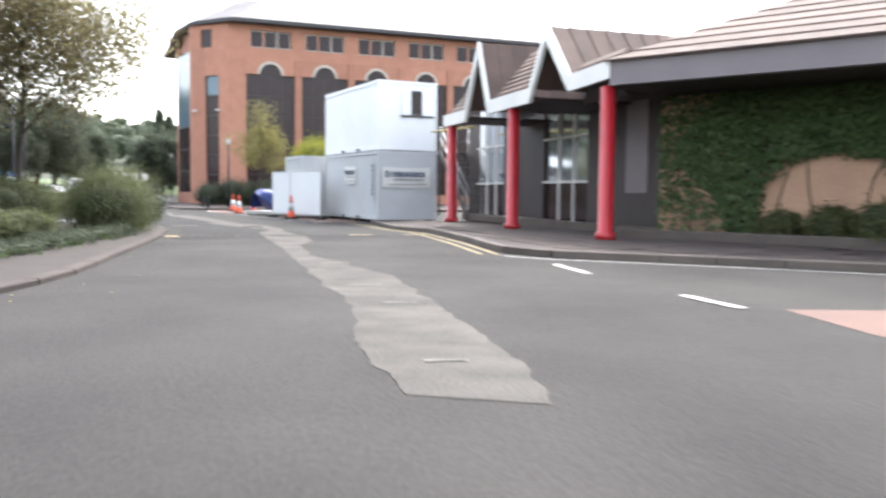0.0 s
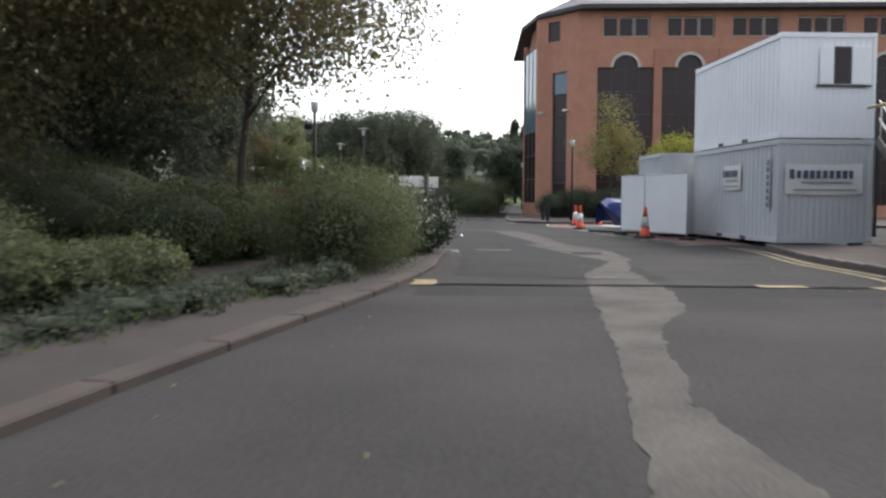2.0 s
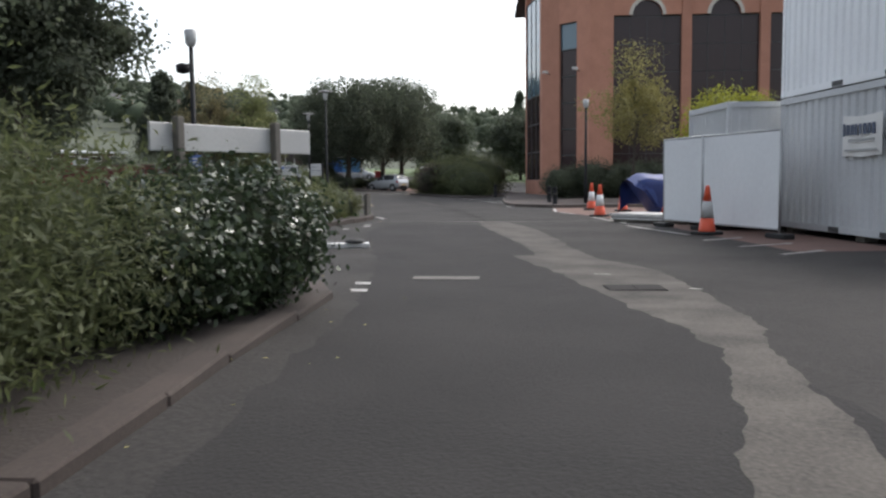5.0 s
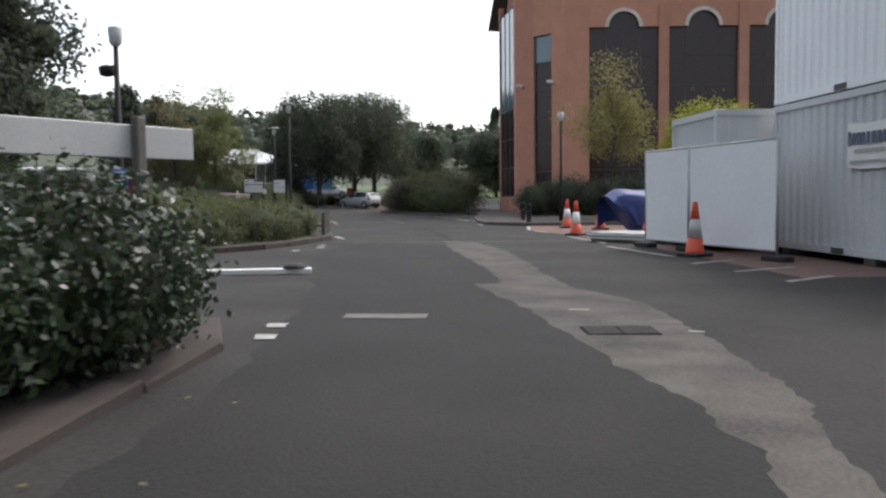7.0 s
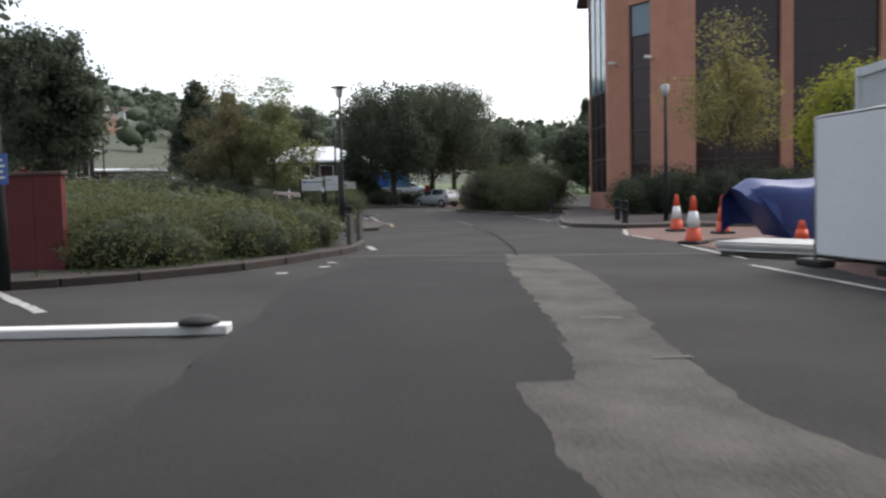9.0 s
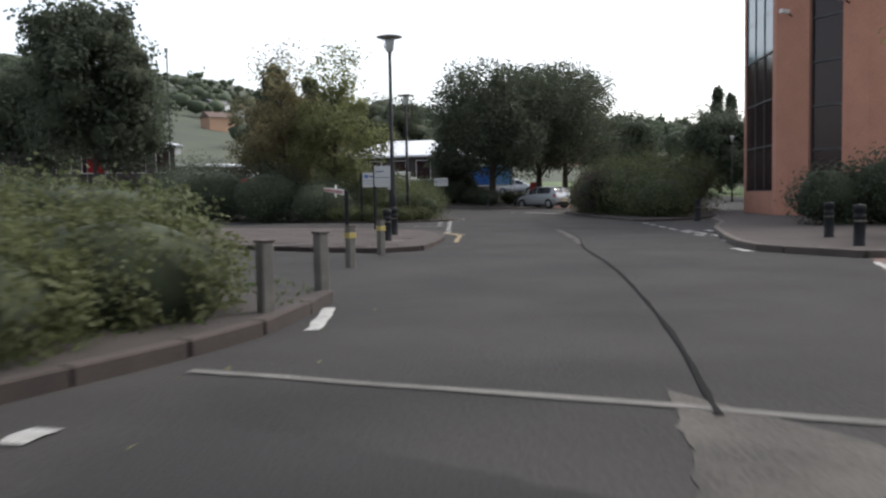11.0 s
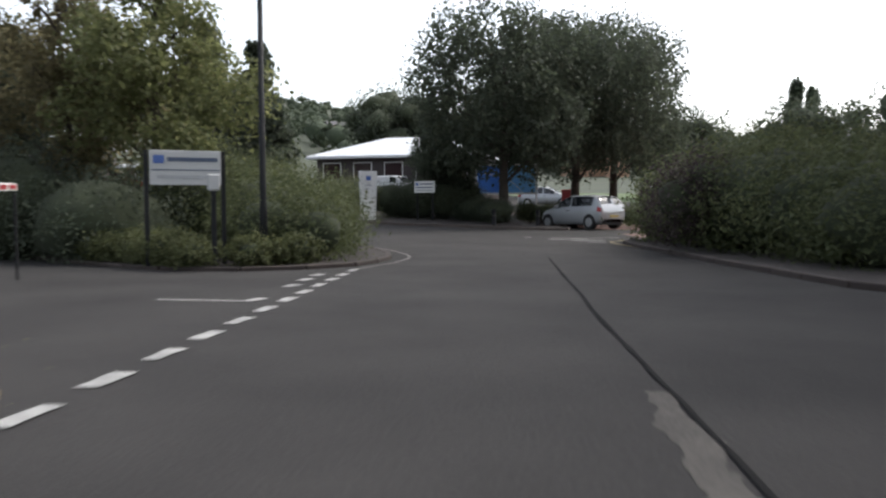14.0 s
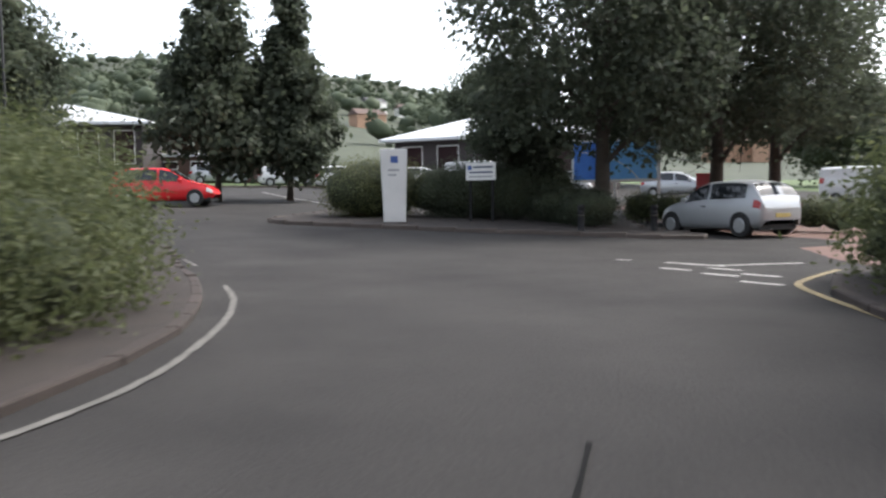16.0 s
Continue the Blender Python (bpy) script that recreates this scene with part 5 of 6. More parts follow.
patch("road_patch", [(-8.1, 25.0), (-7.4, 25.4), (-7.25, 25.1), (-7.95, 24.7)], PALEPATCH, "small pale rectangular patch in the road", "road patch", 0.013, 0.02, 5)
patch("road_patch", [(-4.0, 17.6), (-1.5, 18.7), (-3.6, 22.5), (-6.6, 26.4), (-9.4, 30.0), (-12.6, 35.2), (-15.6, 34.5), (-14.2, 31.6), (-9.6, 26.2), (-6.6, 22.0)], ASPHALT_NEW, "darker resurfaced lane of asphalt", "road patch", 0.003, 0.05, 6)
patch("red_bays", [(-16.5, 45.9), (-15.3, 43.2), (-12.4, 40.2), (-9.4, 36.9), (-6.2, 32.4), (-4.9, 30.6), (-3.4, 31.6), (-5.6, 34.6), (-8.9, 37.2), (-6.0, 43.0), (-12.5, 47.7), (-15.2, 46.7)], BLOCKRED, "worn red block paved parking bays", "parking bay", 0.004, 0.03, 8)
patch("red_drive", [(-48.13, 77.14), (-45.38, 75.39), (-41.63, 71.64), (-40.26, 70.64), (-38.63, 73.89), (-41.63, 86.39), (-59.13, 93.89), (-61.63, 81.39), (-53.51, 78.89)], BLOCKRED, "worn red surfaced car park entrance", "drive", 0.004, 0.03, 9)
patch("red_corner", [(6.55, 7.6), (7.0, 6.0), (9.5, 4.6), (14, 4.4), (14, 7.6), (8.2, 7.9)], BLOCKRED, "red surfaced traffic island", "island", 0.004, 0.02, 10)


def joint(line, half, label, seed):
    rr = random.Random(seed)
    vs, fs = ribbon(rounded(line, 0.35), half, half, 0.012, 0.5, rr)
    return tagged(new("road_joint", quads_object("road_joint", vs, fs, TAR)), label, "road joint", "", "structure")


joint([(-3.75, 16.55), (-3.2, 16.85), (-1.8, 17.65), (-0.4, 18.5), (0.7, 19.15), (1.3, 19.5)], 0.07, "dark ragged joint across the road", 1)
joint([(-13.8, 36.2), (-15.5, 38.5), (-18.6, 42.3), (-21.4, 45.4), (-22.5, 46.75), (-23.4, 47.9), (-24.1, 48.72), (-25.1, 49.8), (-26.4, 51.2), (-29.5, 54.26), (-31, 55.82), (-32.51, 57.32), (-35.88, 60.76)], 0.017, "long dark tarred crack along the road", 2)
vs, fs = ribbon(rounded([(-16.7, 35.0), (-14.0, 36.25), (-13.05, 36.65), (-10.9, 37.9)], 0.4), 0.045, 0.045, 0.009, 0.3, random.Random(3))
tagged(new("road_joint", quads_object("road_joint", vs, fs, PALEPATCH)), "pale saw-cut joint across the road", "road joint", "", "structure")


def hump():
    """A low rounded rise across the road."""
    a, b = Vector((-3.75, 16.45)), Vector((1.3, 19.45))
    d = (b - a).normalized()
    s = Vector((-d.y, d.x))
    vs, fs = [], []
    n, k = 24, 8
    for i in range(n + 1):
        for j in range(k + 1):
            u = -1 + 2 * j / k
            q = a.lerp(b, i / n) - s * (0.55 + u * 0.5)
            vs.append((q.x, q.y, ground_z(q.x, q.y) + 0.001 + 0.003 * (1 - u * u)))
    for i in range(n):
        for j in range(k):
            p = i * (k + 1) + j
            fs.append((p, p + 1, p + k + 2, p + k + 1))
    return tagged(new("speed_hump", quads_object("speed_hump", vs, fs, ASPHALT_NEW, True)), "low worn asphalt speed hump across the road", "speed hump", "", "structure")


hump()


def dash(x0, y0, x1, y1, half, material=None, name="road_marking", label="worn white painted road dash", lift=0.011, group="road dashes"):
    k = max(2, int(math.hypot(x1 - x0, y1 - y0) / 0.15))
    line = [(x0 + (x1 - x0) * i / k, y0 + (y1 - y0) * i / k) for i in range(k + 1)]
    ob = paint(name, line, half, material or WHITELINE, label, "road marking", lift, 0.25)
    return tagged(ob, group=group)


# yellow and white ends of the hump joint
dash(-0.42, 18.52, 0.05, 18.8, 0.13, YELLOWLINE, label="worn yellow paint block at the hump", lift=0.014, group="hump paint")
dash(0.75, 19.05, 1.25, 19.38, 0.13, YELLOWLINE, label="worn yellow paint block at the hump", lift=0.014, group="hump paint")
dash(-3.72, 16.42, -4.0, 16.95, 0.15, YELLOWLINE, label="worn yellow paint block at the hump", lift=0.014, group="hump paint")
for off in (0.0, 0.28):
    paint("edge_line", rounded([(3.5 - off, 13.4 + 0.2 * off), (2.55 - off, 16.2), (1.6 - off, 18.7), (0.7 - off, 21.3), (-0.8 - off, 24.6), (-2.2 - off, 27.9), (-3.3 - off, 29.6)], 0.4), 0.045, YELLOWLINE, "worn yellow line along the kerb", "road marking")
paint("edge_line", rounded([(14, 9.2), (8.7, 11.3), (6.0, 12.2), (4.3, 12.7), (3.6, 13.2)], 0.4), 0.045, WHITELINE, "worn white line along the kerb", "road marking")
dash(4.45, 11.75, 4.9, 10.5, 0.06)
dash(5.8, 8.45, 6.2, 7.6, 0.06)
for x, y in ((-7.72, 23.5), (-8.1, 24.05), (-15.2, 32.1), (-15.42, 33.15), (-15.9, 33.8)):
    dash(x + 0.07, y - 0.1, x - 0.07, y + 0.1, 0.08)
dash(-18.4, 37.3, -17.4, 36.4, 0.06)
# give-way line of the second side road, two rows
for k in range(12):
    t = k / 11
    x, y = -29.0 - 6.9 * t, 49.1 + 6.8 * t
    dash(x, y, x - 0.3, y + 0.34, 0.07)
for x, y in ((-33.05, 52.55), (-34.25, 53.75), (-34.95, 54.4), (-35.55, 55.0)):
    dash(x, y, x - 0.2, y + 0.3, 0.08)
dash(-33.96, 51.9, -33.1, 52.55, 0.04)
paint("yellow_line", rounded([(-25.25, 45.76), (-26.3, 46.83), (-26.87, 47.49), (-27.5, 48.05), (-28.4, 48.6), (-29.1, 48.88), (-29.8, 49.0)], 0.25), 0.055, YELLOWLINE, "worn yellow line round the pavement corner", "road marking", 0.011, 0.2)
paint("yellow_line", rounded([(-27.53, 48.3), (-28.3, 48.72), (-28.95, 48.98), (-29.85, 49.27)], 0.2), 0.05, YELLOWLINE, "short outer arm of the worn double yellow line", "road marking", 0.011, 0.2)
paint("yellow_line", rounded([(-36.76, 65.2), (-37.58, 65.85), (-38.45, 66.55), (-39.5, 67.5), (-39.94, 68.33), (-40.5, 69.9)], 0.25), 0.05, YELLOWLINE, "worn double yellow line round the corner", "road marking", 0.011)
paint("yellow_line", rounded([(-36.6, 65.6), (-37.4, 66.2), (-38.2, 66.9), (-39.05, 67.75), (-39.45, 68.6), (-39.95, 69.8)], 0.25), 0.05, YELLOWLINE, "worn double yellow line round the corner", "road marking", 0.011)
paint("edge_line", rounded([(-36.2, 56.2), (-36.7, 57.1), (-37.3, 58.05), (-38.5, 59.25), (-40.35, 60.3), (-42.0, 61.0), (-43.7, 61.5), (-46.3, 62.0), (-48.6, 62.2)], 0.12), 0.038, PALEPATCH, "worn pale line round the kerb", "road marking", 0.011, 0.3)
dash(-42.22, 69.15, -41.6, 70.6, 0.08)
dash(-43.2, 69.1, -42.0, 69.15, 0.08)
for x, y in ((-42.5, 68.2), (-41.42, 67.95), (-40.3, 67.4), (-42.0, 68.75), (-41.0, 68.3)):
    dash(x, y, x + 0.65, y - 0.02, 0.07)
for x, y in ((-46.23, 69.04), (-45.5, 69.22), (-44.27, 68.94)):
    dash(x, y, x + 0.3, y + 0.08, 0.06)
paint("edge_line", rounded([(-79.13, 74.64), (-69.13, 73.14), (-58.88, 72.51), (-50.76, 72.64)], 0.5), 0.05, WHITELINE, "worn pale line along the far kerb", "road marking")
for k in range(6):
    x, y = -27.9 + 1.1 * k, 57.4 - 1.25 * k
    dash(x, y, x + 0.62, y - 0.66, 0.05)
for x, y in ((-23.7, 52.95), (-22.8, 51.95), (-21.9, 51.1), (-20.6, 49.2), (-19.2, 46.9)):
    dash(x, y, x + 0.6, y - 0.6, 0.08)
    dash(x + 0.4, y + 0.35, x + 1.0, y - 0.25, 0.08)
for a, b in (((-6.8, 32.2), (-6.4, 33.2)), ((-5.9, 31.1), (-5.3, 32.2)), ((-5.0, 30.0), (-4.6, 31.0)), ((-9.7, 35.9), (-7.5, 33.5)), ((-12.3, 39.7), (-10.1, 36.9)), ((-16.2, 45.2), (-14.9, 42.7)), ((-14.6, 42.4), (-13.6, 41.3))):
    dash(*a, *b, 0.05, label="worn white parking bay line", group="bay lines")


# ---------- road furniture ----------
def cone(x, y, h=0.95, faded=False, label="orange and white traffic cone on a black base"):
    root = thing("traffic_cone", label, "traffic cone", Matrix.Translation((x, y, ground_z(x, y) + 0.004)) @ Matrix.Rotation(x * 3.1, 4, "Z"), "traffic cones")
    part("base", boxed(-0.23, 0.23, -0.23, 0.23, 0, 0.06, 0.02), RUBBER, root)
    bm = bmesh.new()
    lathe(bm, [(0.17, 0.06), (0.165, 0.09), (0.128, 0.34 * h)], 18)
    part("lower_body", bm, ORANGE, root)
    bm = bmesh.new()
    lathe(bm, [(0.131, 0.34 * h), (0.088, 0.68 * h)], 18)
    part("sleeve", bm, ORANGE if faded == "plain" else (BOARDGREY if faded else REFLECT), root)
    bm = bmesh.new()
    lathe(bm, [(0.085, 0.68 * h), (0.042, h - 0.01), (0.035, h)], 18)
    part("tip", bm, ORANGE, root)
    return root


cone(-14.46, 44.65)
cone(-12.2, 40.1)
cone(-12.95, 43.8, 0.92, "plain", "small plain orange traffic cone on a black base")
cone(-7.23, 33.85, 0.98, True, "dirty orange traffic cone with a greyed sleeve")
cone(-9.95, 39.35, 0.5, "plain", "small plain orange traffic cone beside the skip")


def bollard(x, y, z=0.11, h=0.61):
    root = thing("bollard", "black cast iron bollard with ringed head and pale band", "bollard", Matrix.Translation((x, y, ground_z(x, y) + z)), "bollards")
    bm = bmesh.new()
    lathe(bm, [(0.105, -0.05), (0.105, 0.02), (0.094, 0.03), (0.09, h * 0.66), (0.1, h * 0.68), (0.1, h * 0.72), (0.086, h * 0.74), (0.086, h * 0.82), (0.1, h * 0.84), (0.1, h * 0.93), (0.088, h * 0.985), (0.0, h)], 18)
    part("body", bm, BLACKPAINT, root)
    bm = bmesh.new()
    lathe(bm, [(0.0925, h * 0.58), (0.0925, h * 0.62)], 18)
    part("band", bm, POSTGREY, root)
    return root


for x, y in ((-25.85, 44.25), (-27.8, 46.1), (-18.5, 49.4), (-17.1, 47.1), (-26.4, 58.4), (-49.76, 72.89), (-49.01, 74.82)):
    bollard(x, y, 0.1, 0.7)
for x, y in ((-25.85, 44.25), (-27.8, 46.1)):
    solo("base_slab", boxed(-0.3, 0.3, -0.3, 0.3, -0.03, 0.012, 0.008), KERB, "pale square concrete slab round the foot of a bollard", "slab", "structure", "bollard slabs", Matrix.Translation((x, y, 0.096)) @ Matrix.Rotation(0.35, 4, "Z"))


def stone_post(x, y, h=0.85, z=0.0, taped=False):
    root = thing("timber_post", "short weathered timber post" + (" wrapped with yellow tape" if taped else " beside the kerb"), "post", Matrix.Translation((x, y, ground_z(x, y) + z)), "timber posts")
    bm = boxed(-0.06, 0.06, -0.06, 0.06, -0.05, h, 0.012)
    part("shaft", bm, POSTGREY, root)
    part("cap", boxed(-0.07, 0.07, -0.07, 0.07, h, h + 0.025, 0.008), KERB, root)
    if taped:
        part("tape", boxed(-0.066, 0.066, -0.066, 0.066, h * 0.72, h * 0.86, 0.004), YELLOWPAINT, root, "yellow and black tape")
    return root


for x, y, tp in ((-18.0, 36.35, False), (-18.95, 37.6, False), (-22.0, 40.3, True), (-23.7, 42.3, True)):
    stone_post(x, y, 0.62 if tp else 0.7, 0.0, tp)


def lantern_post(x, y, h, label, disc=True, z=None, cam_box=False, sleeve=0.07):
    z = ground_z(x, y) if z is None else z
    root = thing("street_lamp", label, "street lamp", Matrix.Translation((x, y, z)), "street lamps")
    bm = bmesh.new()
    lathe(bm, [(sleeve, -0.05), (sleeve, 0.95), (0.06, 1.05), (0.045, h - 0.45)], 12)
    part("pole", bm, BLACKPAINT, root)
    bm = bmesh.new()
    lathe(bm, [(0.06, h - 0.45), (0.11, h - 0.38), (0.13, h - 0.12), (0.11, h - 0.1)], 14)
    part("lantern", bm, LENS, root, "clear lantern glass")
    if disc:
        bm = bmesh.new()
        lathe(bm, [(0.0, h - 0.02), (0.34, h - 0.05), (0.36, h - 0.03), (0.1, h + 0.03), (0.0, h + 0.04)], 20)
        part("shade_disc", bm, LENS, root, "flat round shade disc")
        for a in range(3):
            bm = bmesh.new()
            c, s = math.cos(a * 2.09), math.sin(a * 2.09)
            tube(bm, (0.12 * c, 0.12 * s, h - 0.4), (0.2 * c, 0.2 * s, h - 0.04), 0.01, None, 6)
            part("stay", bm, BLACKPAINT, root)
    if cam_box:
        bm = bmesh.new()
        lathe(bm, [(0.02, h - 0.98), (0.13, h - 0.95), (0.15, h - 0.8), (0.06, h - 0.76)], 12, (-0.28, 0.0, 0))
        tube(bm, (0, 0, h - 0.8), (-0.28, 0, h - 0.8), 0.02, None, 6)
        part("floodlight", bm, BLACKPAINT, root)
    return root


lantern_post(-29.3, 47.35, 5.3, "tall black lamp post with round shade by the pavement corner", z=0.09, sleeve=0.105)
lantern_post(-38.0, 55.52, 5.2, "black lamp post with flat disc shade behind the name board", z=0.05)
lantern_post(-16.4, 28.72, 4.3, "black lamp post with disc shade and floodlight", z=0.1, disc=False, cam_box=True)
lantern_post(-16.5, 48.7, 4.3, "slim black lamp post before the brick office", z=0.1, disc=False)
lantern_post(-71, 61.09, 11.1, "tall slim lamp mast in the far car park", disc=False)
lantern_post(-47.26, 101.39, 5.7, "far black lamp post with disc shade")


def board_sign(name, label, a, b, z0, z1, post_z, material, text_bars=(), two_rows=False, post_mat=None, front=False):
    """A flat board on two posts, from plan point a to b as read from its front."""
    a, b = Vector(a), Vector(b)
    d = b - a
    ln = d.length
    gz = ground_z(a.x, a.y)
    m = Matrix.Translation((a.x, a.y, gz)) @ Matrix.Rotation(math.atan2(d.y, d.x), 4, "Z")
    root = thing(name, label, "sign", m)
    part("board", boxed(0, ln, -0.03, 0.0, z0, z1, 0.006), material, root)
    if two_rows:
        part("divider", boxed(0.02, ln - 0.02, -0.036, -0.031, z0 + (z1 - z0) * 0.42, z0 + (z1 - z0) * 0.45), SIGNINK, root)
    for x0, x1, u0, u1, mt in text_bars:
        part("printed_bar", boxed(ln * x0, ln * x1, -0.038, -0.031, z0 + (z1 - z0) * u0, z0 + (z1 - z0) * u1), mt, root)
    for x in (post_z[1], ln - post_z[-1]):
        part("post", boxed(x - 0.035, x + 0.035, -0.104 if front else 0.003, -0.034 if front else 0.093, -0.05, post_z[0], 0.008), post_mat or BLACKPAINT, root)
    return root


board_sign("direction_sign", "two white panels on dark posts at the pavement corner", (-31.24, 48.31), (-30.66, 48.46), 1.37, 1.97, (2.0, -0.04), BOARDGREY, [(0.08, 0.6, 0.7, 0.76, SIGNINK)], True)
board_sign("name_board", "white name board with dark posts in the shrub bed", (-38.78, 53.78), (-38.48, 54.95), 1.46, 2.06, (2.06, -0.05), BOARDGREY, [(0.05, 0.2, 0.62, 0.86, SIGNBLUE), (0.24, 0.95, 0.68, 0.8, SIGNINK), (0.1, 0.8, 0.18, 0.28, GALV)], True)
mk = thing("marker_post", "slim dark post with a small pale box at its top", "post", Matrix.Translation((-37.95, 54.55, 0.05)) @ Matrix.Rotation(1.25, 4, "Z"))
part("shaft", boxed(-0.04, 0.04, -0.04, 0.04, -0.05, 1.3, 0.01), BLACKPAINT, mk)
part("box", boxed(-0.1, 0.1, -0.07, 0.05, 1.3, 1.58, 0.02), BOARDGREY, mk, "small pale metal box")
board_sign("street_sign", "long blank pale street name board on two posts", (-7.78, 21.1), (-7.8, 22.9), 1.3, 1.52, (1.57, 0.24, 0.5), BOARDGREY, [], False, POSTGREY, True)
board_sign("car_park_sign", "small white sign in the hedge beyond the junction", (-54.13, 72.16), (-53.38, 72.73), 1.33, 1.85, (1.85, 0.12), WHITEPAINT, [(0.06, 0.2, 0.6, 0.85, SIGNBLUE), (0.26, 0.92, 0.7, 0.8, SIGNINK), (0.1, 0.9, 0.4, 0.5, SIGNINK), (0.1, 0.9, 0.15, 0.25, GALV)], False)


def barrier_boom():
    """A slim post and a tapered boom of white frame and red panels across the side road."""
    d = Vector((-5.3, 3.05))
    root = thing("barrier_boom", "closed road barrier with white boom and red panels", "barrier", Matrix.Translation((-33.05, 48.6, 0.08)) @ Matrix.Rotation(math.atan2(d.y, d.x), 4, "Z"))
    part("post", boxed(-0.06, 0.06, -0.06, 0.06, -0.03, 1.2, 0.015), BLACKPAINT, root)
    n = 14
    step = d.length / n
    for k in range(n):
        x0, x1, h = step * k, step * (k + 1) - 0.004, 0.085 - 0.0022 * k
        z = 1.15 + 0.012 * k
        part("boom_section", boxed(x0, x1, 0.065, 0.105, z - h, z + h, 0.006), WHITEPAINT, root)
        for y0, y1 in ((0.06, 0.0645), (0.1055, 0.11)):
            part("red_panel", boxed(x0 + 0.06, x1 - 0.06, y0, y1, z - h * 0.55, z + h * 0.55), REDPAINT, root)
    bm = bmesh.new()
    for i in range(20):
        a0, a1 = i * math.tau / 20, (i + 1) * math.tau / 20
        tube(bm, (2.5 + 0.2 * math.cos(a0), 0.045, 1.2 + 0.2 * math.sin(a0)), (2.5 + 0.2 * math.cos(a1), 0.045, 1.2 + 0.2 * math.sin(a1)), 0.018, None, 6)
    part("ring", bm, WHITEPAINT, root, "white ring with open middle")
    part("tip_rest", boxed(d.length - 0.1, d.length - 0.03, 0.07, 0.1, -0.13, 1.22, 0.008), BLACKPAINT, root)
    return root


barrier_boom()


def totem(x, y, yaw):
    root = thing("totem_sign", "white tapered totem sign with a blue emblem", "sign", Matrix.Translation((x, y, ground_z(x, y) + 0.05)) @ Matrix.Rotation(yaw, 4, "Z"))
    bm = boxed(-0.4, 0.4, -0.11, 0.11, 0, 2.2, 0.02)
    for v in bm.verts:
        k = 0.8 + 0.2 * v.co.z / 2.2
        v.co.x *= k
    part("body", bm, WHITEPAINT, root)
    em = boxed(-0.11, 0.11, -0.122, -0.113, 1.78, 1.98, 0.003, Matrix.Rotation(0, 4, "Y"))
    part("emblem", em, SIGNBLUE, root)
    part("printed_bar", boxed(-0.18, 0.15, -0.118, -0.112, 1.54, 1.6), GALV, root)
    part("printed_bar", boxed(-0.18, 0.06, -0.118, -0.112, 1.4, 1.45), GALV, root)
    return root


totem(-54.76, 70.01, math.atan2(0.86, 0.51) + 0.15)


# barrier beam lying across the side road
def beam():
    a, b = Vector((-21.0, 20.8)), Vector((-11.42, 28.36))
    d = b - a
    m = Matrix.Translation((a.x, a.y, 0.0)) @ Matrix.Rotation(math.atan2(d.y, d.x), 4, "Z")
    root = thing("low_beam", "long low white painted beam across the side road with dark end", "barrier", m)
    part("body", boxed(0, d.length - 0.05, -0.1, 0.1, 0.0, 0.085, 0.012), WHITEPAINT, root)
    cap = bmesh.new()
    lathe(cap, [(0.17, 0.086), (0.16, 0.12), (0.1, 0.15), (0.0, 0.16)], 14, (d.length - 0.3, 0, 0))
    part("end_block", cap, RUBBER, root, "dark rounded end block")
    return root


beam()
dash(-17.8, 29.0, -14.2, 28.1, 0.06)


# skip under a tarpaulin, stacked sheets
def skip():
    m = Matrix.Translation((-11.2, 40.7, 0.004)) @ Matrix.Rotation(math.atan2(0.6, 0.8), 4, "Z")
    root = thing("skip", "builders' skip covered by a blue tarpaulin", "skip", m)
    bm = bmesh.new()
    prof = [(0.0, 1.05), (0.75, 0.06), (2.9, 0.06), (3.6, 1.05)]
    f = [bm.verts.new((x, 0, z)) for x, z in prof]
    g = [bm.verts.new((x, 1.7, z)) for x, z in prof]
    bm.faces.new(f)
    bm.faces.new(g[::-1])
    for k in range(4):
        bm.faces.new((f[k], g[k], g[(k + 1) % 4], f[(k + 1) % 4]))
    bmesh.ops.recalc_face_normals(bm, faces=bm.faces)
    part("tub", bm, SKIPBLUE, root)
    bm = bmesh.new()
    nx, ny = 40, 26
    rows = []
    for j in range(ny + 1):
        row = []
        for i in range(nx + 1):
            u, v = -0.12 + 3.84 * i / nx, -0.55 + 2.9 * j / ny
            inside = 0 <= v <= 1.75
            z = 1.08 + 0.16 * math.sin(math.pi * min(1, max(0, v / 1.75))) + 0.05 * noise.noise(Vector((u * 1.6, v * 1.6, 0)))
            yy = v
            if v < 0:
                z = 1.08 + v * 1.5 + 0.04 * noise.noise(Vector((u * 4, v * 3, 2)))
                yy = -0.03 + 0.06 * math.sin(u * 5.2) * min(1, -v * 3)
            if v > 1.75:
                z = 1.08 - (v - 1.75) * 1.3
                yy = 1.78 + 0.05 * math.sin(u * 6)
            if u < 0.15:
                z -= (0.15 - u) * 0.7
            if v < 0 and (u < 0.75 * (1.05 - z) or u > 3.6 - 0.7 * (1.05 - z)):
                yy += 0.05
            row.append(bm.verts.new((max(u, -0.06 + 0.72 * max(0, 1.0 - z)) if v < 0 else u, yy, max(z, 0.1))))
        rows.append(row)
    for j in range(ny):
        for i in range(nx):
            bm.faces.new((rows[j][i], rows[j][i + 1], rows[j + 1][i + 1], rows[j + 1][i])).smooth = True
    part("tarpaulin", bm, TARP, root, "creased blue tarpaulin")
    return root


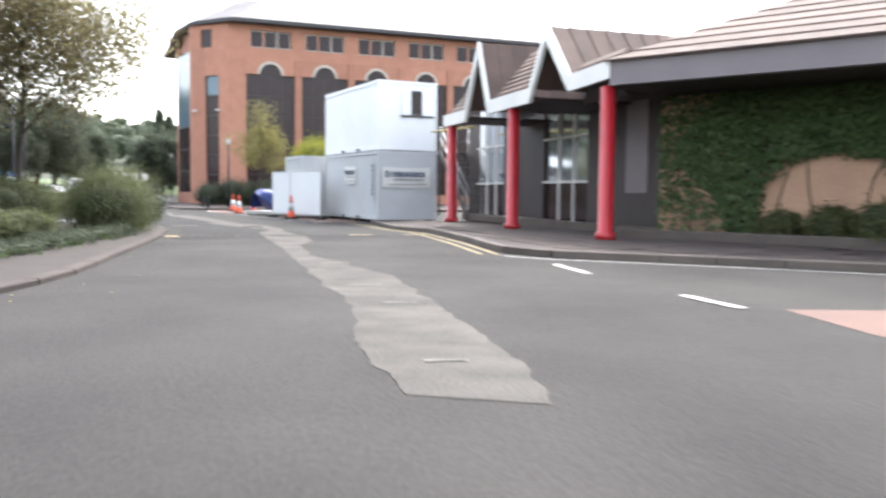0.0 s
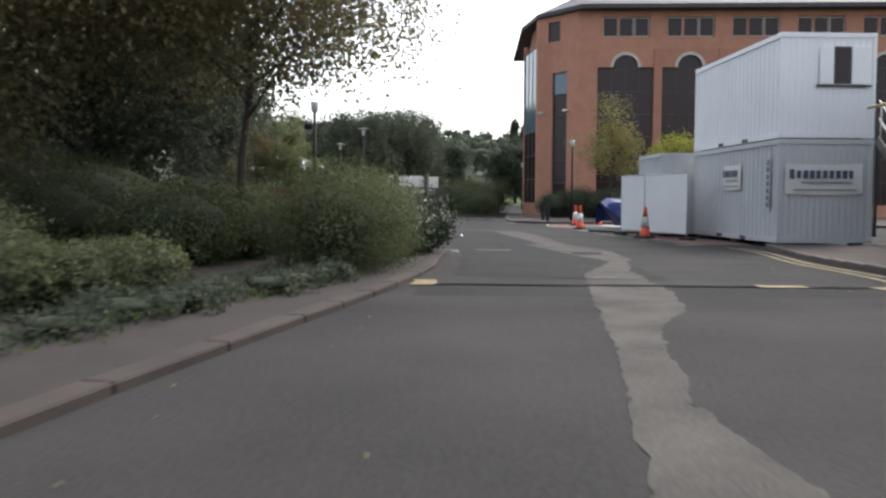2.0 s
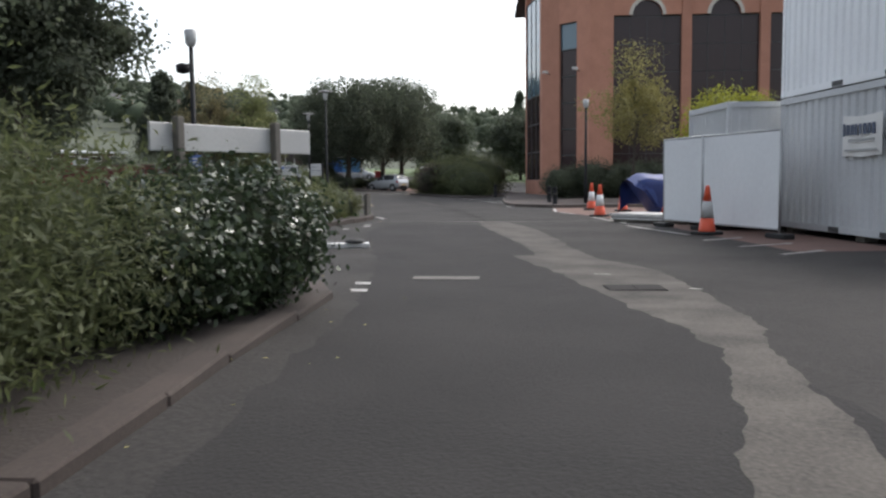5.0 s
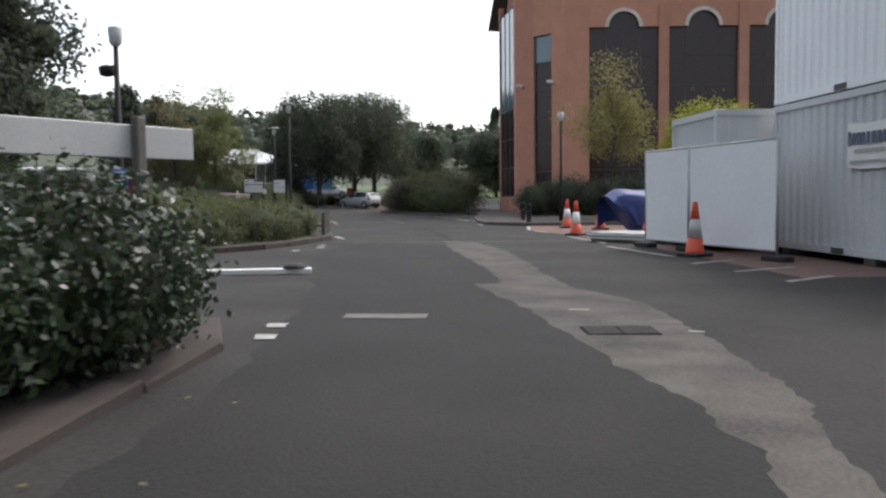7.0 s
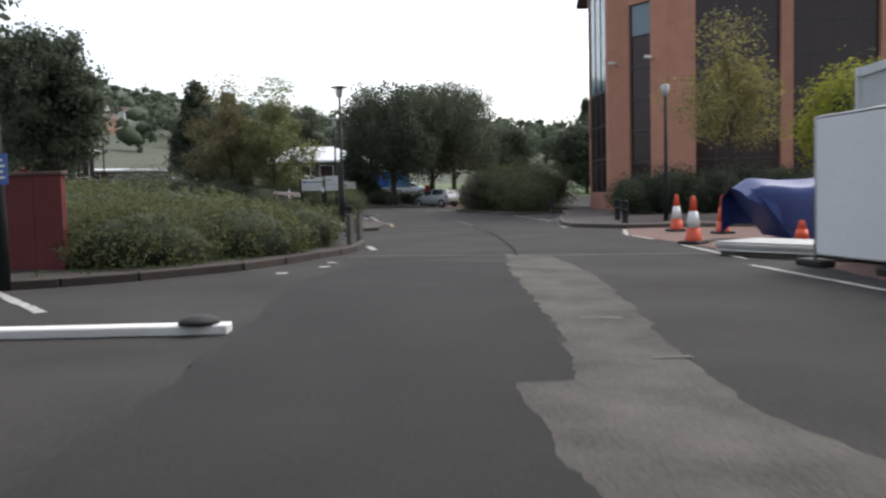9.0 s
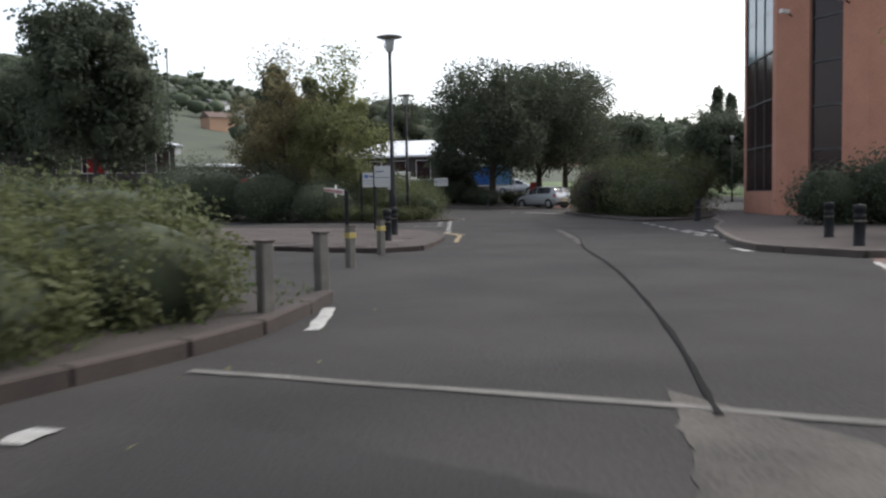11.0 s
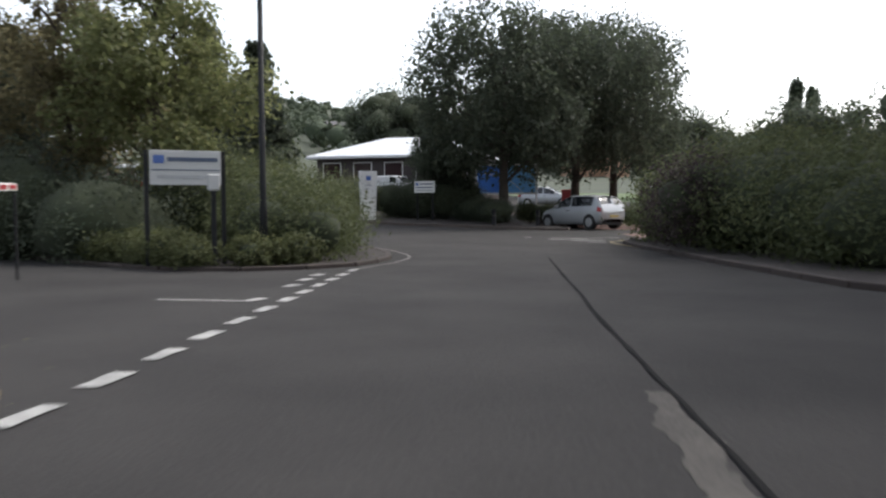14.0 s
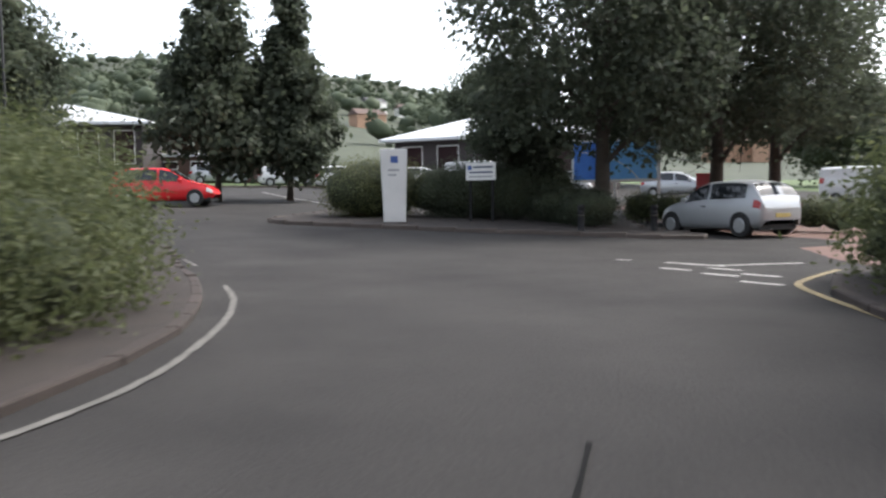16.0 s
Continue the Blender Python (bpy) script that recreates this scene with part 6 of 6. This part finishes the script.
skip()
stack = thing("sheet_stack", "stack of pale building boards lying on bearers", "building material", Matrix.Translation((-10.75, 37.45, 0.004)) @ Matrix.Rotation(math.atan2(-0.45, 1.5), 4, "Z"))
for k in range(5):
    part("sheet", boxed(-0.02 * k, 2.3 - 0.03 * ((k * 7) % 3), 0.02 * ((k * 5) % 3), 1.25, 0.08 + 0.03 * k, 0.104 + 0.03 * k), (WHITEPAINT, GALV, BOARDGREY)[k % 3], stack)
for y in (0.1, 1.05):
    part("bearer", boxed(0.0, 2.2, y, y + 0.1, 0, 0.078), POSTGREY, stack)


# wall cameras on the office
def wall_camera(p, yaw):
    root = thing("wall_camera", "white security camera on a bracket on the brick wall", "camera", Matrix.Translation(p) @ Matrix.Rotation(yaw, 4, "Z"), "wall cameras")
    bm = bmesh.new()
    tube(bm, (0, 0.0, 0), (0, -0.3, 0.1), 0.025, None, 8)
    part("bracket", bm, BLACKPAINT, root)
    part("housing", boxed(-0.08, 0.08, -0.62, -0.22, 0.06, 0.2, 0.02), WHITEPAINT, root)
    return root


wall_camera((-25.2, 62.95, 7.3), math.atan2(-1.0, 3.6))
wall_camera((-23.0, 62.35, 7.3), math.atan2(-1.0, 3.6))


# ---------- cars ----------
def car(name, label, m, paint, L=3.62, W=1.64, H=1.4, wb=2.45, kind="hatch", group=""):
    """Front at +x. One smooth shell from stations along the length; the panes lie on the same surface, a little proud."""
    root = thing(name, label, "car", m, group)
    s = H / 1.4
    if kind == "van":
        st = [(-0.5, 0.42, 0.80, 0.95, 1.30), (-0.485, 0.27, 0.93, 1.0, 1.385), (-0.4, 0.23, 0.98, 1.0, 1.4), (0.05, 0.22, 1.0, 0.98, 1.4), (0.18, 0.22, 1.0, 0.95, 1.36), (0.33, 0.22, 0.98, 0.86, 0.94), (0.45, 0.24, 0.9, 0.7, 0.76), (0.49, 0.3, 0.78, 0.56, 0.6), (0.5, 0.38, 0.66, 0.46, 0.48)]
        lean = 0.9
    else:
        st = [(-0.5, 0.4, 0.8, 0.66, 0.7), (-0.492, 0.3, 0.89, 0.8, 0.86), (-0.475, 0.25, 0.93, 0.87, 0.98), (-0.44, 0.22, 0.96, 0.9, 1.19), (-0.385, 0.2, 0.98, 0.9, 1.33), (-0.28, 0.19, 1.0, 0.89, 1.385), (-0.12, 0.19, 1.0, 0.87, 1.4), (0.0, 0.19, 1.0, 0.86, 1.38), (0.09, 0.19, 0.995, 0.84, 1.29), (0.18, 0.19, 0.99, 0.82, 1.08), (0.26, 0.19, 0.98, 0.79, 0.87), (0.36, 0.2, 0.94, 0.73, 0.79), (0.44, 0.23, 0.86, 0.62, 0.68), (0.485, 0.29, 0.75, 0.5, 0.55), (0.5, 0.38, 0.6, 0.43, 0.45)]
        lean = 0.76

    def station(t):
        for p, q in zip(st, st[1:]):
            if t <= q[0]:
                k = (t - p[0]) / (q[0] - p[0])
                return [p[i] + (q[i] - p[i]) * k for i in range(5)]
        return list(st[-1])

    def shell(t, v, off=0.0):
        """v runs from the sill (0) over the belt (0.5) to the roof's middle (1)."""
        _, z0, w, belt, roof = station(t)
        w *= W / 2
        up = max(0.02, roof - belt)
        wr = w * (0.94 - (0.94 - lean) * min(1.0, up / 0.5))
        cp = [(w * 0.86, z0), (w * 0.97, z0 + 0.1), (w, z0 + (belt - z0) * 0.5), (w * 0.985, z0 + (belt - z0) * 0.8), (w * 0.94, belt), (w * 0.94 + (wr - w * 0.94) * 0.55, belt + up * 0.55), (wr, belt + up * 0.87), (wr * 0.72, belt + up * 0.98), (0.0, roof + 0.012)]
        f = v * (len(cp) - 1)
        i = min(len(cp) - 2, int(f))
        g = f - i
        p0, p1, p2, p3 = cp[max(0, i - 1)], cp[i], cp[i + 1], cp[min(len(cp) - 1, i + 2)]
        q = [0.5 * (2 * p1[k] + (p2[k] - p0[k]) * g + (2 * p0[k] - 5 * p1[k] + 4 * p2[k] - p3[k]) * g * g + (3 * p1[k] - p0[k] - 3 * p2[k] + p3[k]) * g ** 3) for k in (0, 1)]
        return (t * L, q[0] + off * (1 - v), q[1] * s + off * v)

    def sheet(bm, t0, t1, v0, v1, nu, nv, sides, off=0.0, skew=0.0):
        for sy in sides:
            g = []
            for i in range(nu + 1):
                row = []
                for j in range(nv + 1):
                    v = v0 + (v1 - v0) * j / nv
                    t = t0 + (t1 - t0) * i / nu + skew * (v - v0) / (v1 - v0) * (1 if i == nu else 0)
                    p = shell(max(-0.5, min(0.5, t)), v, off)
                    row.append(bm.verts.new((p[0], sy * p[1], p[2])))
                g.append(row)
            for i in range(nu):
                for j in range(nv):
                    bm.faces.new((g[i][j], g[i + 1][j], g[i + 1][j + 1], g[i][j + 1])).smooth = True
        bmesh.ops.remove_doubles(bm, verts=bm.verts, dist=0.004)
        return bm

    bm = sheet(bmesh.new(), -0.5, 0.5, 0.0, 1.0, 44, 24, (-1, 1))
    bmesh.ops.remove_doubles(bm, verts=bm.verts, dist=0.002)
    bmesh.ops.recalc_face_normals(bm, faces=bm.faces)
    for x in (-0.5, 0.5):
        ring = [v for v in bm.verts if abs(v.co.x - x * L) < 1e-3]
        zc = sum(v.co.z for v in ring) / len(ring)
        ring.sort(key=lambda v: math.atan2(v.co.z - zc, v.co.y))
        f = bm.faces.new(ring if x > 0 else ring[::-1])
        f.smooth = True
    bmesh.ops.recalc_face_normals(bm, faces=bm.faces)
    part("body", bm, paint, root)
    part("underside", boxed(-0.46 * L, 0.46 * L, -W * 0.4, W * 0.4, 0.17, 0.3), RUBBER, root)
    for sy in (-1, 1):
        for t0, t1, sk in (((0.06, 0.2, -0.09),) if kind == "van" else ((-0.02, 0.2, -0.12), (-0.36, -0.04, 0.0))):
            part("side_window", sheet(bmesh.new(), t0, t1, 0.525, 0.74, 8, 6, (sy,), 0.008, sk), CARGLASS, root)
    if kind == "van":
        part("windscreen", sheet(bmesh.new(), 0.2, 0.315, 0.78, 1.0, 8, 4, (-1, 1), 0.008), CARGLASS, root)
    else:
        part("windscreen", sheet(bmesh.new(), 0.075, 0.245, 0.78, 1.0, 8, 4, (-1, 1), 0.008), CARGLASS, root)
        part("rear_window", sheet(bmesh.new(), -0.472, -0.395, 0.78, 1.0, 8, 4, (-1, 1), 0.012), CARGLASS, root)
    for sx in (-1, 1):
        for sy in (-1, 1):
            bm = bmesh.new()
            tube(bm, (sx * wb / 2, sy * (W / 2 - 0.2), 0.31), (sx * wb / 2, sy * (W / 2 + 0.004), 0.31), 0.325, None, 24)
            part("wheel_arch", bm, RUBBER, root)
            bm = bmesh.new()
            tube(bm, (sx * wb / 2, sy * (W / 2 - 0.16), 0.285), (sx * wb / 2, sy * (W / 2 + 0.012), 0.285), 0.285, None, 24)
            wheel = part("wheel", bm, RUBBER, root)
            bm = bmesh.new()
            tube(bm, (sx * wb / 2, sy * (W / 2 + 0.0), 0.285), (sx * wb / 2, sy * (W / 2 + 0.028), 0.285), 0.2, 0.17, 20)
            part("rim", bm, GALV, wheel)
    for sy in (-1, 1):
        part("tail_lamp", sheet(bmesh.new(), -0.488, -0.435, 0.34, 0.5, 4, 4, (sy,), 0.01), TAILRED, root, "red tail lamp")
        part("head_lamp", sheet(bmesh.new(), 0.42, 0.475, 0.3, 0.5, 4, 4, (sy,), 0.01), LENS, root, "clear head lamp")
        part("mirror", boxed(0.16 * L, 0.2 * L, sy * (W / 2 + 0.05) - 0.06, sy * (W / 2 + 0.05) + 0.06, 0.86 * s, 0.97 * s, 0.03), paint, root)
        part("door_handle", boxed(-0.02 * L, 0.025 * L, sy * (W / 2 - 0.005) - 0.015, sy * (W / 2 - 0.005) + 0.015, 0.73 * s, 0.76 * s), RUBBER, root)
    part("rear_plate", boxed(-0.506 * L, -0.5005 * L, -0.26, 0.26, 0.47 * s, 0.57 * s), YELLOWPAINT, root, "blank yellow plate")
    return root


def park(x, y, deg, lift=0.006):
    return Matrix.Translation((x, y, ground_z(x, y) + lift)) @ Matrix.Rotation(radians(deg), 4, "Z")


car("hatchback", "small rounded silver hatchback parked by the drive", park(-48.14, 76.65, 176), SILVER, 3.72, 1.68, 1.45)
car("hatchback", "bright red small hatchback on the far road", park(-66.75, 66.3, 62), CARRED, 4.05, 1.7, 1.5, 2.55)
for x, y, deg, pt, kd in ((-87.25, 79.51, 70, CARWHITE, "hatch"), (-83.5, 82.01, 70, CARWHITE, "hatch"), (-92.88, 76.39, 70, SILVER, "hatch"), (-79.75, 85.76, 60, CARWHITE, "hatch"), (-71.63, 90.14, 40, CARWHITE, "hatch"), (-66.63, 95.14, 30, SILVER, "hatch")):
    car("parked_car", "pale car standing in a far car park", park(x, y, deg), pt, 4.2, 1.72, 1.48, 2.6, kd, "car park cars")
for x, y, deg in ((-76.63, 88.26, 20), (-57.26, 98.89, 10), (-40.0, 36.0, 40), (-38.6, 30.2, 40)):
    car("parked_van", "white van standing in a far car park", park(x, y, deg), CARWHITE, 4.9, 1.9, 1.95, 3.0, "van", "car park vans")


# ---------- background buildings ----------
def pavilion(name, label, x, y, yaw, w, d, h, rise, wall_mat, ov=0.8):
    root = thing(name, label, "building", Matrix.Translation((x, y, ground_z(x, y))) @ Matrix.Rotation(yaw, 4, "Z"))
    part("wall", boxed(-w / 2, w / 2, -d / 2, d / 2, -0.1, h), wall_mat, root)
    bm = bmesh.new()
    a = [bm.verts.new(c) for c in ((-w / 2 - ov, -d / 2 - ov, h), (w / 2 + ov, -d / 2 - ov, h), (w / 2 + ov, d / 2 + ov, h), (-w / 2 - ov, d / 2 + ov, h))]
    lo = [bm.verts.new((v.co.x, v.co.y, h - 0.18)) for v in a]
    r = [bm.verts.new((-w * 0.18, 0, h + rise)), bm.verts.new((w * 0.18, 0, h + rise))]
    for f in ((a[0], a[1], r[1], r[0]), (a[1], a[2], r[1]), (a[2], a[3], r[0], r[1]), (a[3], a[0], r[0]), (lo[3], lo[2], lo[1], lo[0])):
        bm.faces.new(f)
    for k in range(4):
        bm.faces.new((lo[k], lo[(k + 1) % 4], a[(k + 1) % 4], a[k]))
    part("roof", bm, ROOFWHITE, root, "pale shallow hipped metal roof")
    n = max(3, int(w / 2.2))
    for k in range(n):
        x0 = -w / 2 + (k + 0.2) * w / n
        wd = part("window", boxed(x0, x0 + w / n * 0.6, -d / 2 - 0.02, -d / 2 + 0.02, 0.9, h - 0.5), WHITEPAINT, root)
        part("pane", boxed(x0 + 0.06, x0 + w / n * 0.6 - 0.06, -d / 2 - 0.03, -d / 2 - 0.022, 0.96, h - 0.56), GLASS, wd)
    return root


pavilion("pavilion", "low dark brick pavilion with pale hipped roof", -81, 93.89, radians(35), 13.1, 11.2, 3.4, 1.9, BROWNPAINT)
pavilion("pavilion", "low dark brick pavilion with pale hipped roof", -99.13, 63.88, radians(65), 20, 12.5, 3.6, 1.9, BROWNPAINT)
pavilion("pavilion", "low dark brick outbuilding with pale roof edge", -96.63, 77.01, radians(60), 11.2, 7.5, 2.0, 0.3, BRICKDARK, 0.3)
pavilion("pavilion", "low dark brick pavilion with pale hipped roof", -66.0, 38.0, radians(60), 14, 9, 2.8, 1.4, BRICKDARK)

bb = thing("blue_billboard", "large blue printed display sheet in a white frame", "billboard", Matrix.Translation((-56.5, 80.5, ground_z(-56.5, 80.5))) @ Matrix.Rotation(math.atan2(0.6, 0.8), 4, "Z"))
part("sheet", boxed(-1.56, 1.56, -0.05, 0.0, 1.31, 2.75), BILLBLUE, bb)
part("printed_field", boxed(-1.55, -0.2, -0.056, -0.0515, 1.33, 2.73), surface("printed_dark_blue", (0.08, 0.26, 0.7), (0.03, 0.11, 0.5), 0.45, scale=0.7, fine=3, amount=1.3), bb, "deep blue printed field")
bm = bmesh.new()
for k in range(14):
    a0, a1 = 0.35 + 0.08 * k, 0.35 + 0.08 * (k + 1)
    tube(bm, (-1.5 + 2.6 * math.cos(a0), -0.058, 0.6 + 2.2 * math.sin(a0) * 0.8), (-1.5 + 2.6 * math.cos(a1), -0.058, 0.6 + 2.2 * math.sin(a1) * 0.8), 0.02, None, 6)
part("printed_arc", bm, WHITEPAINT, bb, "pale printed arc")
for z in (1.25, 2.8):
    part("frame_bar", boxed(-1.68, 1.68, -0.06, 0.04, z - 0.05, z + 0.05), WHITEPAINT, bb)
for x in (-1.62, 0.0, 1.62):
    part("leg", boxed(x - 0.05, x + 0.05, 0.045, 0.12, -0.05, 2.8), WHITEPAINT, bb)

rd = thing("red_board", "small red board on two legs behind the silver car", "sign", Matrix.Translation((-53.2, 81.8, ground_z(-53.2, 81.8))) @ Matrix.Rotation(math.atan2(0.6, 0.8), 4, "Z"))
part("board", boxed(-0.38, 0.38, -0.03, 0.0, 0.95, 1.6, 0.01), REDPAINT, rd)
for x in (-0.3, 0.3):
    part("leg", boxed(x - 0.03, x + 0.03, 0.004, 0.06, -0.05, 1.6, 0.006), BLACKPAINT, rd)

rw = thing("screen_wall", "dark red boarded screen wall behind the low hedge", "screen", Matrix.Translation((-22.6, 28.3, 0.08)) @ Matrix.Rotation(math.atan2(2.1, 4.6), 4, "Z"))
for k in range(10):
    part("board", boxed(0.5 * k, 0.5 * k + 0.494, -0.05 - 0.004 * (k % 2), 0.05, 0.0, 1.45, 0.004), DARKRED, rw)
part("capping", boxed(-0.03, 5.03, -0.08, 0.08, 1.452, 1.51, 0.01), BRICKDARK, rw)
nt = thing("notice_sign", "small blue printed notice strapped to the lamp post", "sign", Matrix.Translation((-16.4, 28.72, 0.0)) @ Matrix.Rotation(math.atan2(4.6, 11.0) + 0.5, 4, "Z"))
part("plate", boxed(-0.13, 0.13, -0.09, -0.075, 1.35, 1.72, 0.003), SIGNBLUE, nt)
for k in range(4):
    part("printed_bar", boxed(-0.1, 0.1 - 0.02 * (k % 2), -0.094, -0.091, 1.42 + 0.07 * k, 1.45 + 0.07 * k), WHITEPAINT, nt)

rb = thing("red_banner", "upright red sheet banner by the far pavilion", "banner", Matrix.Translation((-84.75, 60.88, ground_z(-84.75, 60.88))) @ Matrix.Rotation(radians(60), 4, "Z"))
part("sheet", boxed(-0.69, 0.69, -0.02, 0.02, 1.5, 3.25), REDPAINT, rb)
for x in (-0.72, 0.72):
    bm = bmesh.new()
    tube(bm, (x, 0, -0.05), (x, 0, 3.35), 0.03, None, 8)
    part("pole", bm, GALV, rb)

# houses on the hillside
rr = random.Random(12)
for k in range(46):
    i, j = rr.randrange(30, 78), rr.randrange(2, 10)
    p = HILL[i, j]
    w, d, h = rr.uniform(8, 14), rr.uniform(6, 8), rr.uniform(4.5, 6)
    root = thing("hillside_house", rr.choice(("white rendered house on the hillside", "red brick house on the hillside")), "house", Matrix.Translation((p[0], p[1], p[2] - 0.5)) @ Matrix.Rotation(rr.uniform(0, 3), 4, "Z"), "hillside houses")
    part("wall", boxed(-w / 2, w / 2, -d / 2, d / 2, -1.5, h), WHITEPAINT if "white" in root["label"] else BRICK_PALE, root)
    bm = bmesh.new()
    q = [bm.verts.new(c) for c in ((-w / 2 - 0.4, -d / 2 - 0.5, h), (w / 2 + 0.4, -d / 2 - 0.5, h), (w / 2 + 0.4, d / 2 + 0.5, h), (-w / 2 - 0.4, d / 2 + 0.5, h), (-w / 2 - 0.4, 0, h + 2.6), (w / 2 + 0.4, 0, h + 2.6))]
    for f in ((0, 1, 5, 4), (2, 3, 4, 5), (1, 2, 5), (3, 0, 4), (3, 2, 1, 0)):
        bm.faces.new([q[n_] for n_ in f])
    part("roof", bm, ROOFTILE if k % 2 else SLATE, root)


# ---------- steel stair beside the cabins ----------
def stair():
    m = Matrix.Translation((0.9, 29.6, 0.28)) @ Matrix.Rotation(math.atan2(0.89, -0.455), 4, "Z")
    root = thing("steel_stair", "dark steel stair with pale handrails beside the cabins", "stair", m)
    n = 13
    for k in range(n):
        part("tread", boxed(0.26 * k, 0.26 * k + 0.27, -1.1, 0.0, 0.19 * (k + 1) - 0.03, 0.19 * (k + 1)), BOXDARK, root)
    for y in (-1.12, 0.0):
        bm = bmesh.new()
        box(bm, 0, math.hypot(0.26 * n, 0.19 * n), y, y + 0.03, -0.12, 0.12, 0, Matrix.Rotation(-math.atan2(0.19, 0.26), 4, "Y"))
        part("stringer", bm, BOXDARK, root)
        for z in (0.55, 1.0):
            bm = bmesh.new()
            tube(bm, (0.1, y, z + 0.1), (0.26 * n, y, 0.19 * n + z), 0.022, None, 8)
            part("handrail", bm, GALV, root)
        for k in (0, 4, 8, 12):
            bm = bmesh.new()
            tube(bm, (0.26 * k + 0.13, y, 0.19 * k), (0.26 * k + 0.13, y, 0.19 * k + 1.12), 0.02, None, 8)
            part("baluster", bm, GALV, root)
    part("landing", boxed(0.26 * n, 0.26 * n + 1.3, -1.15, 0.05, 0.19 * n - 0.06, 0.19 * n), BOXDARK, root)
    for x in (0.26 * n + 0.1, 0.26 * n + 1.2):
        for y in (-1.1, 0.0):
            part("landing_post", boxed(x - 0.04, x + 0.04, y - 0.04, y + 0.04, -0.02, 0.19 * n - 0.06), BOXDARK, root)
    return root


stair()
bdw = thing("board_screen", "buff plywood screen behind the steel stair", "screen", Matrix.Translation((2.4, 32.8, 0.2)) @ Matrix.Rotation(radians(30), 4, "Z"))
part("sheet", boxed(-1.6, 1.6, -0.02, 0.02, 1.3, 3.2), BUFFBOARD, bdw)
for x in (-1.5, 1.5):
    part("post", boxed(x - 0.05, x + 0.05, 0.025, 0.12, 0.0, 3.2), POSTGREY, bdw)
bm = bmesh.new()
tube(bm, (-0.75, 31.3, 3.45), (1.6, 25.6, 3.2), 0.035, None, 8)
solo("yellow_tube", bm, YELLOWPAINT, "yellow scaffold tube between cabin and canopy", "scaffold tube")


# ---------- litter and tufts on the verges ----------
def tufts():
    rng = np.random.default_rng(77)
    pts = []
    line = rounded(KERB_L1, 0.2)
    for x, y in line[:220]:
        t = rng.uniform(0.5, 1.8)
        pts.append((x - t * 0.88, y + t * 0.2 * rng.normal(), ground_z(x, y) + 0.11))
    for ln in (KERB_L2,):
        for x, y in rounded(ln, 0.25):
            for k in range(3):
                pts.append((x - rng.uniform(0.2, 1.2), y + rng.uniform(-0.3, 0.3), ground_z(x, y) + 0.11))
    p = np.repeat(np.array(pts), 5, axis=0)
    p += rng.normal(0, 0.05, p.shape) * np.array([1, 1, 0.3])
    nn = rng.normal(size=p.shape) * np.array([1, 1, 0.15])
    p[:, 2] += 0.04
    me = leaf_mesh("grass_tufts", p, nn, 0.018, GRASSBLADE, rng, 4.0, 0.3)
    return tagged(new("grass_tufts", me), "thin weeds and fallen leaves along the verge", "weeds", "", "stuff")


tufts()


pave(rounded(KERB_L3, 0.9), 0.093, -34, -23.4, 41.0, 50.6, math.atan2(-1.1, 1.0), 0.6, "worn brown paving slabs of the footway corner")
pave(rounded(KERB_R0, 0.9) + [(-2.2, 30.2), (-0.2, 31.4), (10, 37.0), (34, 40)], 0.113, -2.6, 9.0, 11.5, 30.0, math.atan2(0.89, -0.455), 0.6, "worn concrete paving slabs before the entrance")


# ---------- inspection cover, survey marks, fallen leaves ----------
def inspection_cover(x, y, yaw):
    root = thing("inspection_cover", "rusted rectangular iron inspection cover set in the road", "drain cover", Matrix.Translation((x, y, ground_z(x, y) + 0.006)) @ Matrix.Rotation(yaw, 4, "Z"))
    part("frame", boxed(-0.3, 0.3, -0.215, 0.215, -0.02, 0.006, 0.003), TAR, root)
    for k in (-1, 1):
        part("lid", boxed(-0.28 if k < 0 else 0.006, -0.006 if k < 0 else 0.28, -0.195, 0.195, 0.0, 0.012, 0.003), ASPHALT, root)


inspection_cover(-5.49, 25.31, 0.553)
dash(-6.41, 26.39, -6.21, 26.42, 0.025, label="thin white survey mark sprayed on the road", group="survey marks")
dash(-5.00, 25.57, -4.87, 25.57, 0.025, label="thin white survey mark sprayed on the road", group="survey marks")


def fallen_leaves():
    rng = np.random.default_rng(31)
    pts = []
    for ln, side in ((KERB_L1, 1.0), (KERB_L2, 1.0), (KERB_L3, 1.0), (KERB_R0, -0.8)):
        for x, y in rounded(ln, 0.8):
            for k in range(2):
                t = side * (0.25 + abs(rng.normal(0, 0.9)))
                px, py = x + t * 0.85, y + rng.normal(0, 0.4)
                pts.append((px, py, ground_z(px, py) + 0.018))
    p = np.array(pts)
    nn = np.tile(np.array([0, 0, 1.0]), (len(p), 1))
    me = leaf_mesh("fallen_leaves", p, nn, 0.022, LEAF_YELLOW, rng, 1.5, 0.25)
    return tagged(new("fallen_leaves", me), "scattered dry fallen leaves on the road", "leaves", "", "stuff")


fallen_leaves()
